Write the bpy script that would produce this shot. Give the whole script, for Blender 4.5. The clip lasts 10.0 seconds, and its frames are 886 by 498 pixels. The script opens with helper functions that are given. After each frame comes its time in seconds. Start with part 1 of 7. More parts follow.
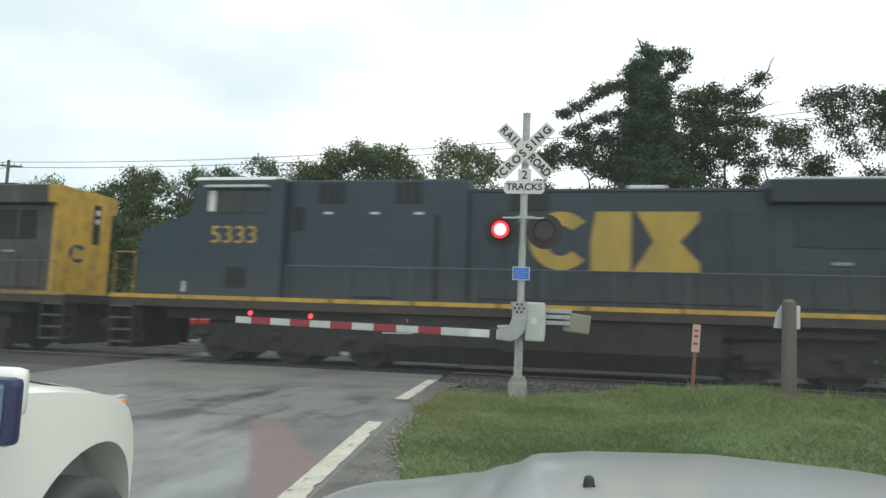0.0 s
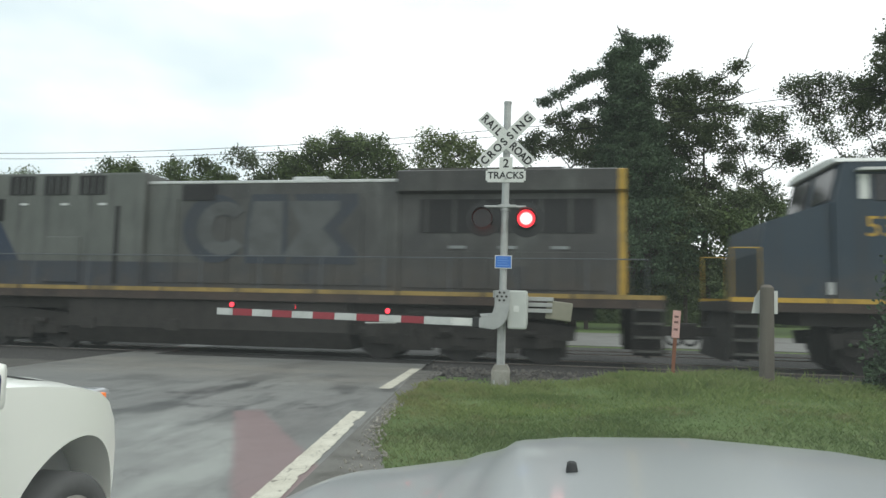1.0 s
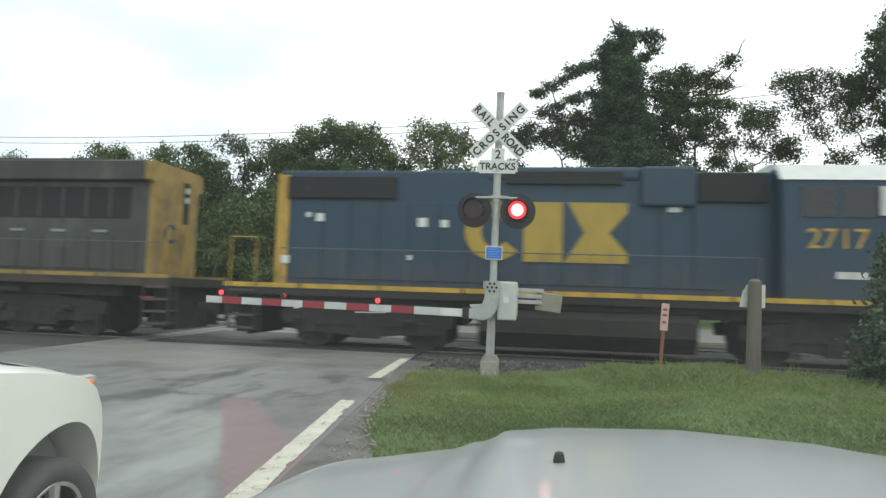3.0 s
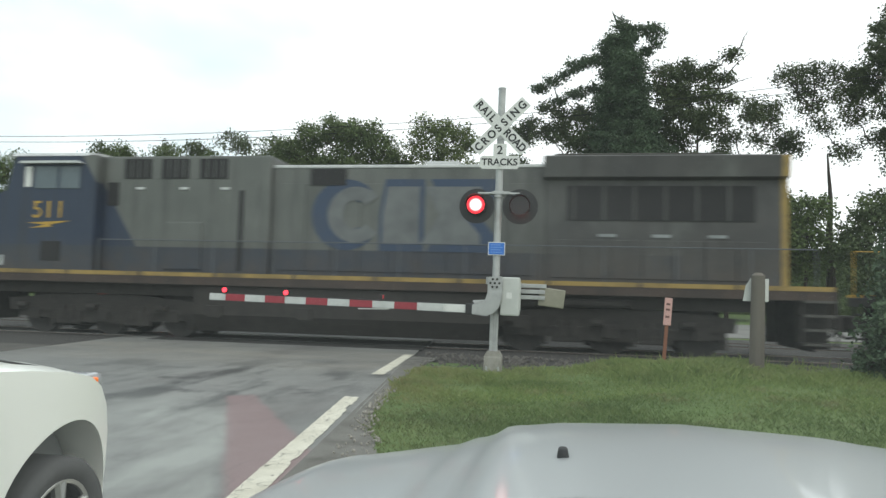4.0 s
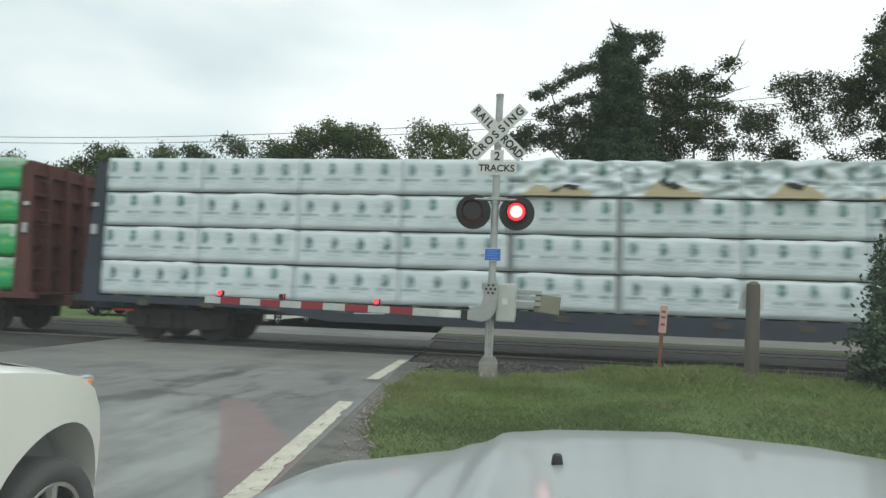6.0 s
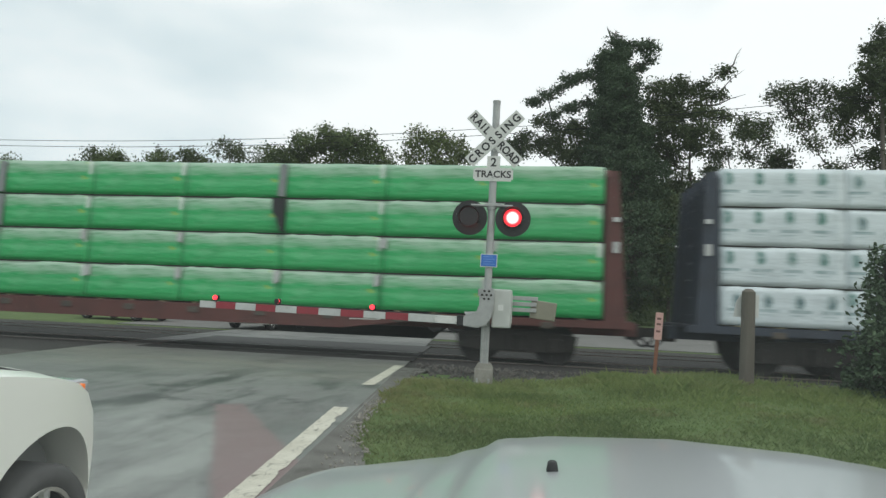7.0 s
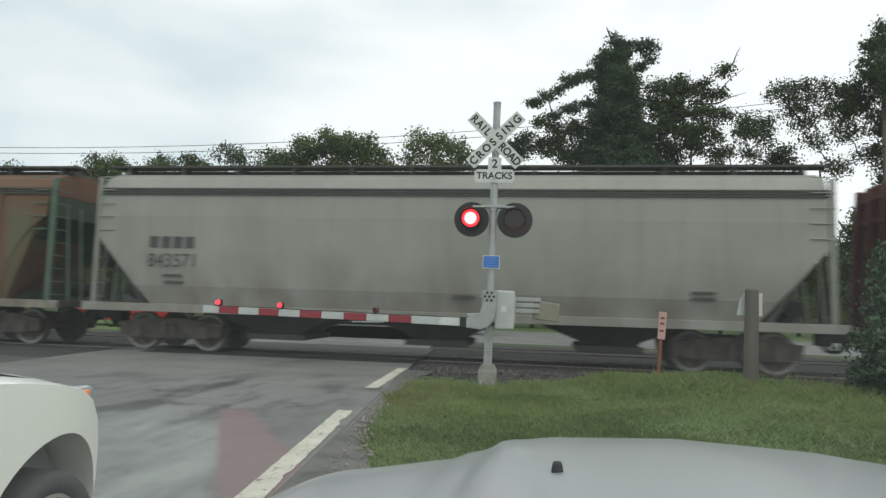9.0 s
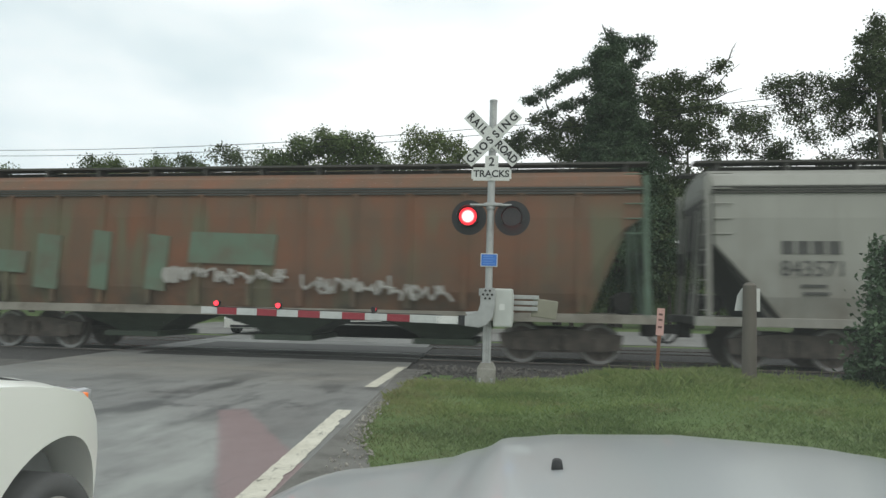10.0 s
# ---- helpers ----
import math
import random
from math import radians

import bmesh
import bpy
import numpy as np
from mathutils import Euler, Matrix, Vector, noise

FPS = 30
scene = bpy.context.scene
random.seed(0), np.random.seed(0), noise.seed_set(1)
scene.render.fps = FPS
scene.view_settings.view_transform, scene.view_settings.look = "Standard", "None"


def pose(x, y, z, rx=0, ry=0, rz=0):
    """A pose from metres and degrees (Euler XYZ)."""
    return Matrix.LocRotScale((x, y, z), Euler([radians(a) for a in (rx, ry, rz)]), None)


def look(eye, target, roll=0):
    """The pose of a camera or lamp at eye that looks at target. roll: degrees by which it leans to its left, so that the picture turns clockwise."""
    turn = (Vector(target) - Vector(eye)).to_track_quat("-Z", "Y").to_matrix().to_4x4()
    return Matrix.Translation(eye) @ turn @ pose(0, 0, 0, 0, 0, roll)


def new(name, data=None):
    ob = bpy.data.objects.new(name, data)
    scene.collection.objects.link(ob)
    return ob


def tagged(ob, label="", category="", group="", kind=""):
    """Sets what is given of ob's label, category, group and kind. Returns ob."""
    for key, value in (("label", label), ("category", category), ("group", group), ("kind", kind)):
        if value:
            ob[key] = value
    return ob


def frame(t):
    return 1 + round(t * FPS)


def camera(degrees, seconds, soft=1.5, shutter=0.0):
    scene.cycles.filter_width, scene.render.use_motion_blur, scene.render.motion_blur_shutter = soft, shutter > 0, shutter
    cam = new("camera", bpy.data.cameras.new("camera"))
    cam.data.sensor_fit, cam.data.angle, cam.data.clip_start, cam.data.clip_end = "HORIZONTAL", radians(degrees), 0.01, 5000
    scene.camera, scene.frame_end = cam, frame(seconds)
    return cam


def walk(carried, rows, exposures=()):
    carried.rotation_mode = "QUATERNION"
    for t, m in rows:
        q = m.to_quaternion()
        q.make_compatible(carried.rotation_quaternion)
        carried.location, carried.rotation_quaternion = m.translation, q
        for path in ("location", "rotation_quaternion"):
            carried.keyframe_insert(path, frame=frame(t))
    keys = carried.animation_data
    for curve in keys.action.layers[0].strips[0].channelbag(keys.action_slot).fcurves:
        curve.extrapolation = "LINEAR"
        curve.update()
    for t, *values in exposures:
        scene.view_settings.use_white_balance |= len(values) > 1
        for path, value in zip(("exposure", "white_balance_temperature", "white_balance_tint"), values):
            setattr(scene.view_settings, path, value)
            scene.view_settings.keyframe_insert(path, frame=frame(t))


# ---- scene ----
EYE = (0.0, 0.0, 1.35)
# seconds, heading, tilt, lean of the hand-held camera in the standing car
TURNS = [
    (0, -11.287, 5.621, 1.886),
    (0.5, -10.409, 5.196, 1.572),
    (1, -9.728, 4.726, 1.22),
    (1.5, -9.188, 4.475, 1.6),
    (2, -8.879, 4.262, 1.945),
    (2.5, -8.855, 4.103, 1.998),
    (4, -9.128, 3.578, 1.498),
    (4.5, -9.143, 3.503, 1.478),
    (5, -9.12, 3.562, 1.74),
    (5.5, -9.0, 3.764, 1.872),
    (7, -8.506, 4.554, 2.392),
    (7.5, -8.515, 4.648, 2.344),
    (8, -8.6, 4.737, 2.245),
    (8.5, -8.711, 4.757, 1.997),
    (9, -8.7, 4.72, 1.7),
    (9.5, -8.597, 4.683, 1.376),
    (10, -8.503, 4.603, 1.105),
]


def aim(yaw, tilt, lean):
    a, b = radians(yaw), radians(tilt)
    way = Vector((math.sin(a) * math.cos(b), math.cos(a) * math.cos(b), math.sin(b)))
    return look(EYE, Vector(EYE) + way, lean)


cam = camera(67.2, 10.0, soft=1.45, shutter=0.3)
walk(cam, [(t, aim(y, p, r)) for t, y, p, r in TURNS],
     exposures=[(0.0, -0.05, 6380, 5), (2.0, 0.06, 6380, 5), (4.9, 0.10, 6380, 5), (5.5, -0.15, 6380, 3), (7.5, -0.28, 6380, 6), (9.0, -0.27, 6400, 6), (10.0, -0.15, 6420, 6)])

# ---- overcast daylight ----
world = bpy.data.worlds.new("sky")
scene.world = world
world.use_nodes = True
wn, wl = world.node_tree.nodes, world.node_tree.links
wn.clear()
sky = wn.new("ShaderNodeTexSky")
sky.sky_type, sky.sun_disc = "NISHITA", False
sky.sun_elevation, sky.sun_rotation = radians(48), radians(30)
tc = wn.new("ShaderNodeTexCoord")
mp = wn.new("ShaderNodeMapping")
mp.inputs["Scale"].default_value = (1.0, 1.0, 2.6)
cloud = wn.new("ShaderNodeTexNoise")
cloud.inputs["Scale"].default_value, cloud.inputs["Detail"].default_value = 1.7, 5.0
ramp = wn.new("ShaderNodeValToRGB")
ramp.color_ramp.elements[0].position, ramp.color_ramp.elements[0].color = 0.37, (0.69, 0.77, 0.80, 1)
ramp.color_ramp.elements[1].position, ramp.color_ramp.elements[1].color = 0.56, (0.99, 1.0, 1.0, 1)
dim = wn.new("ShaderNodeVectorMath")
dim.operation = "SCALE"
dim.inputs["Scale"].default_value = 0.06
mix = wn.new("ShaderNodeMix")
mix.data_type = "RGBA"
mix.inputs[0].default_value = 0.92
bg = wn.new("ShaderNodeBackground")
bg.inputs["Strength"].default_value = 1.3
wo = wn.new("ShaderNodeOutputWorld")
wl.new(tc.outputs["Generated"], mp.inputs["Vector"])
wl.new(mp.outputs[0], cloud.inputs["Vector"])
sep = wn.new("ShaderNodeSeparateXYZ")
thin = wn.new("ShaderNodeMath")          # cloud cover thins towards the west
thin.operation = "MULTIPLY_ADD"
thin.inputs[1].default_value = 0.22
wl.new(tc.outputs["Generated"], sep.inputs[0])
wl.new(sep.outputs["X"], thin.inputs[0])
wl.new(cloud.outputs["Fac"], thin.inputs[2])
wl.new(thin.outputs[0], ramp.inputs["Fac"])
wl.new(sky.outputs[0], dim.inputs[0])
wl.new(dim.outputs[0], mix.inputs[6])
wl.new(ramp.outputs[0], mix.inputs[7])
wl.new(mix.outputs[2], bg.inputs["Color"])
wl.new(bg.outputs[0], wo.inputs[0])

sun = new("sun", bpy.data.lights.new("sun", "SUN"))
sun.data.energy, sun.data.angle, sun.data.color = 0.75, radians(30), (1.0, 0.97, 0.92)
sun.matrix_world = look((20, -30, 50), (0, 0, 0))


# ---- helpers of this scene ----
def part(name, bm, material, parent=None, label="", smooth=False):
    me = bpy.data.meshes.new(name)
    bm.to_mesh(me)
    bm.free()
    if smooth:
        me.polygons.foreach_set("use_smooth", [True] * len(me.polygons))
    me.materials.append(material)
    ob = new(name, me)
    ob.parent = parent
    if label:
        tagged(ob, label)
    return ob


def thing(name, label, category, group="", at=None):
    ob = new(name)
    ob.empty_display_size = 0.3
    if at is not None:
        ob.matrix_world = at
    return tagged(ob, label, category, group)


def box(bm, x0, x1, y0, y1, z0, z1, bevel=0.0, m=None):
    r = bmesh.ops.create_cube(bm, size=1.0)
    vs = r["verts"]
    for v in vs:
        v.co = Vector((x0 + (v.co.x + 0.5) * (x1 - x0), y0 + (v.co.y + 0.5) * (y1 - y0), z0 + (v.co.z + 0.5) * (z1 - z0)))
    if bevel:
        es = list({e for v in vs for e in v.link_edges})
        r2 = bmesh.ops.bevel(bm, geom=es, offset=bevel, segments=2, affect="EDGES", profile=0.6)
        vs = list({v for f in r2["faces"] for v in f.verts} | {v for v in vs if v.is_valid})
    if m is not None:
        bmesh.ops.transform(bm, matrix=m, verts=vs)
    return bm


def rod(bm, a, b, r, sides=8, r2=None):
    a, b = Vector(a), Vector(b)
    d = b - a
    m = Matrix.Translation((a + b) / 2) @ d.to_track_quat("Z", "Y").to_matrix().to_4x4()
    bmesh.ops.create_cone(bm, cap_ends=True, segments=sides, radius1=r, radius2=r if r2 is None else r2, depth=d.length, matrix=m)
    return bm


def prism(bm, outline, axis, lo, hi):
    """An outline of 2D points pushed from lo to hi along an axis; the points give the other two axes in order."""
    def at(p, w):
        c = list(p)
        c.insert("xyz".index(axis), w)
        return bm.verts.new(c)
    a, b = [at(p, lo) for p in outline], [at(p, hi) for p in outline]
    n = len(a)
    bm.faces.new(a)
    bm.faces.new(b[::-1])
    for i in range(n):
        bm.faces.new((a[i], b[i], b[(i + 1) % n], a[(i + 1) % n]))
    bmesh.ops.recalc_face_normals(bm, faces=bm.faces[:])
    return bm


def B():
    return bmesh.new()


def lettering(name, text, size, material, parent, m, depth=0.004, wide=1.0, bold=0.0):
    cu = bpy.data.curves.new(name, "FONT")
    cu.offset = bold
    cu.body, cu.size, cu.extrude, cu.align_x, cu.align_y = text, size, depth, "CENTER", "CENTER"
    ob = bpy.data.objects.new(name, cu)
    scene.collection.objects.link(ob)
    me = bpy.data.meshes.new_from_object(ob)
    bpy.data.objects.remove(ob)
    me.transform(m @ Matrix.Diagonal((wide, 1, 1, 1)))
    me.materials.clear()
    me.materials.append(material)
    o = new(name, me)
    o.parent = parent
    return o


# ---- materials ----
class Mat:
    """A principled material with a few short ways to wire it."""

    def __init__(self, name, rough=0.6, metal=0.0):
        self.m = bpy.data.materials.new(name)
        self.m.use_nodes = True
        self.t = self.m.node_tree
        self.p = self.t.nodes["Principled BSDF"]
        self.p.inputs["Roughness"].default_value, self.p.inputs["Metallic"].default_value = rough, metal
        self.c = self.t.nodes.new("ShaderNodeTexCoord")

    def n(self, kind, **kw):
        nd = self.t.nodes.new("ShaderNode" + kind)
        for k, v in kw.items():
            nd.inputs[k.replace("_", " ")].default_value = v
        return nd

    def link(self, a, b):
        self.t.links.new(a, b)

    def noise(self, scale, detail=4.0, stretch=(1, 1, 1), rough=0.6):
        mp = self.n("Mapping", Scale=stretch)
        self.link(self.c.outputs["Object"], mp.inputs["Vector"])
        t = self.n("TexNoise", Scale=scale, Detail=detail, Roughness=rough)
        self.link(mp.outputs[0], t.inputs["Vector"])
        return t.outputs["Fac"]

    def step(self, v, lo, hi):
        r = self.n("MapRange", From_Min=lo, From_Max=hi)
        self.link(v, r.inputs[0])
        return r.outputs[0]

    def math(self, op, a, b=0.0, c=None):
        nd = self.t.nodes.new("ShaderNodeMath")
        nd.operation = op
        for i, v in enumerate((a, b) if c is None else (a, b, c)):
            if isinstance(v, (int, float)):
                nd.inputs[i].default_value = v
            else:
                self.link(v, nd.inputs[i])
        return nd.outputs[0]

    def blend(self, fac, a, b):
        nd = self.t.nodes.new("ShaderNodeMix")
        nd.data_type = "RGBA"
        for i, v in ((0, fac), (6, a), (7, b)):
            if isinstance(v, (int, float)):
                nd.inputs[i].default_value = v
            elif isinstance(v, tuple):
                nd.inputs[i].default_value = (*v, 1)
            else:
                self.link(v, nd.inputs[i])
        return nd.outputs[2]

    def xyz(self):
        s = self.n("SeparateXYZ")
        self.link(self.c.outputs["Object"], s.inputs[0])
        return s.outputs

    def color(self, v):
        if isinstance(v, tuple):
            self.p.inputs["Base Color"].default_value = (*v, 1)
        else:
            self.link(v, self.p.inputs["Base Color"])
        return self

    def bump(self, h, strength=0.3, dist=0.02):
        b = self.n("Bump", Strength=strength, Distance=dist)
        self.link(h, b.inputs["Height"])
        self.link(b.outputs[0], self.p.inputs["Normal"])
        return self


def worn(name, col, dark=None, rough=0.6, metal=0.0, scale=3.0, amount=0.5, fine=40.0, bump=0.15, stretch=(1, 1, 1)):
    """A plain surface with stains at one scale and grain at another."""
    w = Mat(name, rough, metal)
    dark = dark or tuple(c * 0.55 for c in col)
    f = w.math("MULTIPLY", w.step(w.noise(scale, 5, stretch), 0.42, 0.72), amount)
    g = w.noise(fine, 3)
    c = w.blend(f, col, dark)
    c = w.blend(w.math("MULTIPLY", w.step(g, 0.5, 0.8), 0.25), c, tuple(min(1, x * 1.25) for x in col))
    w.color(c)
    w.bump(g, bump, 0.01)
    return w.m


def glow(name, col, strength):
    w = Mat(name, 0.3)
    w.color(col)
    w.p.inputs["Emission Color"].default_value = (*col, 1)
    w.p.inputs["Emission Strength"].default_value = strength
    return w.m


M = {}
M["galv"] = worn("galvanised steel", (0.42, 0.43, 0.42), rough=0.5, metal=0.35, scale=6)
M["greybox"] = worn("grey enamel", (0.50, 0.52, 0.49), rough=0.5, scale=5, amount=0.35)
M["white"] = worn("white sheeting", (0.66, 0.67, 0.64), rough=0.5, scale=5, amount=0.3)
M["armwhite"] = worn("dull white sheeting", (0.50, 0.52, 0.50), rough=0.5, scale=5, amount=0.4)
M["red"] = worn("red sheeting", (0.27, 0.022, 0.035), rough=0.5, scale=8, amount=0.3)
M["black"] = worn("black paint", (0.012, 0.012, 0.013), rough=0.5, scale=8)
M["rubber"] = worn("rubber", (0.015, 0.015, 0.016), rough=0.8, scale=20)
M["blue_sign"] = worn("blue sign", (0.03, 0.16, 0.55), rough=0.4, amount=0.15)
M["steel"] = worn("rail steel", (0.20, 0.17, 0.15), (0.09, 0.06, 0.045), rough=0.45, metal=0.7, scale=8)
M["railtop"] = worn("polished rail head", (0.50, 0.50, 0.50), rough=0.25, metal=1.0, scale=8)
M["under"] = worn("grimy running gear", (0.028, 0.025, 0.022), (0.011, 0.010, 0.009), rough=0.85, scale=4, amount=0.8)
M["brownunder"] = worn("dusty running gear", (0.10, 0.085, 0.07), (0.03, 0.026, 0.022), rough=0.85, scale=4, amount=0.8)
M["wheel"] = worn("wheel steel", (0.16, 0.14, 0.12), (0.05, 0.04, 0.035), rough=0.6, metal=0.4, scale=7)
M["wheel_dark"] = worn("oily wheel steel", (0.036, 0.033, 0.03), (0.014, 0.013, 0.012), rough=0.7, scale=7)
M["tread"] = worn("bright wheel rim", (0.28, 0.27, 0.255), rough=0.4, metal=0.7, scale=7)
M["yellow"] = worn("yellow enamel", (0.50, 0.31, 0.035), (0.16, 0.11, 0.03), rough=0.5, scale=2.5, amount=0.7)
M["wood"] = worn("weathered wood", (0.13, 0.115, 0.095), rough=0.85, scale=5, stretch=(1, 1, 0.15), bump=0.4)
M["stake"] = worn("brown stake", (0.22, 0.09, 0.05), rough=0.8, scale=6)
M["pink"] = worn("faded red marker", (0.58, 0.35, 0.31), rough=0.6, scale=8, amount=0.3)
M["lumber"] = worn("sawn lumber", (0.56, 0.48, 0.32), (0.40, 0.31, 0.18), rough=0.8, scale=5, stretch=(0.2, 3, 3))
M["glassdark"] = worn("dark window glass", (0.012, 0.014, 0.016), rough=0.08, amount=0.1, bump=0.0)
# sky reflection put into the base colour of the paler cab panes
M["glasspale"] = worn("window glass with pale sky in it", (0.10, 0.13, 0.145), rough=0.12, amount=0.3, bump=0.0)
M["basegrey"] = worn("dirty grey cast base", (0.30, 0.29, 0.255), (0.16, 0.15, 0.13), rough=0.8, scale=6, amount=0.7)
M["rail_dark"] = worn("grimy grey handrail", (0.095, 0.105, 0.115), rough=0.6, scale=6)
M["yellow_mark"] = worn("weathered yellow emblem paint", (0.40, 0.275, 0.040), (0.15, 0.12, 0.045), rough=0.6, scale=1.8, amount=0.5, stretch=(1.3, 1, 0.7))
M["yellow_dull"] = worn("faded dirty yellow enamel", (0.30, 0.205, 0.055), (0.10, 0.075, 0.035), rough=0.65, scale=1.6, amount=0.9)
M["mark_sooty"] = worn("navy emblem paint under soot", (0.03, 0.038, 0.052), (0.035, 0.036, 0.038), rough=0.7, scale=1.2, amount=0.9)
M["mark_navy"] = worn("dark navy emblem paint", (0.026, 0.048, 0.095), (0.04, 0.05, 0.07), rough=0.6, scale=1.4, amount=0.7)
M["rustsill"] = worn("rusty brown sill", (0.055, 0.038, 0.030), (0.022, 0.019, 0.017), rough=0.8, scale=1.5, amount=0.9)
M["strap"] = worn("grey film strap", (0.24, 0.26, 0.26), (0.12, 0.13, 0.13), rough=0.5, scale=3)
M["mesh_dark"] = worn("dark grille", (0.014, 0.014, 0.015), rough=0.8)
M["grille_blue"] = worn("dark blue louvres", (0.014, 0.026, 0.040), rough=0.7)
M["dark_gear"] = worn("dark weathered steel", (0.07, 0.068, 0.06), (0.03, 0.03, 0.026), rough=0.8, scale=3)
M["silver"] = worn("silver paint", (0.55, 0.56, 0.55), rough=0.45, metal=0.3)

# ---- ground, road and track ----
TRACK_Y = 16.65          # middle of the near track
ROAD_DX = -0.105         # the road leans this much to the left per metre ahead


def road_right(y):
    return -1.78 + ROAD_DX * (y - 4.5)


def road_left(y):
    return road_right(y) - 7.6


def smooth(a, b, v):
    t = min(1, max(0, (v - a) / (b - a)))
    return t * t * (3 - 2 * t)


def ground_z(x, y):
    off = x - road_right(y)
    hump = 0.03 * math.exp(-((x - 1.9) / 1.25) ** 2 - ((y - 10.9) / 1.1) ** 2)
    rise = hump + 0.22 * smooth(1.4, 4.6, off) * smooth(4.5, 11.0, y) * (1 - smooth(11.9, 13.2, y))
    bumps = 0.035 * noise.noise((x * 0.7, y * 0.7, 0)) * smooth(0.4, 1.5, off) * (1 - smooth(12, 14, y)) if y > 3 else 0
    far = -0.02 - 0.22 * smooth(12.7, 13.6, y) * (1 - smooth(23.6, 24.4, y))
    return far + rise + bumps


def build_ground():
    bm = B()
    xs = sorted({-3000, -800, -250, -100, -60, -40, -25, 25, 40, 60, 100, 250, 800, 3000} | {round(-15 + i * 0.3, 2) for i in range(101)})
    ys = sorted({-3000, -800, -250, -100, -50, -20, -8, 25, 35, 50, 80, 120, 250, 800, 3000} | {round(i * 0.3, 2) for i in range(87)})
    grid = [[bm.verts.new((x, y, ground_z(x, y))) for x in xs] for y in ys]
    for j in range(len(ys) - 1):
        for i in range(len(xs) - 1):
            bm.faces.new((grid[j][i], grid[j][i + 1], grid[j + 1][i + 1], grid[j + 1][i]))
    g = Mat("grassy earth", 0.95)
    c = g.blend(g.step(g.noise(0.6, 5), 0.35, 0.7), (0.085, 0.14, 0.036), (0.13, 0.175, 0.055))
    c = g.blend(g.step(g.noise(14, 4), 0.45, 0.75), c, (0.065, 0.10, 0.028))
    g.color(c)
    g.bump(g.noise(30, 4), 0.5, 0.04)
    tagged(part("ground", bm, g.m, smooth=True), "mown green grass and earth, rising to a low bank", "ground", kind="structure")


def build_road():
    bm = B()
    ys = [-60, -20, 0, 2, 4, 6, 8, 10, 12, 14, 15.0, 19.0, 22.0, 24, 60, 140]
    rows = [[bm.verts.new((road_left(y) + (road_right(y) - road_left(y)) * k / 8, y, 0.0)) for k in range(9)] for y in ys]
    for a, b in zip(rows, rows[1:]):
        for k in range(8):
            bm.faces.new((a[k], a[k + 1], b[k + 1], b[k]))
    r = Mat("patched asphalt", 0.75)
    x, y, z = r.xyz()
    big = r.noise(0.35, 5)
    c = r.blend(r.step(big, 0.35, 0.65), (0.14, 0.141, 0.135), (0.225, 0.226, 0.213))
    streak = r.noise(0.8, 7, (1.0, 0.30, 1.0), 0.62)
    c = r.blend(r.math("MULTIPLY", r.step(streak, 0.53, 0.66), 0.5), c, (0.065, 0.056, 0.055))
    # oily stains in the middle of the lane
    near = r.math("SQRT", r.math("ADD", r.math("POWER", r.math("ADD", x, 4.5), 2.0), r.math("POWER", r.math("MULTIPLY", r.math("ADD", y, -8.6), 0.75), 2.0)))
    oil = r.math("MULTIPLY", r.step(near, 3.2, 1.2), r.step(r.noise(1.7, 7, (1.0, 0.34, 1.0), 0.62), 0.49, 0.62))
    c = r.blend(r.math("MULTIPLY", oil, 0.9), c, (0.03, 0.031, 0.031))
    scuff = r.math("MULTIPLY", r.step(near, 4.2, 1.6), r.step(r.noise(0.8, 8, (0.75, 1.0, 1.0), 0.68), 0.57, 0.63))
    c = r.blend(r.math("MULTIPLY", scuff, 0.8), c, (0.033, 0.033, 0.033))
    # dusty tan strip before the rails
    dust = r.math("MULTIPLY", r.math("MULTIPLY", r.step(y, 10.2, 11.6), r.step(y, 14.6, 13.6)), r.step(r.noise(0.9, 5, (0.5, 1.0, 1.0)), 0.36, 0.62))
    c = r.blend(r.math("MULTIPLY", dust, 0.6), c, (0.27, 0.25, 0.215))
    # pale scoured concrete showing in the near lane
    wobble = r.math("MULTIPLY", r.math("ADD", r.noise(2.2, 5), -0.5), 0.35)
    along = r.math("ADD", r.math("ADD", r.math("ADD", x, 3.9), r.math("MULTIPLY", r.math("ADD", y, -8.5), 0.414)), wobble)
    pale = r.math("MULTIPLY", r.math("MULTIPLY", r.step(along, -0.02, -0.1), r.step(along, -2.0, -1.0)), r.step(y, 8.0, 6.6))
    pale = r.math("MULTIPLY", pale, r.step(r.noise(1.5, 7, (1.0, 0.3, 1.0), 0.62), 0.36, 0.58))
    c = r.blend(r.math("MULTIPLY", pale, 0.75), c, (0.33, 0.345, 0.32))
    # reddish patch beside it; the straight left edge is a windscreen reflection put into colour
    ends = r.math("ADD", y, r.math("MULTIPLY", wobble, 2.0))
    lo = r.math("ADD", r.math("ADD", x, r.math("MULTIPLY", y, 0.501)), r.math("MULTIPLY", wobble, 0.25))
    hi = r.math("ADD", r.math("ADD", r.math("ADD", x, 3.563), r.math("MULTIPLY", r.math("ADD", y, -7.847), 0.665)), r.math("MULTIPLY", wobble, 0.3))
    band = r.math("MULTIPLY", r.math("MULTIPLY", r.step(lo, -0.03, 0.05), r.step(hi, 0.05, -0.04)), r.step(ends, 7.95, 7.7))
    c = r.blend(r.math("MULTIPLY", band, 0.9), c, (0.215, 0.142, 0.142))
    cracks = r.n("TexVoronoi", Scale=0.8)
    cracks.feature = "DISTANCE_TO_EDGE"
    wob = r.n("VectorMath")
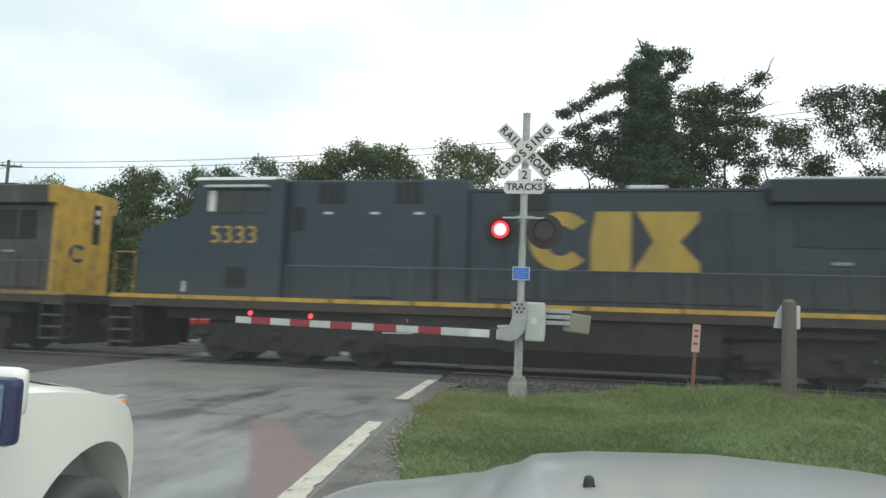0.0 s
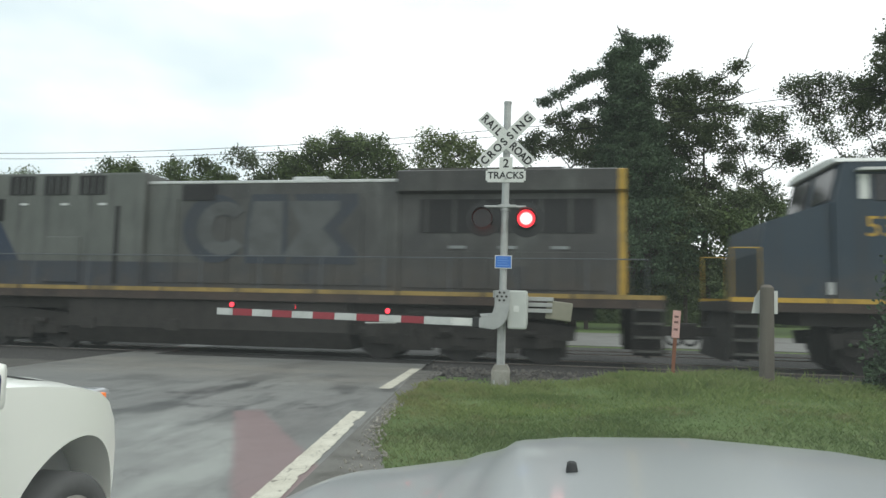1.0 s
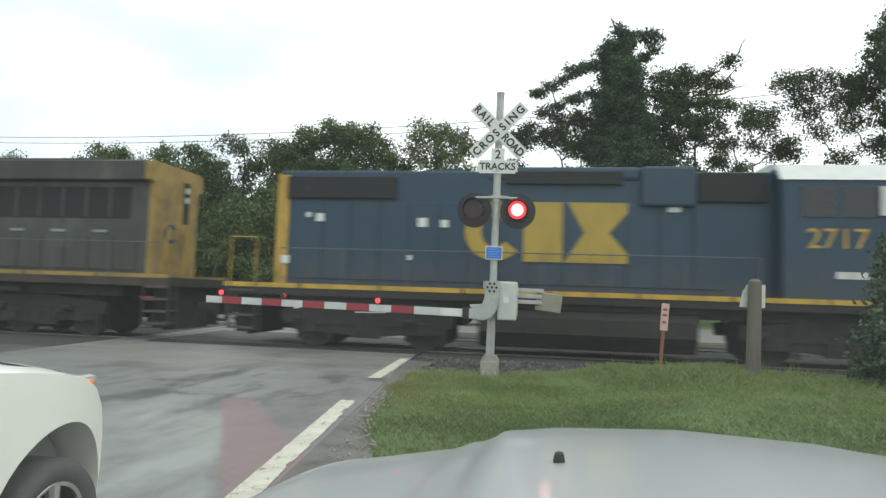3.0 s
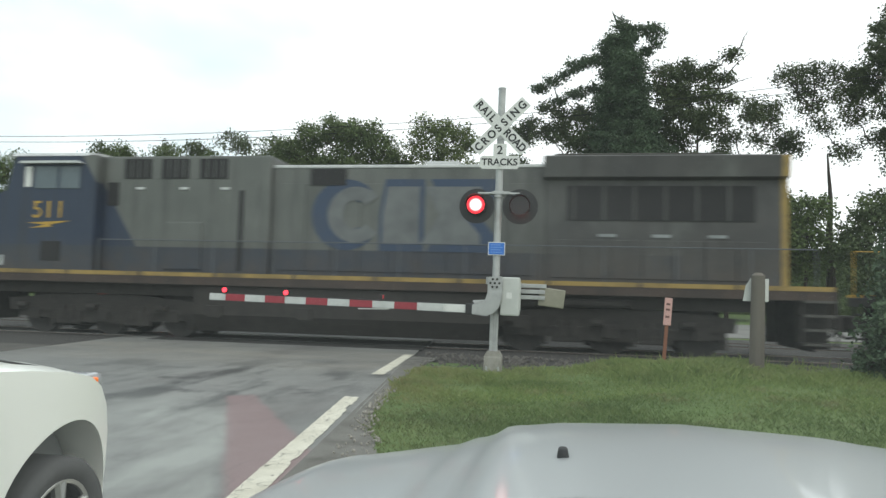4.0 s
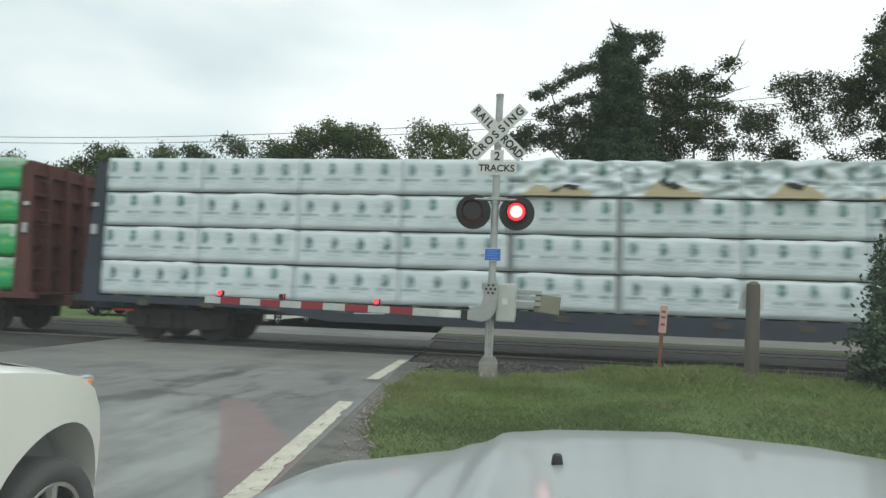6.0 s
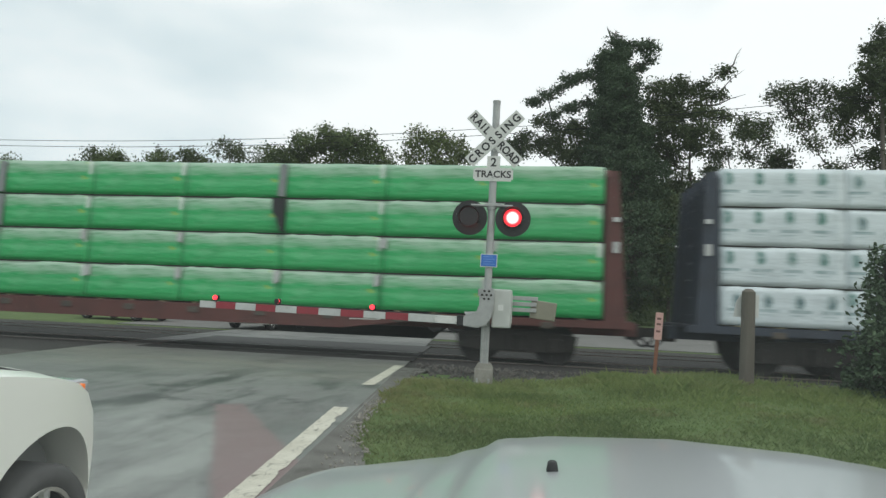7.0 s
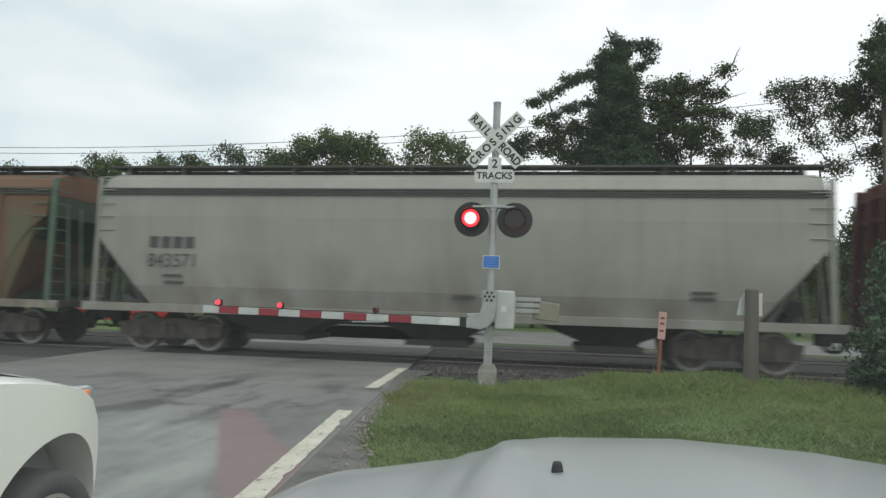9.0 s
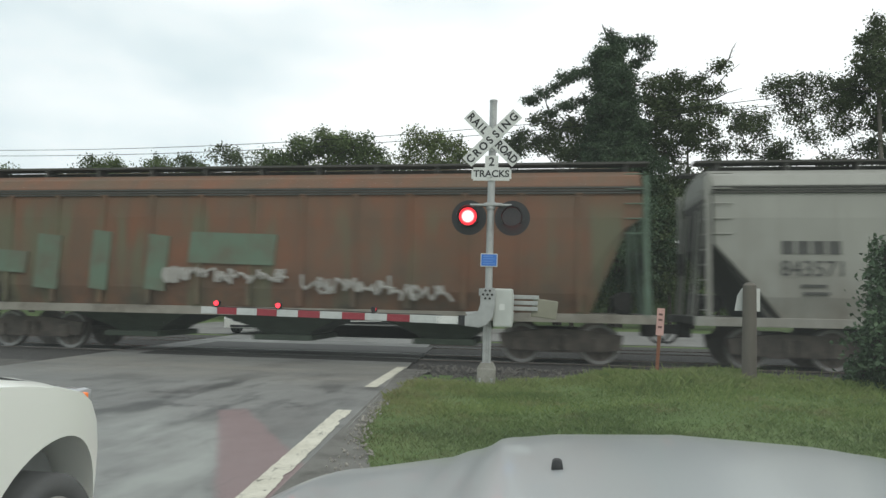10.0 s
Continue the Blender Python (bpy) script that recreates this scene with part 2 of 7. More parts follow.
    nz = r.n("TexNoise", Scale=1.5, Detail=4.0)
    r.link(r.c.outputs["Object"], nz.inputs["Vector"])
    r.link(r.c.outputs["Object"], wob.inputs[0])
    r.link(nz.outputs["Color"], wob.inputs[1])
    r.link(wob.outputs[0], cracks.inputs["Vector"])
    c = r.blend(r.math("MULTIPLY", r.step(cracks.outputs["Distance"], 0.015, 0.0), 0.22), c, (0.03, 0.03, 0.03))
    grain = r.noise(90, 3)
    c = r.blend(r.math("MULTIPLY", r.step(grain, 0.45, 0.75), 0.3), c, (0.26, 0.26, 0.25))
    r.color(c)
    r.link(r.step(r.noise(1.2, 4), 0.3, 0.75), r.p.inputs["Roughness"])
    rr = r.n("MapRange", To_Min=0.28, To_Max=0.7)
    r.link(r.noise(0.8, 4), rr.inputs[0])
    r.link(rr.outputs[0], r.p.inputs["Roughness"])
    r.bump(grain, 0.35, 0.01)
    tagged(part("road", bm, r.m), "damp grey patched asphalt road over the crossing", "road", kind="structure")
    return r.m


def flat_patch(name, outline, z, material, label, category):
    bm = B()
    prism(bm, outline, "z", z - 0.03, z)
    return tagged(part(name, bm, material), label, category, kind="structure")


def edge_line(x0, y0, y1, lean, w, material, chips):
    """A worn white line along the road's edge, with an uneven broken rim."""
    bm = B()
    n = max(6, int((y1 - y0) / 0.06))
    rnd = random.Random(chips)
    a = []
    for i in range(n + 1):
        y = y0 + (y1 - y0) * i / n
        x = x0 + lean * (y - y0)
        bite = 0.05 * max(0, noise.noise((y * 2.5, chips, 0)))
        a.append((bm.verts.new((x + 0.012 * noise.noise((y * 6, chips, 2)), y, 0.006)), bm.verts.new((x + w - bite - 0.02 * rnd.random() ** 3, y, 0.006))))
    for p, q in zip(a, a[1:]):
        bm.faces.new((p[0], p[1], q[1], q[0]))
    tagged(part("edge_line", bm, material), "worn white painted edge line on asphalt", "road marking", kind="structure")


def build_track(y0, name):
    for side in (-0.7175, 0.7175):
        bm = B()
        prism(bm, [(y0 + side + a, b) for a, b in ((-0.07, -0.16), (0.07, -0.16), (0.07, -0.145), (0.012, -0.125), (0.012, -0.045), (0.035, -0.035), (0.035, -0.004), (-0.035, -0.004), (-0.035, -0.035), (-0.012, -0.045), (-0.012, -0.125), (-0.07, -0.145))], "x", -120, 120)
        rail = tagged(part("rail", bm, M["steel"]), "rusty steel rail with a bright worn head", "rail", kind="structure")
        bm = B()
        box(bm, -120, 120, y0 + side - 0.03, y0 + side + 0.03, -0.004, 0.002)
        part("rail_head", bm, M["railtop"], rail)


def build_trackbed():
    bm = B()
    prism(bm, [(12.6, -0.10), (14.2, -0.035), (15.4, -0.03), (22.0, -0.03), (23.0, -0.03), (24.2, -0.06), (24.2, -0.4), (12.6, -0.4)], "x", -130, 130)
    b = Mat("dark ballast", 0.95)
    v = b.n("TexVoronoi", Scale=16.0)
    b.link(b.c.outputs["Object"], v.inputs["Vector"])
    b.color(b.blend(b.step(b.noise(20, 3), 0.3, 0.7), (0.03, 0.028, 0.027), (0.075, 0.07, 0.065)))
    b.bump(v.outputs["Distance"], 0.8, 0.05)
    tagged(part("track_bed", bm, b.m), "dark stone ballast bed under the two tracks", "ballast", kind="structure")
    # loose stones along the near shoulder
    rnd = random.Random(4)
    bm = B()
    for i in range(1500):
        x = rnd.uniform(-2.6, 9)
        y = rnd.uniform(11.6, 14.4)
        if x < road_right(y) + 0.2 or rnd.random() < 0.3 * smooth(0.5, 3, x):
            continue
        s = rnd.uniform(0.02, 0.05)
        m = Matrix.Translation((x, y, max(ground_z(x, y), -0.02) + s * 0.3)) @ Euler((rnd.random() * 6, rnd.random() * 6, 0)).to_matrix().to_4x4() @ Matrix.Diagonal((s, s * 0.8, s * 0.6, 1))
        bmesh.ops.create_icosphere(bm, subdivisions=1, radius=1.0, matrix=m)
    tagged(part("gravel", bm, worn("ballast stone", (0.13, 0.12, 0.108), (0.05, 0.045, 0.042), rough=0.9, scale=12, amount=0.9)), "grey broken ballast stones beside the crossing", "gravel", kind="stuff")
    # timber sleepers of the far track side, where the bed shows
    bm = B()
    for i in range(60):
        x = -2.0 + i * 0.55
        for yy in (TRACK_Y, TRACK_Y + 4.1):
            box(bm, x - 0.11, x + 0.11, yy - 1.3, yy + 1.3, -0.16, -0.035)
    tagged(part("sleepers", bm, M["wood"]), "dark weathered timber sleepers under the rails", "sleeper", kind="structure")


asphalt = None
build_ground()
asphalt = build_road()
def line_paint():
    w = Mat("worn cream-white road paint", 0.75)
    c = w.blend(w.step(w.noise(3, 5), 0.35, 0.7), (0.62, 0.595, 0.50), (0.48, 0.455, 0.37))
    v = w.n("TexVoronoi", Scale=11.0)
    v.feature = "DISTANCE_TO_EDGE"
    w.link(w.c.outputs["Object"], v.inputs["Vector"])
    crack = w.math("MULTIPLY", w.step(v.outputs["Distance"], 0.035, 0.012), w.step(w.noise(2.6, 4), 0.53, 0.60))
    c = w.blend(w.math("MULTIPLY", crack, 0.7), c, (0.06, 0.056, 0.05))
    c = w.blend(w.math("MULTIPLY", w.step(w.noise(16, 4), 0.60, 0.68), 0.7), c, (0.13, 0.125, 0.11))
    w.color(c)
    w.bump(w.noise(60, 3), 0.2, 0.01)
    return w.m


M["line"] = line_paint()
M["darkpatch"] = worn("dark asphalt repair", (0.12, 0.12, 0.115), (0.07, 0.07, 0.068), rough=0.7, scale=2, amount=0.6, fine=90)
M["nearpatch"] = worn("dark crossing panel", (0.026, 0.025, 0.024), (0.014, 0.014, 0.013), rough=0.8, scale=2, amount=0.7, fine=50)
M["greypatch"] = worn("grey concrete crossing panel", (0.085, 0.083, 0.079), (0.045, 0.044, 0.042), rough=0.75, scale=1.5, amount=0.6, fine=70)
edge_line(-1.83, 2.6, 8.12, -0.121, 0.20, M["line"], 1)
edge_line(-2.76, 10.35, 13.7, -0.06, 0.21, M["line"], 2)
flat_patch("crossing_panel", [(-9.6, 14.92), (-2.8, 14.86), (-2.9, 15.85), (-9.7, 15.85)], 0.004, M["nearpatch"], "dark crossing panel beside the rail", "crossing panel")
flat_patch("crossing_panel", [(-9.7, 16.05), (-2.9, 16.05), (-3.0, 17.25), (-9.8, 17.25)], 0.004, M["greypatch"], "grey concrete crossing panel between the rails", "crossing panel")
flat_patch("crossing_panel", [(-9.85, 17.5), (-3.05, 17.5), (-3.25, 20.0), (-10.1, 20.0)], 0.004, M["greypatch"], "grey concrete crossing panel between the tracks", "crossing panel")
flat_patch("lay_by", [(-1.2, -40), (3.4, -40), (3.4, 2.3), (-1.55, 2.3)], -0.004, M["darkpatch"], "dark asphalt lay-by under the standing car", "lay-by")
flat_patch("verge", [(-34, 8.6), (-9.83, 8.6), (-10.22, 12.7), (-34, 12.7)], -0.006, worn("dark stony verge", (0.09, 0.085, 0.075), (0.04, 0.038, 0.034), rough=0.95, scale=2, amount=0.9, fine=50, bump=0.5), "dark stony verge beside the tracks", "verge")
build_trackbed()
build_track(TRACK_Y, "near")
build_track(TRACK_Y + 4.1, "far")

# gravel shoulder between line and grass


def shoulder_w(y):
    knots = [(2.0, 0.62), (4.0, 0.6), (5.3, 0.46), (6.3, 0.25), (7.1, 0.11), (8.2, 0.08), (9.5, 0.1), (11.0, 0.16), (12.4, 0.3), (13.6, 0.5)]
    w = knots[-1][1]
    for (p, wp), (q, wq) in zip(knots, knots[1:]):
        if p <= y <= q:
            w = wp + (wq - wp) * (y - p) / (q - p)
            break
    return w + 0.09 * noise.noise((y * 2.3, 3, 0)) + 0.05 * noise.noise((y * 7, 1, 0))


bm = B()
ys = [2.0 + 0.08 * i for i in range(144)]
strip = [(bm.verts.new((road_right(y) - 0.05, y, 0.003)), bm.verts.new((road_right(y) + shoulder_w(y) + 0.06, y, -0.012))) for y in ys]
for p, q in zip(strip, strip[1:]):
    bm.faces.new((p[0], p[1], q[1], q[0]))
M["shoulder"] = worn("crumbling asphalt shoulder", (0.15, 0.145, 0.13), (0.07, 0.065, 0.055), rough=0.9, scale=3, amount=0.9, fine=60, bump=0.6)
tagged(part("shoulder", bm, M["shoulder"]), "crumbling gravelly road shoulder", "shoulder", kind="structure")
bm = B()
rnd = random.Random(21)
for i in range(300):
    y = rnd.uniform(4.0, 9.0)
    x = road_right(y) + shoulder_w(y) * rnd.uniform(0.3, 1.3) + rnd.uniform(-0.03, 0.12)
    s = rnd.uniform(0.006, 0.022)
    m = Matrix.Translation((x, y, max(0.0, ground_z(x, y)) + s * 0.3)) @ Euler((rnd.random() * 6, rnd.random() * 6, 0)).to_matrix().to_4x4() @ Matrix.Diagonal((s, s * 0.8, s * 0.6, 1))
    bmesh.ops.create_icosphere(bm, subdivisions=1, radius=1.0, matrix=m)
tagged(part("shoulder_gravel", bm, worn("pale gravel", (0.30, 0.28, 0.245), (0.16, 0.15, 0.13), rough=0.9, scale=14, amount=0.9)), "pale loose gravel at the road's edge", "gravel", kind="stuff")


# ---- train ----
def place(t):
    """How far the train has rolled at t seconds."""
    return 15.378 * t - 0.0396 * t * t


def livery(name, nose, border, upper_blue, dull, soot=9.0):
    """Locomotive paint along x (from the nose) and z: yellow nose, blue cab, grey hood, or dark blue all over."""
    w = Mat(name, 0.5)
    x, y, z = w.xyz()
    blue = (0.016, 0.040, 0.082)
    if upper_blue:
        c = w.blend(w.step(w.noise(0.5, 4), 0.3, 0.7), nose or (0.013, 0.029, 0.048), border or (0.020, 0.039, 0.058))
        if not border:
            c = w.blend(w.math("MULTIPLY", w.step(x, 7.5, 12.0), w.step(w.noise(0.7, 5), 0.2, 0.55)), c, (0.009, 0.019, 0.031))
    else:
        grey = w.blend(w.step(w.noise(0.8, 4), 0.3, 0.7), (0.085, 0.092, 0.084), (0.125, 0.131, 0.119))
        edge = w.math("SUBTRACT", w.math("ADD", x, w.math("MULTIPLY", z, 0.62)), border)
        c = w.blend(w.step(edge, -0.02, 0.02), (0.017, 0.029, 0.058), grey)
        c = w.blend(w.step(z, 2.28, 2.25), c, (0.026, 0.034, 0.050))
        c = w.blend(w.math("MULTIPLY", w.step(x, soot, soot + 2.2), w.step(w.noise(0.8, 5, (1.0, 1, 0.5)), 0.22, 0.5)), c, w.blend(w.step(w.noise(0.9, 4), 0.35, 0.7), (0.034, 0.034, 0.034), (0.062, 0.060, 0.056)))
        n = w.math("SUBTRACT", w.math("ADD", x, w.math("MULTIPLY", z, 0.66)), nose)
        c = w.blend(w.step(n, 0.02, -0.02), c, (0.48, 0.30, 0.035))
    # soot and rain streaks
    st = w.noise(1.6, 5, (2.2, 1, 0.22))
    c = w.blend(w.math("MULTIPLY", w.step(st, 0.48, 0.75), dull), c, (0.022, 0.021, 0.02))
    c = w.blend(w.math("MULTIPLY", w.math("MULTIPLY", w.step(z, 2.6, 1.5), w.step(w.noise(2.5, 5), 0.3, 0.7)), 0.6), c, (0.085, 0.062, 0.042))
    w.color(c)
    w.bump(w.noise(12, 3), 0.08, 0.01)
    return w.m


def truck(parent, x, axles, spacing, radius, frame_mat, wheels):
    """A bogie with side frames, springs and turning wheelsets."""
    bm = B()
    half = spacing * (axles - 1) / 2
    for s in (-1, 1):
        y = s * 1.02
        prism(bm, [(x - half - 0.5, radius + 0.22), (x - half - 0.45, radius - 0.1), (x - half * 0.6, radius - 0.16), (x - 0.3, 0.30), (x + 0.3, 0.30), (x + half * 0.6, radius - 0.16), (x + half + 0.45, radius - 0.1), (x + half + 0.5, radius + 0.22), (x + 0.4, radius + 0.34), (x - 0.4, radius + 0.34)], "y", y - 0.09, y + 0.09)
        for k in range(axles):
            ax = x - half + k * spacing
            box(bm, ax - 0.16, ax + 0.16, y + s * 0.02 - 0.14, y + s * 0.02 + 0.14, radius - 0.16, radius + 0.16, 0.03)
        for k in range(axles - 1):
            ax = x - half + (k + 0.5) * spacing
            for q in (-0.13, 0.13):
                rod(bm, (ax + q, y + s * 0.13, radius - 0.12), (ax + q, y + s * 0.13, radius + 0.22), 0.08, 8)
    box(bm, x - 0.3, x + 0.3, -1.05, 1.05, radius - 0.1, radius + 0.3, 0.04)
    if axles == 3 or spacing > 2.5:
        # deep side castings, traction motors and brake rigging of a locomotive
        for s in (-1, 1):
            y = s * 1.1
            prism(bm, [(x - half - 0.75, radius + 0.36), (x - half - 0.7, radius + 0.05), (x + half + 0.7, radius + 0.05), (x + half + 0.75, radius + 0.36), (x + half * 0.5, radius + 0.50), (x - half * 0.5, radius + 0.50)], "y", y - 0.06, y + 0.06)
            for k in range(axles - 1):
                ax = x - half + (k + 0.5) * spacing
                box(bm, ax - 0.36, ax + 0.36, y - 0.08, y + 0.08, 0.26, radius + 0.1, 0.03)
            for k in range(axles):
                ax = x - half + k * spacing
                rod(bm, (ax - 0.42, y + s * 0.1, radius + 0.18), (ax - 0.16, y + s * 0.1, radius + 0.18), 0.085, 8)
                box(bm, ax + 0.44, ax + 0.54, y - 0.03, y + 0.09, 0.2, radius + 0.3, 0.02)
        for k in range(axles):
            ax = x - half + k * spacing
            box(bm, ax - 0.55, ax + 0.55, -0.62, 0.62, 0.16, radius + 0.5, 0.06)
    tr = part("bogie", bm, frame_mat, parent)
    for k in range(axles):
        ax = x - half + k * spacing
        bm = B()
        rod(bm, (0, -0.85, 0), (0, 0.85, 0), 0.09, 10)
        for s in (-1, 1):
            rod(bm, (0, s * 0.69, 0), (0, s * 0.80, 0), radius, 28)
            rod(bm, (0, s * 0.66, 0), (0, s * 0.69, 0), radius + 0.03, 28)
            rod(bm, (0, s * 0.80, 0), (0, s * 0.84, 0), 0.16, 12)
            for a in range(4):
                p = Vector((math.cos(a * 1.5708 + 0.4) * radius * 0.6, s * 0.805, math.sin(a * 1.5708 + 0.4) * radius * 0.6))
                box(bm, -0.05, 0.05, -0.01, 0.01, -0.05, 0.05, 0, Matrix.Translation(p))
        ws = part("wheelset", bm, M["wheel"] if frame_mat is M["brownunder"] else M["wheel_dark"], tr)
        ws.location = (ax, 0, radius)
        for s in (-1, 1):
            bm = B()
            bmesh.ops.create_cone(bm, cap_ends=False, segments=28, radius1=radius * 0.995, radius2=radius * 0.84, depth=0.006, matrix=Matrix.Translation((0, s * 0.808, 0)) @ Euler((radians(90 * s), 0, 0)).to_matrix().to_4x4())
            part("rim", bm, M["tread"] if frame_mat is M["brownunder"] else M["wheel_dark"], ws)
        wheels.append((ws, (ax, 0, radius), radius))
    return tr


def coupler(parent, x, s):
    bm = B()
    box(bm, min(x, x + s * 0.75), max(x, x + s * 0.75), -0.11, 0.11, 0.72, 0.94, 0.02)
    box(bm, min(x + s * 0.6, x + s * 0.92), max(x + s * 0.6, x + s * 0.92), -0.17, 0.17, 0.64, 1.02, 0.04)
    part("coupler", bm, M["under"], parent)
    bm = B()
    pts = [(x + s * (0.1 + 0.12 * i), 0.35, 0.85 - 0.38 * math.sin(i / 6 * 3.14)) for i in range(7)]
    for a, b in zip(pts, pts[1:]):
        rod(bm, a, b, 0.03, 6)
    part("air_hose", bm, M["rubber"], parent)


def plain_mark(parent, x0, x1, z0, z1, y, material, name="emblem"):
    """The road's large side emblem as three plain shapes: an open ring, a slab and a bow tie."""
    w, h = (x1 - x0), (z1 - z0)
    cx, cz = x0 + w * 0.19, (z0 + z1) / 2
    mark = new(name)
    mark.parent = parent
    bm = B()
    n = 18
    a0, a1 = radians(40), radians(320)
    ro, ri = (w * 0.19, h * 0.5), (w * 0.085, h * 0.26)
    turns = [a0 + (a1 - a0) * i / n for i in range(n + 1)]
    prism(bm, [(cx + ro[0] * math.cos(p), cz + ro[1] * math.sin(p)) for p in turns] + [(cx + ri[0] * math.cos(p), cz + ri[1] * math.sin(p)) for p in turns[::-1]], "y", y - 0.008, y)
    part("ring", bm, material, mark)
    bm = B()
    prism(bm, [(x0 + w * 0.40, z1), (x0 + w * 0.61, z1), (x0 + w * 0.61, z0), (x0 + w * 0.37, z0), (x0 + w * 0.37, cz)], "y", y - 0.008, y)
    part("slab", bm, material, mark)
    bm = B()
    prism(bm, [(x0 + w * 0.64, z1), (x0 + w, z1), (x0 + w, cz + h * 0.34), (x0 + w * 0.89, cz), (x0 + w, cz - h * 0.34), (x0 + w, z0), (x0 + w * 0.62, z0), (x0 + w * 0.74, cz)], "y", y - 0.008, y)
    part("bow_tie", bm, material, mark)
    return tagged(mark, "large side emblem of plain shapes")


def steps(parent, x, mat_edge):
    for s in (-1, 1):
        bm = B()
        for z in (0.42, 0.72, 1.02, 1.32):
            box(bm, x - 0.32, x + 0.32, s * 1.30 - 0.2, s * 1.30 + 0.2, z - 0.02, z + 0.02)
        for q in (-0.33, 0.33):
            box(bm, x + q - 0.02, x + q + 0.02, s * 1.5 - 0.03, s * 1.5 + 0.03, 0.38, 1.5)
        box(bm, x - 0.33, x + 0.33, s * 1.08 - 0.02, s * 1.08 + 0.02, 0.30, 1.5)
        box(bm, x - 0.04, x + 0.04, -1.08, 1.08, 0.24, 1.4)
        st = part("step", bm, M["under"], parent)
        bm = B()
        for z in (0.42, 0.72, 1.02, 1.32):
            box(bm, x - 0.32, x + 0.32, s * 1.515 - 0.012, s * 1.515 + 0.012, z - 0.03, z + 0.025)
        part("step_edge", bm, mat_edge, st)


def handrails(parent, xs, z0, z1, mat, y=1.48):
    for s in (-1, 1):
        bm = B()
        for a, b in zip(xs, xs[1:]):
            rod(bm, (a, s * y, z1), (b, s * y, z1), 0.014, 6)
        for a in xs:
            rod(bm, (a, s * y, z0), (a, s * y, z1), 0.014, 6)
        part("handrail", bm, mat, parent)


def wide_cab(name, label, paint, number, stripe_mat, mark_mat, dark_blue, wheels):
    """A six-axle road locomotive, its nose at x = 0 and its hood's end at x = 20.25."""
    e = thing(name, label, "locomotive", "locomotives of the train")
    # frame and walkway
    bm = B()
    box(bm, -0.9, 21.1, -1.5, 1.5, 1.32, 1.56, 0.02)
    box(bm, 0.6, 19.6, -1.2, 1.2, 1.05, 1.32)
    part("frame", bm, M["under"], e)
    for s in (-1, 1):
        for i in range(11):
            x = -0.88 + i * 2.0
            bm = B()
            box(bm, x, min(x + 1.93, 21.08), s * 1.51 - 0.012, s * 1.51 + 0.012, 1.535, 1.635)
            part("sill_stripe", bm, stripe_mat, e, "worn yellow stripe along the sill")
        bm = B()
        box(bm, -0.9, 21.1, s * 1.505 - 0.008, s * 1.505 + 0.008, 1.34, 1.53)
        part("sill_face", bm, M["rustsill"], e)
    # nose and cab
    bm = B()
    prism(bm, [(-0.22, 1.56), (-0.24, 2.6), (-0.14, 3.26), (1.22, 3.70), (1.22, 1.56)], "y", -1.42, 1.42)
    part("nose", bm, paint, e)
    bm = B()
    prism(bm, [(1.22, 1.56), (1.22, 3.68), (1.42, 4.56), (3.75, 4.56), (3.75, 1.56)], "y", -1.5, 1.5)
    cab = part("cab", bm, paint, e)
    bm = B()
    prism(bm, [(-1.52, 4.54), (-1.40, 4.64), (-0.9, 4.70), (0.9, 4.70), (1.40, 4.64), (1.52, 4.54)], "x", 1.28, 3.5)
    part("roof", bm, M["white"] if number == "5333" else M["silver"], cab)
    for s in (-1, 1):
        for x0, x1, mat in ((1.72, 1.92, M["white"]), (2.02, 2.66, M["glassdark"] if dark_blue else M["glasspale"]), (2.74, 3.30, M["glassdark"] if dark_blue or number == "504" else M["glasspale"])):
            bm = B()
            box(bm, x0, x1, s * 1.505 - 0.012, s * 1.505 + 0.012, 3.70 if mat is not M["white"] else 3.74, 4.27, 0.01)
            part("side_window" if mat is not M["white"] else "wind_deflector", bm, mat, cab)
        bm = B()
        prism(bm, [(1.72, 4.39), (3.32, 4.39), (3.38, 4.33), (1.66, 4.33)], "y", min(s * 1.5, s * 1.68), max(s * 1.5, s * 1.68))
        part("sunshade", bm, M["silver"], cab)
        bm = B()
        box(bm, 1.1, 1.35, s * 1.43 - 0.02, s * 1.43 + 0.02, 1.72, 1.98)
        part("equipment_plate", bm, M["silver"], cab)
        bm = B()
        box(bm, 2.3, 2.85, s * 1.508 - 0.006, s * 1.508 + 0.006, 1.85, 2.35, 0.004)
        part("battery_door", bm, M["mesh_dark"], cab)
    bm = B()
    for s in (-1, 1):
        prism(bm, [(1.22, 3.76), (1.38, 4.46), (1.36, 4.46), (1.20, 3.76)], "y", s * 0.75 - 0.55, s * 0.75 + 0.55)
    part("windscreen", bm, M["glassdark"], cab)
    lettering("road_number", number, 0.62, M["yellow"], cab, Matrix.Translation((2.46, -1.507, 3.14)) @ Euler((radians(90), 0, 0)).to_matrix().to_4x4(), wide=1.05)
    if not dark_blue:
        bm = B()
        prism(bm, [(1.86, 2.82), (3.12, 2.88), (2.5, 2.77), (2.58, 2.72), (1.92, 2.68), (2.38, 2.77)], "y", -1.512, -1.504)
        part("lightning_stripe", bm, M["yellow"], cab)
    # equipment cab and hood
    bm = B()
    box(bm, 3.75, 8.3, -1.22, 1.22, 1.56, 4.58, 0.05)
    box(bm, 5.55, 6.55, -1.26, 1.26, 1.7, 2.9, 0.03)
    inv = part("equipment_hood", bm, paint, e)
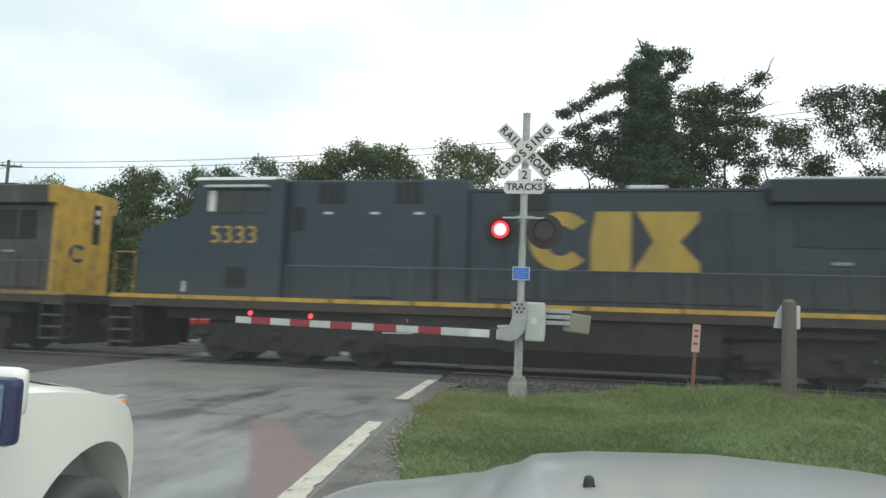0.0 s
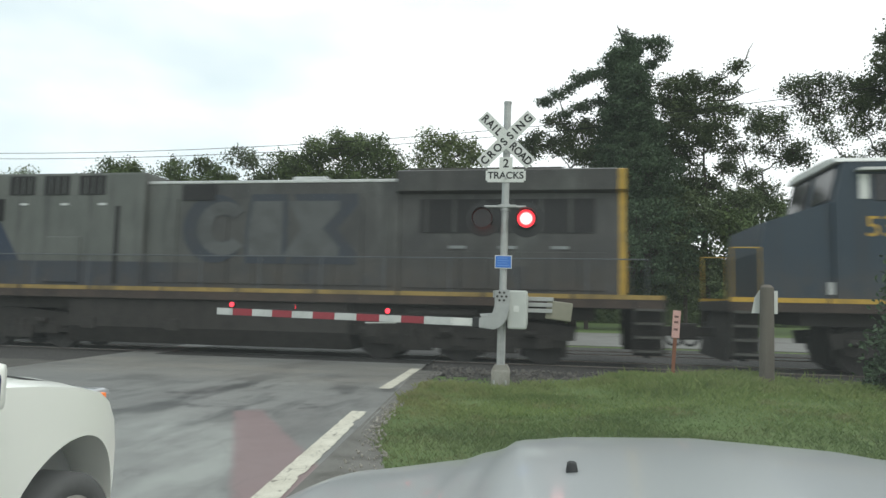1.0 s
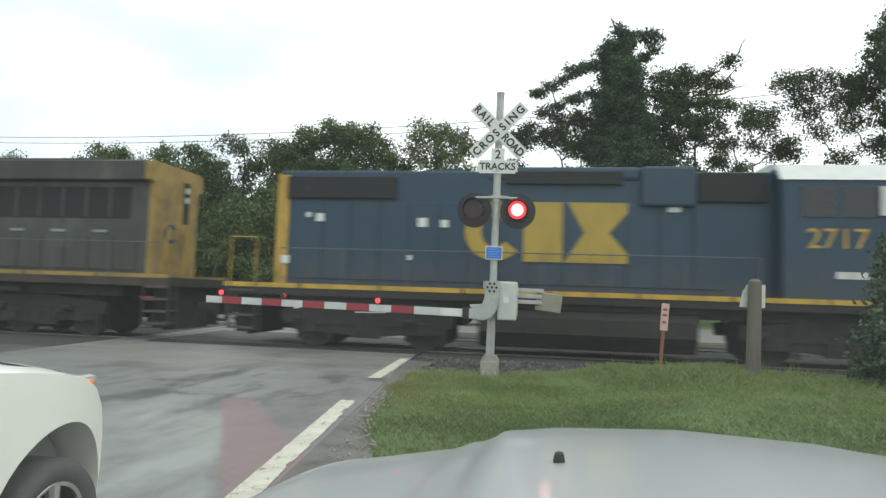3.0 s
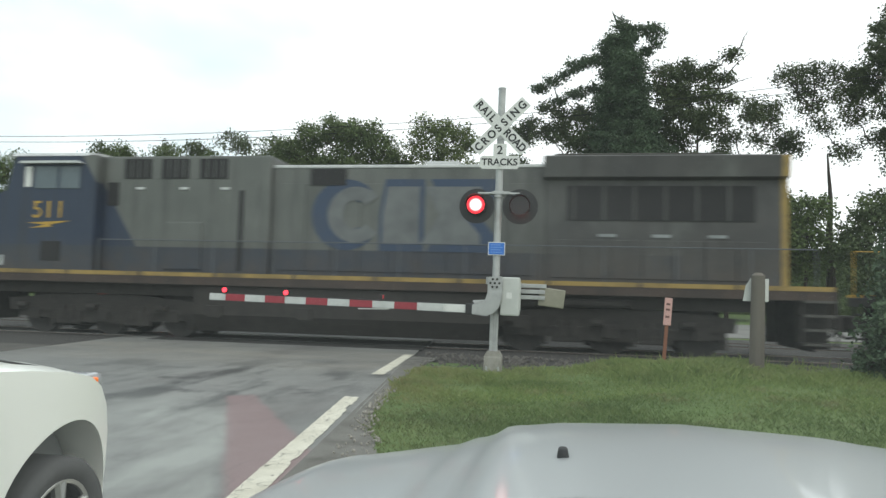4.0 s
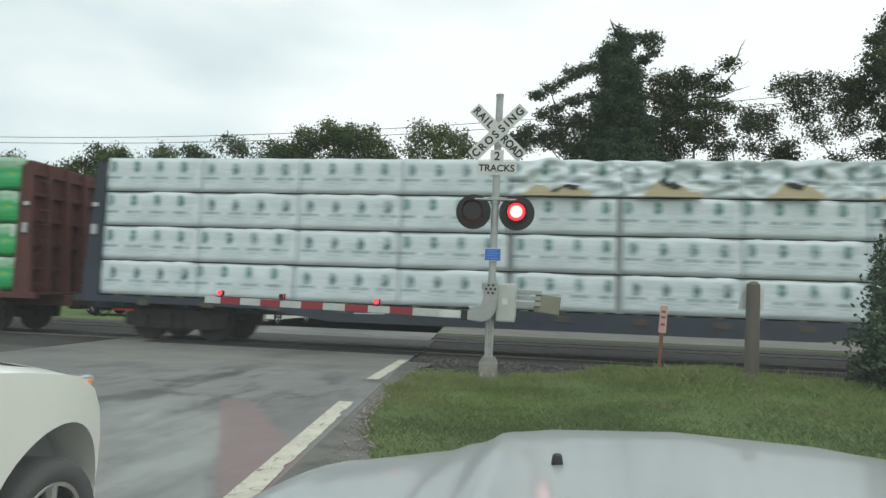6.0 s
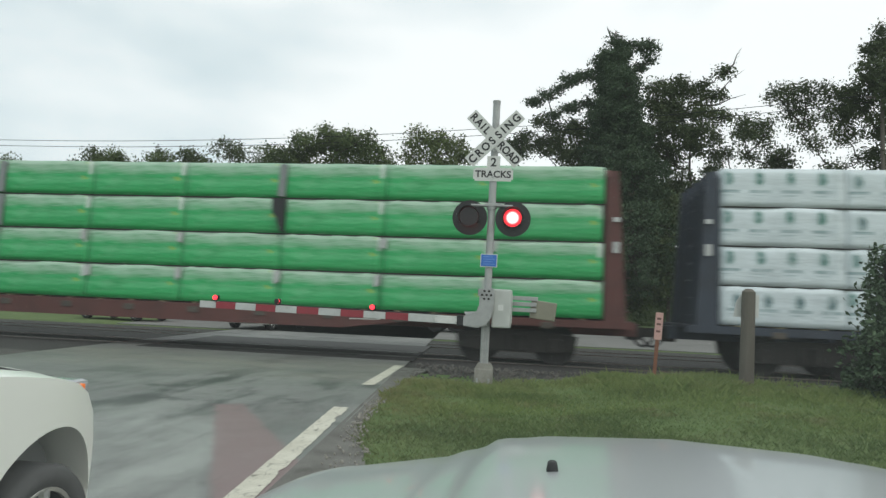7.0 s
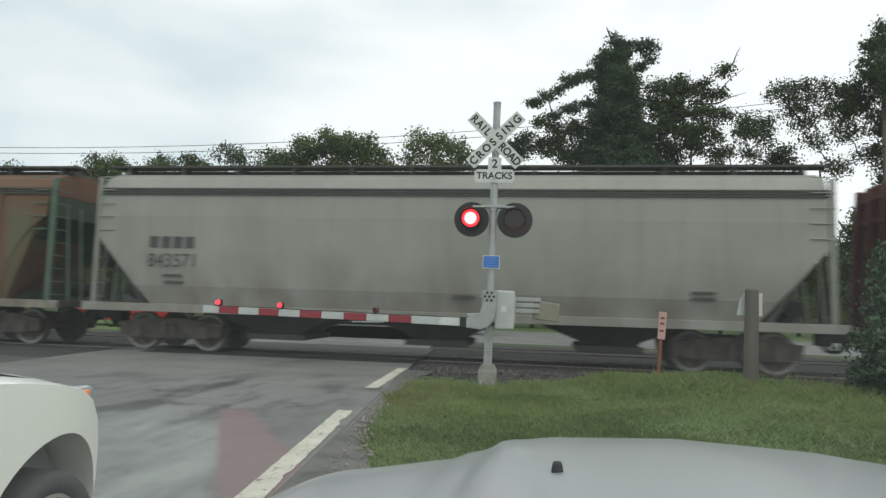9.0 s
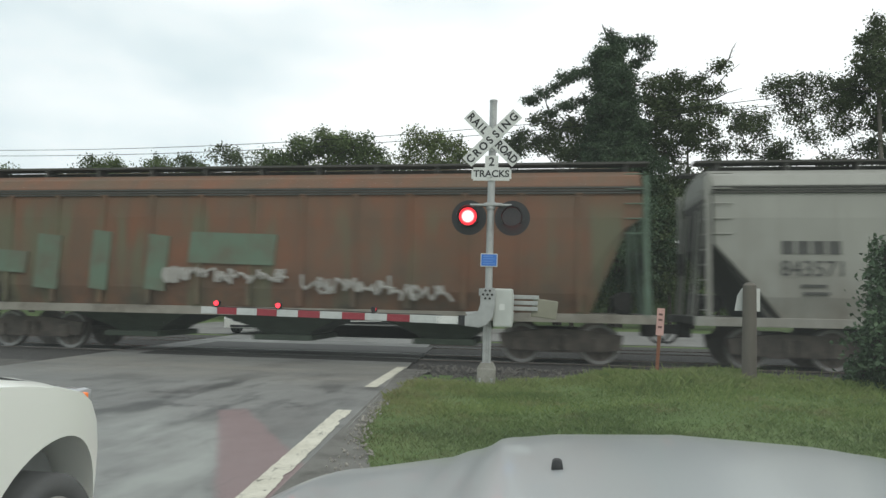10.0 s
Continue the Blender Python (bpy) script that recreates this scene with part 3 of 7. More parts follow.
    for s in (-1, 1):
        for x in ((4.56, 6.52) if dark_blue else (4.35, 5.38, 6.42)):
            bm = B()
            box(bm, x, x + 0.74 - 0.08 * dark_blue, s * 1.225 - 0.015, s * 1.225 + 0.015, 4.00, 4.50)
            v = part("vent", bm, M["mesh_dark"], inv)
            bm = B()
            for k in range(3):
                box(bm, x + 0.2 * (k + 1) - 0.012, x + 0.2 * (k + 1) + 0.012, s * 1.245 - 0.01, s * 1.245 + 0.01, 4.03, 4.47)
            part("grille_bar", bm, paint, v)
        for x in (4.7, 7.0, 5.9):
            bm = B()
            box(bm, x, x + 0.22, s * 1.235 - 0.01, s * 1.235 + 0.01, 3.72, 3.78)
            part("data_plate", bm, M["silver"], inv)
    bm = B()
    box(bm, 8.3, 15.0, -1.08, 1.08, 1.56, 4.30, 0.04)
    hood = part("engine_hood", bm, paint, e)
    for i in range(9):
        x = 8.55 + i * 0.70
        for s in (-1, 1):
            bm = B()
            box(bm, x, x + 0.62, s * 1.09 - 0.02, s * 1.09 + 0.02, 1.75, 3.9, 0.012)
            part("hood_door", bm, paint, hood)
    bm = B()
    box(bm, 8.32, 15.0, -1.10, 1.10, 4.28, 4.36, 0.02)
    part("hood_cap", bm, M["silver"] if not dark_blue else paint, hood)
    for s in (-1, 1):
        bm = B()
        box(bm, 9.3, 10.2, s * 1.13 - 0.01, s * 1.13 + 0.01, 3.85, 4.25)
        part("intake_grille", bm, M["mesh_dark"], hood)
    bm = B()
    box(bm, 12.0, 12.9, -0.5, 0.5, 4.36, 4.56, 0.04)
    box(bm, 13.4, 14.2, -0.3, 0.3, 4.36, 4.50, 0.04)
    part("exhaust_stack", bm, M["silver"], hood)
    # radiator section
    bm = B()
    box(bm, 15.0, 20.25, -1.05, 1.05, 1.56, 4.10, 0.03)
    rad = part("radiator_hood", bm, paint, e)
    bm = B()
    prism(bm, [(-1.05, 3.98), (-1.26, 4.03), (-1.30, 4.50), (-1.1, 4.56), (1.1, 4.56), (1.30, 4.50), (1.26, 4.03), (1.05, 3.98)], "x", 14.95, 20.10)
    part("radiator_wing", bm, paint, rad)
    for s in (-1, 1):
        bm = B()
        box(bm, 15.5, 19.6, s * 1.06 - 0.012, s * 1.06 + 0.012, 3.05, 3.85)
        grille = part("radiator_grille", bm, M["grille_blue"] if dark_blue else M["mesh_dark"], rad)
        for i in range(6):
            bm = B()
            box(bm, 15.62 + i * 0.68, 15.68 + i * 0.68, s * 1.075 - 0.012, s * 1.075 + 0.012, 3.06, 3.84)
            part("grille_bar", bm, paint, grille)
        for i in range(7):
            bm = B()
            box(bm, 15.15 + i * 0.68, 15.77 + i * 0.68, s * 1.06 - 0.02, s * 1.06 + 0.02, 1.72, 2.60, 0.012)
            part("hood_door", bm, paint, rad)
        for x in (16.2, 17.4, 18.6):
            bm = B()
            box(bm, x, x + 0.4, s * 1.07 - 0.012, s * 1.07 + 0.012, 2.67, 2.74)
            part("data_plate", bm, M["strap"], rad)
    bm = B()
    box(bm, 20.25, 20.29, -1.05, 1.05, 1.58, 4.08)
    for s in (-1, 1):
        box(bm, 20.14, 20.27, s * 1.055 - 0.015, s * 1.055 + 0.015, 1.58, 4.08)
    prism(bm, [(-1.06, 3.99), (-1.25, 4.04), (-1.29, 4.49), (-1.1, 4.545), (1.1, 4.545), (1.29, 4.49), (1.25, 4.04), (1.06, 3.99)], "x", 20.10, 20.28)
    rear = part("hood_end", bm, M["yellow"] if number != "511" else M["yellow_dull"], rad, "dirty yellow hood end")
    bm = B()
    box(bm, 20.288, 20.31, 0.28, 0.56, 3.05, 4.2, 0.01)
    lamp_slot = part("end_recess", bm, M["mesh_dark"], rear)
    bm = B()
    for z in (3.72, 3.98):
        rod(bm, (20.30, 0.42, z), (20.325, 0.42, z), 0.09, 12)
    part("headlight", bm, M["silver"], lamp_slot)
    bm = B()
    ring = [(0.34 * math.cos(p), 0.26 * math.sin(p)) for p in [radians(40 + 28 * i) for i in range(11)]]
    prism(bm, [(y - 0.25, 2.72 + z) for y, z in ring] + [(y * 0.6 - 0.25, 2.72 + z * 0.6) for y, z in ring[::-1]], "x", 20.288, 20.298)
    part("emblem", bm, M["mark_navy"], rear)
    for s in (-0.55, 0.45):
        bm = B()
        rod(bm, (20.34, s - 0.12, 1.7), (20.34, s + 0.12, 2.9), 0.02, 6)
        part("grab_iron", bm, M["yellow"], rear)
    # added strip; silver on the dark blue engine stands for sky reflected off the wing
    bm = B()
    box(bm, 15.2, 18.9, -1.12, 1.12, 4.55, 4.60, 0.015)
    part("radiator_top_strip", bm, M["silver"] if dark_blue else M["dark_gear"], rad)
    # emblem, handrails, tank, steps, bogies
    if not dark_blue:
        plain_mark(e, 9.35, 13.95, 2.26, 4.0, -1.114, M["mark_navy"] if number == "511" else M["mark_sooty"], "emblem_shade")
    plain_mark(e, 9.75, 13.5, 2.45, 3.82, -1.126, mark_mat)
    handrails(e, [3.9 + 1.55 * i for i in range(11)] + [20.7], 1.6, 2.42, M["rail_dark"])
    handrails(e, [-0.82, -0.25], 1.6, 2.7, M["yellow"])
    bm = B()
    prism(bm, [(-1.42, 1.30), (-1.42, 0.62), (-1.2, 0.22), (1.2, 0.22), (1.42, 0.62), (1.42, 1.30)], "x", 6.5, 13.9)
    part("fuel_tank", bm, M["under"], e)
    for x in (6.9, 9.2, 14.3):
        bm = B()
        box(bm, x, x + 0.35, -1.48, -1.38, 0.55, 0.85, 0.02)
        part("filler", bm, M["under"], e)
        bm = B()
        rod(bm, (x + 1.0, -1.3, 1.15), (x + 2.6, -1.3, 1.15), 0.1, 10)
        part("air_reservoir", bm, M["under"], e)
    for x in (0.9, 2.1, 3.2, 15.9, 17.2, 18.4):
        bm = B()
        box(bm, x, x + 0.2, -1.512, -1.50, 1.36, 1.46)
        part("sill_plate", bm, M["silver"], e)
    for s in (-1, 1):
        bm = B()
        box(bm, 3.9, 4.2, s * 1.228 - 0.012, s * 1.228 + 0.012, 3.3, 3.9)
        part("access_recess", bm, M["mesh_dark"], inv)
        bm = B()
        box(bm, 7.5, 7.62, s * 1.228 - 0.012, s * 1.228 + 0.012, 1.7, 3.7)
        part("access_recess", bm, M["mesh_dark"], inv)
    steps(e, -0.5, M["dark_gear"])
    steps(e, 20.75, M["dark_gear"])
    bm = B()
    prism(bm, [(-0.95, 0.25), (-0.72, 1.35), (-0.68, 1.35), (-0.85, 0.25)], "y", -1.35, 1.35)
    part("snow_plough", bm, M["under"], e)
    coupler(e, -0.9, -1)
    coupler(e, 21.1, 1)
    truck(e, 3.9, 3, 1.95, 0.53, M["under"], wheels)
    truck(e, 16.5, 3, 1.95, 0.53, M["under"], wheels)
    return e


def short_hood(name, label, paint, number, wheels):
    """A four-axle locomotive facing +x: rear at x = 0, nose at x = 15.7."""
    e = thing(name, label, "locomotive", "locomotives of the train")
    bm = B()
    box(bm, -1.1, 16.4, -1.5, 1.5, 1.22, 1.44, 0.02)
    box(bm, 0.5, 14.8, -1.15, 1.15, 0.98, 1.22)
    part("frame", bm, M["under"], e)
    for s in (-1, 1):
        for i in range(9):
            x = -1.08 + i * 1.95
            bm = B()
            box(bm, x, min(x + 1.88, 16.38), s * 1.51 - 0.012, s * 1.51 + 0.012, 1.40, 1.51)
            part("sill_stripe", bm, M["yellow"], e, "worn yellow stripe along the sill")
    bm = B()
    box(bm, 0.0, 11.6, -1.0, 1.0, 1.44, 4.32, 0.06)
    hood = part("long_hood", bm, paint, e)
    for i in range(14):
        x = 0.5 + i * 0.72
        for s in (-1, 1):
            bm = B()
            box(bm, x, x + 0.64, s * 1.012 - 0.02, s * 1.012 + 0.02, 1.65, 3.55, 0.012)
            part("hood_door", bm, paint, hood)
    bm = B()
    box(bm, 8.7, 9.9, -1.15, 1.15, 3.5, 4.42, 0.06)
    box(bm, 5.2, 8.7, -1.05, 1.05, 4.1, 4.42, 0.08)
    part("dynamic_brake", bm, paint, hood)
    for s in (-1, 1):
        for x0, x1, z0, z1 in ((0.25, 3.0, 3.62, 4.15), (5.6, 8.3, 4.0, 4.30), (9.95, 11.4, 3.62, 4.28)):
            bm = B()
            box(bm, x0, x1, s * 1.07 - 0.03, s * 1.07 + 0.03, z0, z1, 0.02)
            part("grille", bm, M["mesh_dark"], hood)
        for x, z, w in ((0.15, 2.0, 0.2), (1.0, 3.05, 0.2), (3.55, 2.95, 0.22), (4.1, 2.95, 0.18), (9.3, 3.38, 0.28), (3.3, 2.15, 0.12), (0.75, 3.15, 0.12)):
            bm = B()
            box(bm, x, x + w, s * 1.045 - 0.012, s * 1.045 + 0.012, z, z + w, 0.004)
            part("data_plate", bm, M["white"], hood)
    bm = B()
    rod(bm, (4.2, 0, 4.3), (4.2, 0, 4.5), 0.35, 14)
    rod(bm, (2.0, 0, 4.3), (2.0, 0, 4.42), 0.6, 16)
    part("roof_fan", bm, paint, hood)
    bm = B()
    box(bm, -0.03, 0.0, -1.0, 1.0, 1.46, 4.25)
    for s in (-1, 1):
        box(bm, -0.02, 0.28, s * 1.01 - 0.015, s * 1.01 + 0.015, 1.46, 4.20)
    part("hood_end", bm, M["yellow"], hood, "yellow hood end")
    # cab with arched white roof
    bm = B()
    prism(bm, [(-1.5, 1.44), (1.5, 1.44), (1.5, 4.10), (1.2, 4.36), (-1.2, 4.36), (-1.5, 4.10)], "x", 11.6, 13.9)
    cab = part("cab", bm, paint, e)
    bm = B()
    prism(bm, [(-1.54, 4.06), (-1.22, 4.44), (-0.6, 4.56), (0.6, 4.56), (1.22, 4.44), (1.54, 4.06), (1.50, 4.06), (1.2, 4.36), (-1.2, 4.36), (-1.50, 4.06)], "x", 11.55, 13.98)
    part("roof", bm, M["white"], cab)
    for s in (-1, 1):
        for x0, x1 in ((11.95, 12.65), (12.75, 13.45)):
            bm = B()
            box(bm, x0, x1, s * 1.505 - 0.012, s * 1.505 + 0.012, 3.25, 3.92, 0.01)
            part("side_window", bm, M["glassdark"], cab)
        bm = B()
        box(bm, 13.5, 13.7, s * 1.55 - 0.02, s * 1.55 + 0.02, 3.3, 3.92)
        part("wind_deflector", bm, M["silver"], cab)
    bm = B()
    for y in (-0.95, 0.95):
        box(bm, 13.9, 13.915, y - 0.35, y + 0.35, 3.45, 4.05)
    part("windscreen", bm, M["glassdark"], cab)
    bm = B()
    box(bm, 13.9, 14.1, -0.75, 0.75, 4.06, 4.30, 0.03)
    part("number_board", bm, M["white"], cab)
    lettering("road_number", number, 0.62, M["yellow"], cab, Matrix.Translation((12.68, -1.507, 2.78)) @ Euler((radians(90), 0, 0)).to_matrix().to_4x4(), wide=1.0)
    bm = B()
    box(bm, 12.65, 13.3, -1.512, -1.50, 1.95, 2.10)
    part("data_plate", bm, M["silver"], cab)
    bm = B()
    prism(bm, [(13.9, 1.44), (15.7, 1.44), (15.7, 3.22), (15.55, 3.34), (13.9, 3.42)], "y", -0.86, 0.86)
    nose = part("short_hood", bm, paint, e)
    bm = B()
    box(bm, 15.70, 15.73, -0.86, 0.86, 1.46, 3.24)
    for s in (-1, 1):
        box(bm, 15.38, 15.72, s * 0.87 - 0.015, s * 0.87 + 0.015, 1.46, 3.24)
    front = part("nose_end", bm, M["yellow"], nose, "yellow nose end")
    bm = B()
    ring = [(0.34 * math.cos(p), 0.24 * math.sin(p)) for p in [radians(40 + 28 * i) for i in range(11)]]
    prism(bm, [(y, 2.72 + z) for y, z in ring] + [(y * 0.6, 2.72 + z * 0.6) for y, z in ring[::-1]], "x", 15.731, 15.742)
    part("emblem", bm, M["mark_navy"], front)
    plain_mark(e, 4.68, 8.42, 2.18, 3.58, -1.052, M["yellow_mark"])
    handrails(e, [0.3 + 1.55 * i for i in range(8)], 1.5, 2.35, M["rail_dark"])
    handrails(e, [15.95, 16.3], 1.5, 2.6, M["yellow"])
    handrails(e, [-0.95, -0.3], 1.5, 2.6, M["yellow"])
    bm = B()
    prism(bm, [(-1.30, 1.16), (-1.44, 0.90), (-1.44, 0.55), (-1.15, 0.20), (1.15, 0.20), (1.44, 0.55), (1.44, 0.90), (1.30, 1.16)], "x", 5.1, 9.9)
    part("fuel_tank", bm, M["under"], e)
    bm = B()
    rod(bm, (5.0, -1.25, 1.15), (10.0, -1.25, 1.15), 0.14, 10)
    part("air_reservoir", bm, M["under"], e)
    steps(e, 16.05, M["dark_gear"])
    steps(e, -0.6, M["dark_gear"])
    coupler(e, -1.1, -1)
    coupler(e, 16.4, 1)
    truck(e, 2.4, 2, 2.75, 0.51, M["under"], wheels)
    truck(e, 12.9, 2, 2.75, 0.51, M["under"], wheels)
    return e


def wrap_material(name, kind):
    """Printed plastic wrap of a lumber pack; every pack is 2.56 m long and about 0.87 m high, in its own space."""
    w = Mat(name, 0.42)
    x, y, z = w.xyz()
    info = w.n("ObjectInfo")
    rnd = info.outputs["Random"]
    if kind == "white":
        base = w.blend(w.step(w.noise(1.5, 5), 0.35, 0.7), (0.72, 0.79, 0.81), (0.58, 0.65, 0.67))
        # a row of tree-like marks with lines of print under each, shifted from pack to pack
        shift = w.math("ADD", w.math("MULTIPLY", x, 1.5625), w.math("MULTIPLY", rnd, 0.35))
        fx = w.math("FRACT", shift)
        dx = w.math("MULTIPLY", w.math("SUBTRACT", fx, 0.5), 0.64)
        dz = w.math("MULTIPLY", w.math("SUBTRACT", z, w.math("ADD", w.math("MULTIPLY", rnd, 0.10), 0.53)), 0.72)
        d = w.math("SQRT", w.math("ADD", w.math("MULTIPLY", dx, dx), w.math("MULTIPLY", dz, dz)))
        dot = w.math("MULTIPLY", w.step(d, 0.115, 0.085), w.step(dx, -0.085, -0.03))
        halo = w.math("MULTIPLY", w.step(d, 0.15, 0.12), 0.25)
        bar = w.math("MULTIPLY", w.step(w.math("ABSOLUTE", w.math("ADD", dx, -0.03)), 0.22, 0.20), w.step(w.math("ABSOLUTE", w.math("SUBTRACT", z, 0.335)), 0.042, 0.026))
        bar2 = w.math("MULTIPLY", w.step(w.math("ABSOLUTE", w.math("ADD", dx, 0.03)), 0.15, 0.13), w.step(w.math("ABSOLUTE", w.math("SUBTRACT", z, 0.245)), 0.022, 0.012))
        ink = w.math("MULTIPLY", w.step(w.noise(7, 4), 0.25, 0.55), 0.9)
        c = w.blend(halo, base, (0.25, 0.40, 0.40))
        c = w.blend(w.math("MULTIPLY", dot, ink), c, w.blend(rnd, (0.04, 0.11, 0.12), (0.045, 0.20, 0.15)))
        c = w.blend(w.math("MULTIPLY", bar, w.math("MULTIPLY", ink, 0.75)), c, (0.13, 0.24, 0.25))
        c = w.blend(w.math("MULTIPLY", bar2, w.math("MULTIPLY", ink, 0.5)), c, (0.2, 0.32, 0.33))
        c = w.blend(w.math("MULTIPLY", w.step(w.noise(3.5, 6, (0.7, 1, 1.6)), 0.56, 0.70), 0.3), c, (0.42, 0.48, 0.50))
    else:
        # paler towards each pack's top, darker green towards its bottom, the limit broken by noise
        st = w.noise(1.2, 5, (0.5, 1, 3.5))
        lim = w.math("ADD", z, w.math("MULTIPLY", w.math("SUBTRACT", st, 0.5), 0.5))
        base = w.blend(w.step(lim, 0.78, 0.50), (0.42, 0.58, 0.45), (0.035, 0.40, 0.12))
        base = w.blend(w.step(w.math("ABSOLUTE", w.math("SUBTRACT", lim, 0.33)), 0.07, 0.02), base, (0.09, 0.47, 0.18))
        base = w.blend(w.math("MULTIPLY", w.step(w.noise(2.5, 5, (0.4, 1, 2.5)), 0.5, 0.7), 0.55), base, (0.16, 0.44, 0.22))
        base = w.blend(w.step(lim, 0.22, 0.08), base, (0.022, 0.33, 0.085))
        brush = w.noise(2.6, 7, (0.55, 1, 4.5), 0.7)
        base = w.blend(w.math("MULTIPLY", w.step(brush, 0.50, 0.66), 0.6), base, (0.018, 0.24, 0.062))
        base = w.blend(w.math("MULTIPLY", w.step(w.noise(3.2, 7, (0.5, 1, 5.0), 0.7), 0.60, 0.72), 0.6), base, (0.40, 0.60, 0.46))
        tape = w.math("MULTIPLY", w.step(w.math("ABSOLUTE", w.math("SUBTRACT", x, 2.44)), 0.06, 0.04), w.math("MULTIPLY", w.step(z, 0.48, 0.54), w.step(rnd, 0.45, 0.46)))
        c = w.blend(w.math("MULTIPLY", tape, 0.8), base, (0.62, 0.70, 0.64))
        spot = w.math("MULTIPLY", w.step(w.math("ABSOLUTE", w.math("SUBTRACT", x, 2.30)), 0.12, 0.06), w.step(w.noise(3.0, 2), 0.58, 0.62))
        c = w.blend(w.math("MULTIPLY", spot, 0.6), c, (0.35, 0.50, 0.05))
    w.color(c)
    w.bump(w.noise(4, 5, (1.0, 1, 2.2)), 0.5, 0.04)
    return w.m


def pack_mesh(name, length, height, depth, seed, sag, material):
    """One wrapped pack: a bevelled block whose film is dented and loose at the top."""
    bm = B()
    nx, nz = (16, 7) if sag < 0.1 else (40, 18)
    front = [[None] * (nz + 1) for _ in range(nx + 1)]
    for i in range(nx + 1):
        for k in range(nz + 1):
            x, z = length * i / nx, height * k / nz
            p = noise.noise((x * 2.2 + seed * 7.1, z * 3.1, seed))
            q = noise.noise((x * 0.9 + seed, z * 1.2, 5 + seed))
            fold = noise.noise((x * 1.6 + z * 2.4 + seed * 3.3, z * 4.0 - x * 1.2, seed * 2.0))
            y = -0.010 * p - 0.016 * q - sag * (max(0, p) * (0.3 + k / nz) + 0.7 * abs(fold) + 0.35 * abs(noise.noise((x * 4.6 - z * 3.0 + seed, z * 7.0 + x * 2.0, seed * 1.7))))
            if i in (0, nx):
                y += 0.010
            if k in (0, nz):
                y += 0.012
            top = sag * 0.5 * noise.noise((x * 1.7, seed, 3)) if k == nz else 0
            front[i][k] = bm.verts.new((x, y, z + top))
    for i in range(nx):
        for k in range(nz):
            bm.faces.new((front[i][k], front[i + 1][k], front[i + 1][k + 1], front[i][k + 1]))
    rim = [front[i][0] for i in range(nx + 1)] + [front[nx][k] for k in range(1, nz + 1)] + [front[i][nz] for i in range(nx - 1, -1, -1)] + [front[0][k] for k in range(nz - 1, 0, -1)]
    back = [bm.verts.new((v.co.x, depth, v.co.z)) for v in rim]
    for i in range(len(rim)):
        j = (i + 1) % len(rim)
        bm.faces.new((rim[j], rim[i], back[i], back[j]))
    bm.faces.new(back)
    me = bpy.data.meshes.new(name)
    bm.to_mesh(me)
    bm.free()
    me.polygons.foreach_set("use_smooth", [True] * len(me.polygons))
    me.materials.append(material)
    return me


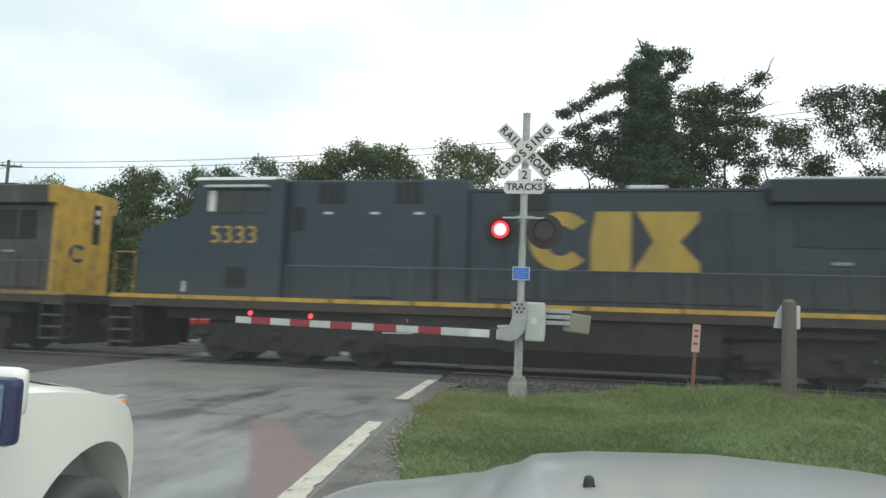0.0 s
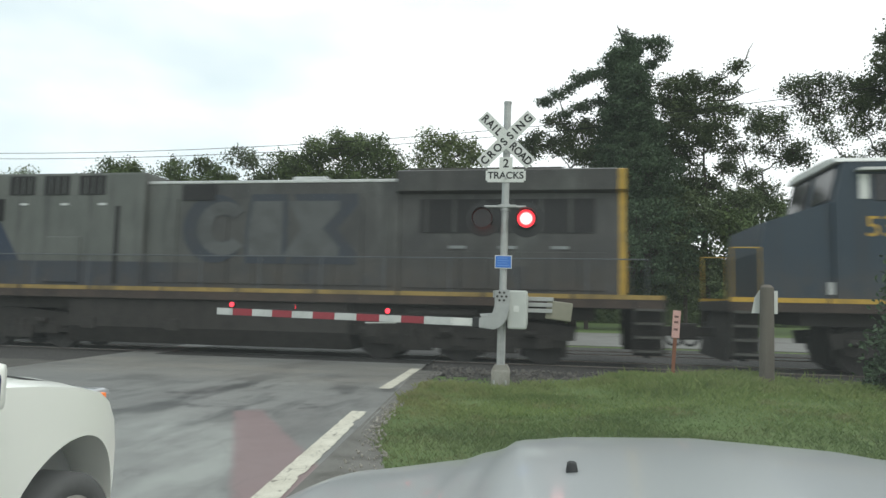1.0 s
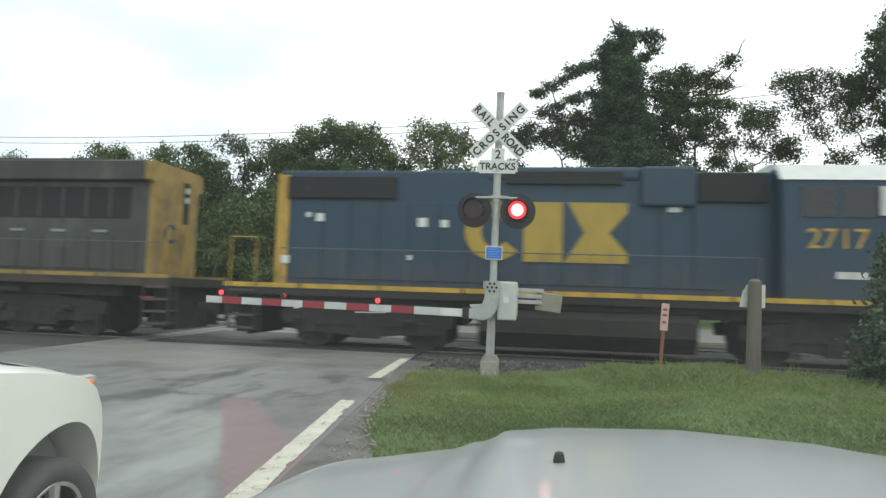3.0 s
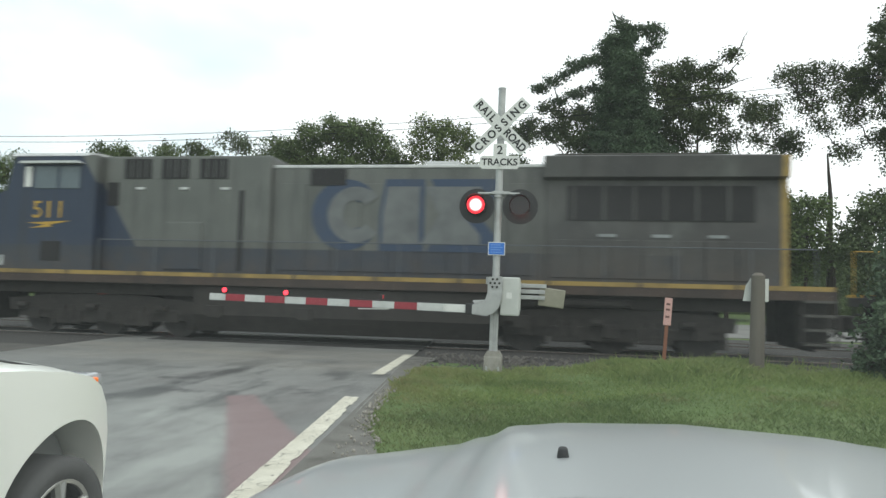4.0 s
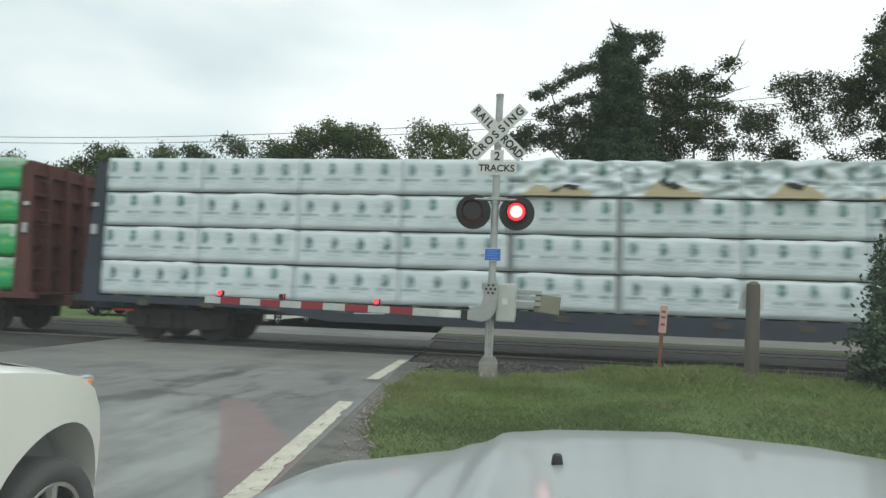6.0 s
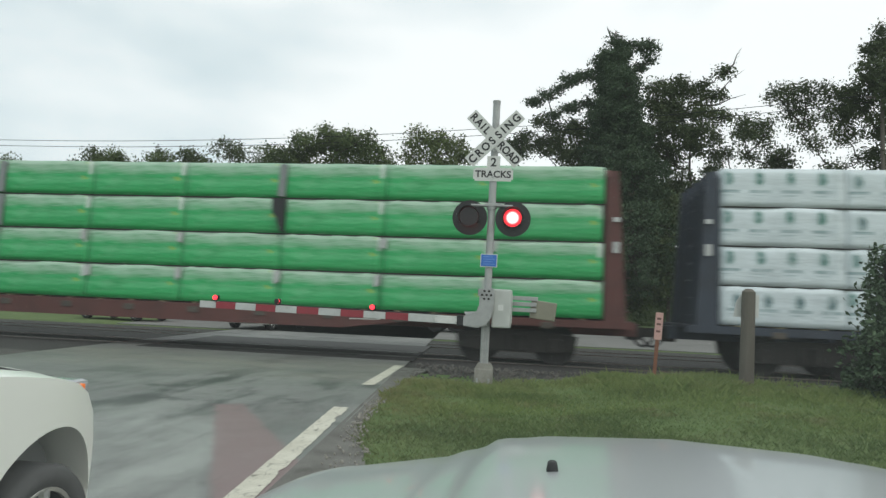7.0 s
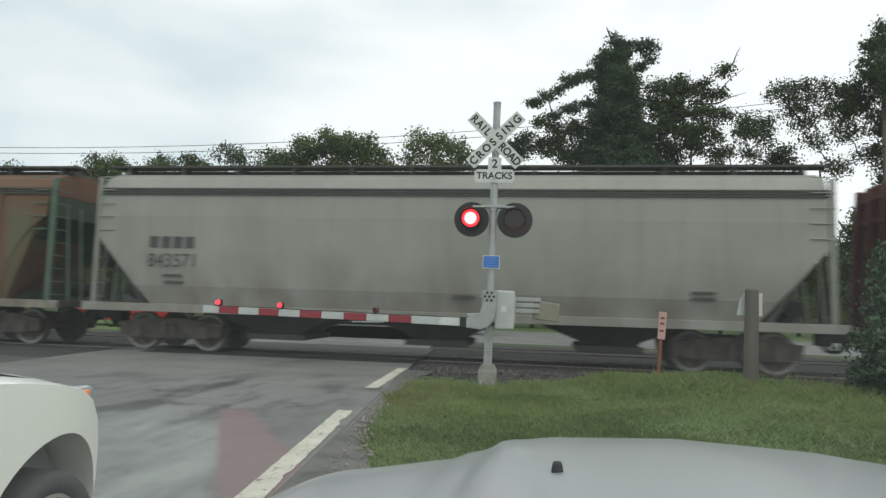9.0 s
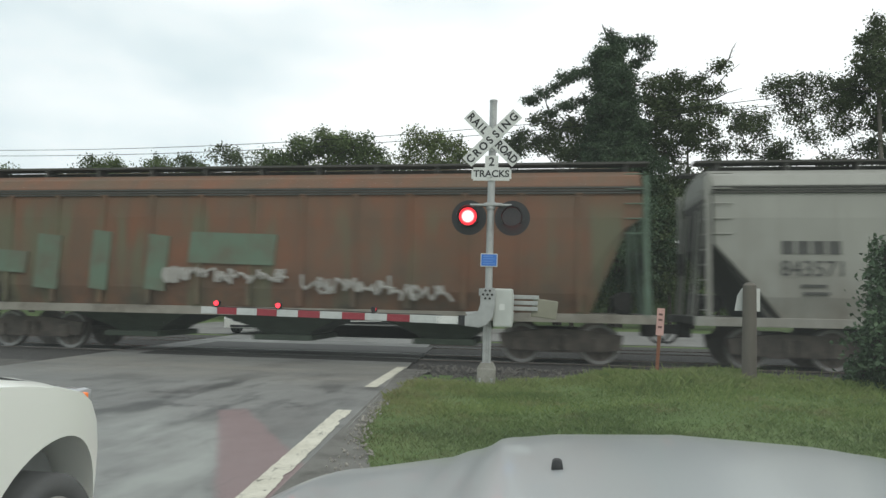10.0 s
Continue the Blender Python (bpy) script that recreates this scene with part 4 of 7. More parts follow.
def centerbeam(name, label, wrap, loose, frame_mat, wheels, x_len=22.8):
    """A centre-beam flat car: x from 0 to its length between bulkheads, lumber packs on both sides."""
    e = thing(name, label, "freight car", "freight cars of the train")
    bm = B()
    box(bm, -0.9, x_len + 0.9, -0.35, 0.35, 0.72, 1.02, 0.02)
    for s in (-1, 1):
        prism(bm, [(-0.7, 1.08), (-0.7, 0.92), (4.2, 0.90), (6.0, 0.66), (x_len - 6.0, 0.66), (x_len - 4.2, 0.90), (x_len + 0.7, 0.92), (x_len + 0.7, 1.08)], "y", s * 1.36 - 0.07, s * 1.36 + 0.07)
    box(bm, -0.7, x_len + 0.7, -1.38, 1.38, 1.02, 1.08)
    for i in range(14):
        x = 0.6 + i * (x_len - 1.2) / 13
        box(bm, x - 0.07, x + 0.07, -1.36, 1.36, 0.84, 1.03)
    deck = part("deck", bm, frame_mat, e)
    bm = B()
    for i in range(13):
        x = 1.2 + i * (x_len - 2.4) / 12
        for s in (-1, 1):
            box(bm, x - 0.14, x + 0.14, s * 1.445 - 0.015, s * 1.445 + 0.015, 0.86, 1.0, 0.01)
    part("winch", bm, M["brownunder"], deck)
    bm = B()
    box(bm, 0, x_len, -0.09, 0.09, 4.3, 4.5, 0.02)
    for i in range(10):
        x = i * x_len / 9
        box(bm, x - 0.08, x + 0.08, -0.08, 0.08, 1.08, 4.4)
    part("centre_beam", bm, frame_mat, e)
    for s, x in ((-1, 0.0), (1, x_len)):
        bm = B()
        x0, x1 = sorted((x + s * 0.04, x + s * 0.14))
        prism(bm, [(-1.42, 1.08), (1.42, 1.08), (1.42, 4.32), (1.20, 4.52), (-1.20, 4.52), (-1.42, 4.32)], "x", x0, x1)
        bk = part("bulkhead", bm, frame_mat, e)
        for y in (-1.36, -0.7, 0.0, 0.7, 1.36):
            a, b = sorted((x + s * 0.14, x + s * 0.52))
            bm = B()
            prism(bm, [(a if s > 0 else b, 1.08), (b if s > 0 else a, 1.08), (a + 0.16 if s > 0 else b - 0.16, 4.46), (a if s > 0 else b, 4.46)], "y", y - 0.05, y + 0.05)
            part("stiffener", bm, frame_mat, bk)
        for z in (1.7, 2.35, 3.0, 3.65, 4.2):
            a, b = sorted((x + s * 0.14, x + s * 0.24))
            bm = B()
            box(bm, a, b, -1.36, 1.36, z - 0.05, z + 0.05)
            part("crossbar", bm, frame_mat, bk)
        bm = B()
        for i in range(8):
            z = 1.3 + i * 0.38
            rod(bm, (x + s * 0.58, -1.40, z), (x + s * 0.58, -0.95, z), 0.014, 6)
        part("ladder", bm, frame_mat, bk)
        bm = B()
        box(bm, min(x + s * .2, x + s * .34), max(x + s * .2, x + s * .34), -1.46, -1.43, 3.3, 3.4)
        box(bm, min(x + s * .2, x + s * .34), max(x + s * .2, x + s * .34), -1.46, -1.43, 2.6, 2.85)
        part("data_plate", bm, M["silver"], bk)
    # packs
    cols, rows, pitch = 9, 4, x_len / 9
    h = 0.862
    meshes = [pack_mesh("lumber_pack", pitch - 0.015 - 0.03 * (i == 2), h - 0.022, 1.28, i, 0.035, wrap) for i in range(5)]
    narrow = pack_mesh("lumber_pack", pitch - 0.24, h - 0.022, 1.28, 31, 0.03, wrap)
    slack = [pack_mesh("lumber_pack", pitch - 0.015, h - 0.03, 1.28, 20 + i, 0.20, wrap) for i in range(4)]
    for s in (-1, 1):
        for c in range(cols):
            for r in range(rows):
                lo = c * pitch + 0.008
                ragged = r == rows - 1 and c in loose
                me = slack[(c * 3 + r) % 4] if ragged else meshes[(c * 7 + r * 3 + (s > 0)) % 5]
                inset = 0.0
                if loose and c == 4 and r < rows - 1:
                    me, inset = narrow, 0.12
                ob = new("lumber_pack", me)
                ob.parent = e
                z = 1.10 + r * h + 0.018
                ob.matrix_local = pose(lo + inset, -1.42, z) if s < 0 else pose(lo + pitch - 0.016, 1.42, z, 0, 0, 180)
                if ragged and s < 0:
                    # bare boards showing where the film has torn away
                    tear = random.Random(c * 11 + 3)
                    a = lo + tear.uniform(0.03, 0.7)
                    b = min(lo + pitch - 0.05, a + tear.uniform(1.0, 2.3))
                    upper = [(b - (b - a) * i / 14, z + 0.02 + min(1.0, 5.0 * min(i, 14 - i) / 14) * (0.16 + 0.22 * noise.noise((i * 0.45, c * 3.7, 2)) + 0.06 * tear.random())) for i in range(15)]
                    bm = B()
                    prism(bm, [(a, z + 0.0), (b, z + 0.0)] + upper, "y", -1.60, -1.44)
                    part("bare_lumber", bm, M["lumber"], e, "bare yellow boards under torn film")
                    k = tear.randrange(2, 8)
                    q = upper[k:k + 6]
                    bm = B()
                    prism(bm, [(x, h - 0.03) for x, h in q] + [(x + 0.08, h + tear.uniform(0.01, 0.10)) for x, h in q[::-1]], "y", -1.625, -1.45)
                    part("torn_flap", bm, M["black"], e, "torn black inside of the film")
    if loose:
        for x in (4 * pitch, 5 * pitch):
            bm = B()
            box(bm, x - 0.11, x + 0.11, -1.40, 1.40, 1.10, 1.10 + 3 * h)
            part("film_strap", bm, M["strap"], e, "grey loose film between packs")
        bm = B()
        c0 = 17.9
        z = 1.10 + 2 * h
        prism(bm, [(c0 + 0.1, z + 0.48), (c0 + 0.35, z + 0.44), (c0 + 0.75, z + 0.22), (c0 + 2.0, z + 0.14), (c0 + 2.3, z + 0.24), (c0 + 1.9, z + 0.06), (c0 + 0.25, z + 0.05)], "y", -1.52, -1.44)
        part("torn_flap", bm, M["black"], e, "torn black inside of the film")
    else:
        for x, r0, r1 in ((3, 2, 4), (6, 3, 4)):
            bm = B()
            for r in range(r0, r1):
                z = 1.10 + r * h
                prism(bm, [(x * pitch - 0.10, z + 0.05), (x * pitch + 0.06, z + 0.03), (x * pitch + 0.10, z + 0.82), (x * pitch - 0.07, z + 0.83)], "y", -1.50, -1.40)
            part("film_strap", bm, M["strap"], e, "grey loose film between packs")
        bm = B()
        x, z = 6 * pitch, 1.10 + 2 * h
        prism(bm, [(x - 0.20, z + 0.84), (x + 0.12, z + 0.84), (x + 0.10, z + 0.02), (x + 0.03, z + 0.06), (x - 0.08, z + 0.38), (x - 0.19, z + 0.52)], "y", -1.56, -1.44)
        part("torn_flap", bm, M["black"], e, "torn black inside of the film")
        tear = random.Random(8)
        for r in (0, 1):
            for c in range(1, cols):
                if (c + r) % 2 and tear.random() < 0.4:
                    continue
                x, z = c * pitch + tear.uniform(-0.1, 0.1), 1.10 + r * h
                bm = B()
                prism(bm, [(x - 0.07, z + 0.82), (x - 0.06, z + tear.uniform(0.5, 0.68)), (x + 0.05, z + 0.58), (x + 0.08, z + 0.83)], "y", -1.515, -1.44)
                part("tape", bm, M["armwhite"], e, "white tape over the pack ends")
    # dunnage between the rows
    bm = B()
    for r in range(rows):
        z = 1.085 + r * h
        for s in (-1, 1):
            for i in range(cols * 3):
                x = (i + 0.5) * x_len / (cols * 3)
                box(bm, x - 0.05, x + 0.05, s * 0.78 - 0.6, s * 0.78 + 0.6, z - 0.004, z + 0.03)
    part("dunnage", bm, M["lumber"], e)
    bm = B()
    for r in range(1, rows):
        z = 1.10 + r * h
        box(bm, 0.02, x_len - 0.02, -1.43, 1.43, z - 0.012, z + 0.016)
    part("separator", bm, M["under"], e)
    coupler(e, -0.9, -1)
    coupler(e, x_len + 0.9, 1)
    truck(e, 1.9, 2, 1.78, 0.46, M["under"], wheels)
    truck(e, x_len - 1.9, 2, 1.78, 0.46, M["under"], wheels)
    return e


def hopper(name, label, paint, dark, ribs, wheels, length=17.0, number=""):
    """A covered hopper: side sheets with cut-away lower corners over sloping end sheets."""
    e = thing(name, label, "freight car", "freight cars of the train")
    L = length
    # body side profile, bulging and rounded to the roof
    prof = [(-1.44, 1.10), (-1.56, 1.6), (-1.585, 2.0), (-1.60, 2.4), (-1.60, 2.75), (-1.60, 3.0), (-1.60, 3.3), (-1.56, 3.86)]
    roof = [(-1.52, 4.04), (-1.36, 4.27), (-0.95, 4.45), (0, 4.52)]
    full = prof + roof
    ring = full + [(-y, z) for y, z in full[-2::-1]]

    def cut(z):
        z0 = 3.3 if ribs else 2.75
        return 0.05 if z >= z0 else 0.05 + (1.15 * min(1.0, (z0 - z) / 1.35) ** 0.65 if ribs else (z0 - z) / 1.15)
    bm = B()
    n = 24
    cols = []
    for i in range(n + 1):
        u = i / n
        row = []
        for y, z in ring:
            c = min(cut(z), 1.5)
            row.append(bm.verts.new((c + (L - 2 * c) * u, y, z)))
        cols.append(row)
    for a, b in zip(cols, cols[1:]):
        for k in range(len(ring) - 1):
            bm.faces.new((a[k], a[k + 1], b[k + 1], b[k]))
    bm.faces.new(cols[0])
    bm.faces.new(cols[-1][::-1])
    bmesh.ops.recalc_face_normals(bm, faces=bm.faces[:])
    body = part("hopper_body", bm, paint, e)
    for s in (-1, 1):
        bm = B()
        for z, w in ((3.86, 0.03), (3.98, 0.025), (3.92, 0.02)):
            box(bm, 0.05, L - 0.05, s * 1.575 - w, s * 1.575 + w, z - 0.02, z + 0.02)
        part("side_chord", bm, dark, body)
        bm = B()
        box(bm, -0.35, L + 0.35, s * 1.50 - 0.05, s * 1.50 + 0.05, 0.96, 1.16, 0.012)
        part("side_sill", bm, paint if not ribs else M["sill_dusty"], body)
        for q in ribs:
            bm = B()
            box(bm, q - 0.06, q + 0.06, s * 1.60 - 0.035, s * 1.60 + 0.035, 1.2, 3.86, 0.01)
            part("side_post", bm, paint, body)
    # running boards on the roof
    for y in (-0.75, 0.75):
        bm = B()
        box(bm, -0.2, L + 0.2, y - 0.22, y + 0.22, 4.64, 4.69)
        for i in range(12):
            x = 0.3 + i * (L - 0.6) / 11
            box(bm, x - 0.03, x + 0.03, y - 0.2, y + 0.2, 4.42, 4.65)
        part("running_board", bm, dark, e)
    bm = B()
    box(bm, 0.25, L - 0.25, -0.5, 0.5, 4.46, 4.63, 0.02)
    part("hatch_coaming", bm, dark, e)
    bm = B()
    for i in range(6):
        x = 1.6 + i * (L - 3.2) / 5
        box(bm, x - 1.0, x + 1.0, -0.35, 0.35, 4.58, 4.67, 0.03)
    part("roof_hatch", bm, paint, e)
    # end frames
    for s, x in ((-1, 0.0), (1, L)):
        bm = B()
        for y in (-1.50, 1.50):
            box(bm, min(x, x + s * 0.1), max(x, x + s * 0.1), y - 0.05, y + 0.05, 1.1, 4.25)
        for y in (-1.0, -0.5, 0.5, 1.0):
            rod(bm, (x + s * 0.25, y, 1.1), (x + s * 0.05, y, 3.6), 0.03, 6)
        part("end_post", bm, paint if not ribs else M["greenold"], e)
        bm = B()
        prism(bm, [(x - s * 1.18, 1.15), (x - s * 1.10, 2.0), (x - s * 0.06, 3.3), (x - s * 0.06, 4.0), (x - s * 0.12, 4.0), (x - s * 0.14, 3.3), (x - s * 1.2, 2.0), (x - s * 1.3, 1.15)] if ribs else [(x - s * 1.15, 1.15), (x - s * 0.05, 2.75), (x - s * 0.05, 4.0), (x - s * 0.12, 4.0), (x - s * 0.12, 2.75), (x - s * 1.3, 1.15)], "y", -1.42, 1.42)
        part("slope_sheet", bm, dark if not ribs else M["greendark"], e)
        bm = B()
        box(bm, min(x - s * 0.9, x + s * 0.35), max(x - s * 0.9, x + s * 0.35), -1.45, 1.45, 0.98, 1.06)
        box(bm, min(x, x + s * 0.38), max(x, x + s * 0.38), -1.5, 1.5, 1.0, 1.16, 0.01)
        part("end_platform", bm, dark, e)
        bm = B()
        for i in range(10):
            z = 1.3 + i * 0.33
            rod(bm, (x + s * 0.12, -1.52, z), (x + s * 0.12, -1.05, z), 0.014, 6)
            rod(bm, (x - s * 0.02, -1.62, z), (x - s * 0.42, -1.62, z), 0.014, 6) if z > 2.8 else None
        part("ladder", bm, paint if not ribs else M["greenold"], e)
        bm = B()
        rod(bm, (x - s * 0.35, -0.4, 1.45), (x - s * 0.35, 0.5, 1.45), 0.2, 12)
        box(bm, min(x - s * .3, x), max(x - s * .3, x), 0.7, 1.1, 1.1, 1.7, 0.03)
        rod(bm, (x + s * 0.2, 0.6, 2.4), (x + s * 0.26, 0.6, 2.4), 0.28, 16)
        part("brake_gear", bm, M["under"], e)
    # discharge bays
    for i in range(3):
        c = L / 2 + (i - 1) * 4.0
        bm = B()
        vs = []
        for z, hx, hy in ((1.12, 1.95, 1.4), (0.62, 0.75, 0.8), (0.50, 0.6, 0.7)):
            vs.append([bm.verts.new((c + sx * hx, sy * hy, z)) for sx, sy in ((-1, -1), (1, -1), (1, 1), (-1, 1))])
        for a, b in zip(vs, vs[1:]):
            for k in range(4):
                bm.faces.new((a[k], a[(k + 1) % 4], b[(k + 1) % 4], b[k]))
        bm.faces.new(vs[-1])
        bm.faces.new(vs[0])
        bmesh.ops.recalc_face_normals(bm, faces=bm.faces[:])
        box(bm, c - 0.75, c + 0.75, -1.0, 1.0, 0.36, 0.50, 0.02)
        part("discharge_bay", bm, dark if not ribs else M["greendark"], e)
    coupler(e, -0.35, -1)
    coupler(e, L + 0.35, 1)
    truck(e, 1.8, 2, 1.78, 0.46, M["brownunder"], wheels)
    truck(e, L - 1.8, 2, 1.78, 0.46, M["brownunder"], wheels)
    return e


M["sill_dusty"] = worn("dusty pale sill paint", (0.27, 0.255, 0.215), (0.13, 0.11, 0.085), rough=0.8, scale=1.5, amount=0.9)
M["greenold"] = worn("old green paint", (0.11, 0.17, 0.12), (0.06, 0.07, 0.05), rough=0.7, scale=3)
M["greendark"] = worn("dull dark green paint", (0.06, 0.08, 0.055), (0.03, 0.03, 0.025), rough=0.8, scale=3)
M["wrap_white"] = wrap_material("white printed wrap", "white")
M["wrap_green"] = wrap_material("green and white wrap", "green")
M["carblue"] = worn("dark blue car paint", (0.035, 0.045, 0.065), (0.02, 0.02, 0.022), rough=0.6, scale=2)
M["carred"] = worn("rust red car paint", (0.105, 0.036, 0.030), (0.04, 0.024, 0.02), rough=0.7, scale=2)
M["mark_grey"] = worn("faded grey emblem paint", (0.135, 0.145, 0.145), (0.06, 0.065, 0.07), rough=0.6, scale=1.6, amount=0.8)


def hopper_paint():
    w = Mat("dirty light grey hopper paint", 0.6)
    x, y, z = w.xyz()
    c = w.blend(w.step(w.noise(0.6, 5), 0.3, 0.7), (0.26, 0.26, 0.23), (0.32, 0.32, 0.285))
    low = w.math("MULTIPLY", w.step(z, 2.6, 1.3), w.step(w.noise(1.1, 5, (1, 1, 0.5)), 0.40, 0.65))
    c = w.blend(w.math("MULTIPLY", low, 0.6), c, (0.13, 0.10, 0.075))
    st = w.noise(2.0, 5, (2.0, 1, 0.12))
    c = w.blend(w.math("MULTIPLY", w.step(st, 0.5, 0.75), 0.35), c, (0.17, 0.16, 0.135))
    w.color(c)
    w.bump(w.noise(14, 3), 0.06, 0.01)
    return w.m


def rust_paint():
    w = Mat("rusty brown hopper paint", 0.8)
    x, y, z = w.xyz()
    c = w.blend(w.step(w.noise(0.9, 6), 0.35, 0.65), (0.175, 0.078, 0.042), (0.125, 0.084, 0.052))
    c = w.blend(w.math("MULTIPLY", w.step(w.noise(2.2, 5, (1.5, 1, 0.2)), 0.45, 0.7), 0.6), c, (0.10, 0.075, 0.05))
    olive = w.math("MULTIPLY", w.step(w.noise(0.7, 3, (1.5, 1, 0.2)), 0.50, 0.60), w.step(z, 3.8, 3.2))
    c = w.blend(w.math("MULTIPLY", olive, 0.85), c, (0.115, 0.118, 0.070))
    low = w.math("MULTIPLY", w.step(z, 2.3, 1.3), w.step(w.noise(1.3, 5), 0.4, 0.65))
    c = w.blend(w.math("MULTIPLY", low, 0.8), c, (0.06, 0.052, 0.038))
    w.color(c)
    w.bump(w.noise(16, 3), 0.15, 0.01)
    return w.m


M["hopper_grey"], M["hopper_rust"] = hopper_paint(), rust_paint()
WHEELS = []
paint_blue = livery("dark slate blue locomotive paint", None, None, True, 0.4)
paint_fresh = livery("fresh blue locomotive paint", (0.010, 0.036, 0.068), (0.016, 0.046, 0.082), True, 0.2)
paint_two = livery("yellow, blue and grey locomotive paint", 1.95, 6.15, False, 0.55, 13.5)
paint_sooty = livery("sooty yellow, blue and grey locomotive paint", 1.95, 6.15, False, 0.7, 8.0)
M["mark_faint"] = worn("emblem paint nearly lost in soot", (0.085, 0.09, 0.09), (0.04, 0.042, 0.042), rough=0.7, scale=1.2, amount=0.95)
TRAIN = [
    (wide_cab("locomotive", "dark blue diesel locomotive with yellow emblem and white cab roof", paint_blue, "5333", M["yellow"], M["yellow_mark"], True, WHEELS), -10.8),
    (wide_cab("locomotive", "grimy grey and blue diesel locomotive with yellow nose, number 504", paint_sooty, "504", M["yellow_dull"], M["mark_faint"], False, WHEELS), -34.08),
    (short_hood("locomotive", "blue four-axle diesel locomotive with yellow emblem and white cab roof", paint_fresh, "2717", WHEELS), -52.4),
    (wide_cab("locomotive", "grimy grey and blue diesel locomotive with yellow nose, number 511", paint_two, "511", M["yellow_dull"], M["mark_grey"], False, WHEELS), -76.0),
    (centerbeam("lumber_car", "dark blue centre-beam car with torn white-wrapped lumber packs", M["wrap_white"], (4, 5, 6, 7, 8), M["carblue"], WHEELS), -101.85),
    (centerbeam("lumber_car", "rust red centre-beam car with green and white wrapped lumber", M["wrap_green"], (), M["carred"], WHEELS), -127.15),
    (hopper("hopper_car", "dirty light grey covered hopper car with rounded sides", M["hopper_grey"], M["dark_gear"], (), WHEELS), -146.2),
    (hopper("hopper_car", "rusty brown covered hopper car with green patches and scrawls", M["hopper_rust"], M["dark_gear"], tuple(1.4 + 1.29 * i for i in range(12)), WHEELS), -164.6),
]
grey_car, rust_car = TRAIN[6][0], TRAIN[7][0]
upright = Euler((radians(90), 0, 0)).to_matrix().to_4x4()
# reporting mark as bars, number as it can be read
M["ink"] = worn("faded dark stencil paint", (0.07, 0.07, 0.065), rough=0.7)
bm = B()
for i in range(4):
    box(bm, 1.42 + i * 0.31, 1.66 + i * 0.31, -1.612, -1.600, 2.52, 2.80)
part("stencil_bar", bm, M["ink"], grey_car)
lettering("car_number", "843571", 0.47, M["ink"], grey_car, Matrix.Translation((2.05, -1.607, 2.20)) @ upright, wide=0.95)
bm = B()
for x, z in ((2.05, 1.82), (2.1, 1.66), (14.4, 1.72), (14.4, 1.60), (9.2, 1.5)):
    box(bm, x - 0.25, x + 0.25, -1.606, -1.575, z, z + 0.06)
part("stencil_bar", bm, M["ink"], grey_car)
# green repaint patches and white scrawls on the rusty car
M["patchgreen"] = worn("pale green repaint", (0.115, 0.165, 0.115), (0.12, 0.095, 0.065), rough=0.8, scale=1.3, amount=0.95)
for x0, x1, z0, z1 in ((6.3, 8.55, 2.15, 2.95), (3.7, 4.25, 1.5, 3.0), (5.2, 5.8, 1.5, 2.9), (2.2, 2.9, 1.5, 2.9), (0.9, 2.0, 1.9, 2.5)):
    bm = B()
    prism(bm, [(x0, z0 + 0.05), (x1 - 0.08, z0), (x1, z1 - 0.06), (x0 + 0.06, z1)], "y", -1.644, -1.598)
    part("repaint_patch", bm, M["patchgreen"], rust_car, "pale green repainted patch")
rnd = random.Random(12)
M["scrawl"] = worn("white spray paint", (0.36, 0.35, 0.32), rough=0.6, scale=6)
for cx, w in ((7.3, 3.0), (10.3, 2.2), (12.0, 1.4)):
    bm = B()
    x, z = cx - w / 2, 1.95
    last = Vector((x, -1.65, z))
    while x < cx + w / 2:
        x += rnd.uniform(-0.08, 0.14)
        p = Vector((x, -1.65, 1.92 + rnd.uniform(-0.2, 0.2) - 0.07 * (cx - 7)))
        rod(bm, last, p, 0.034, 5)
        last = p
    part("scrawl", bm, M["scrawl"], rust_car, "illegible white sprayed scrawl")


# ---- crossing signal with gate ----
FLIP = []      # turning lamp inserts: (object, place, phase)


def lens_material():
    w = Mat("red signal lens, lit", 0.3)
    x, y, z = w.xyz()
    d = w.math("SQRT", w.math("ADD", w.math("MULTIPLY", x, x), w.math("MULTIPLY", z, z)))
    hot = w.step(d, 0.118, 0.085)
    c = w.blend(hot, (1.0, 0.012, 0.03), (1.0, 0.62, 0.60))
    w.color((0.3, 0.01, 0.01))
    w.link(c, w.p.inputs["Emission Color"])
    st = w.n("MapRange", From_Min=0.0, From_Max=1.0, To_Min=1.6, To_Max=2.3)
    w.link(hot, st.inputs[0])
    w.link(st.outputs[0], w.p.inputs["Emission Strength"])
    return w.m


M["lit"] = lens_material()
M["lit_small"] = glow("small red lamp, lit", (1.0, 0.03, 0.05), 2.6)
M["unlit"] = worn("dark red lens", (0.016, 0.008, 0.009), rough=0.3, amount=0.2)


def lamp_insert(parent, at, radius, phase):
    """A lamp that turns on its upright pin: a lit lens on one face, a dark one on the other."""
    bm = B()
    rod(bm, (0, -0.002, 0), (0, 0.02, 0), radius, 28)
    ob = part("lamp", bm, M["unlit"], parent, "round dark red lens")
    bm = B()
    rod(bm, (0, -0.02, 0), (0, -0.002, 0), radius * 0.95, 28)
    part("lens", bm, M["lit"] if radius > 0.1 else M["lit_small"], ob, "glowing red lens")
    ob.location = at
    FLIP.append((ob, at, phase))


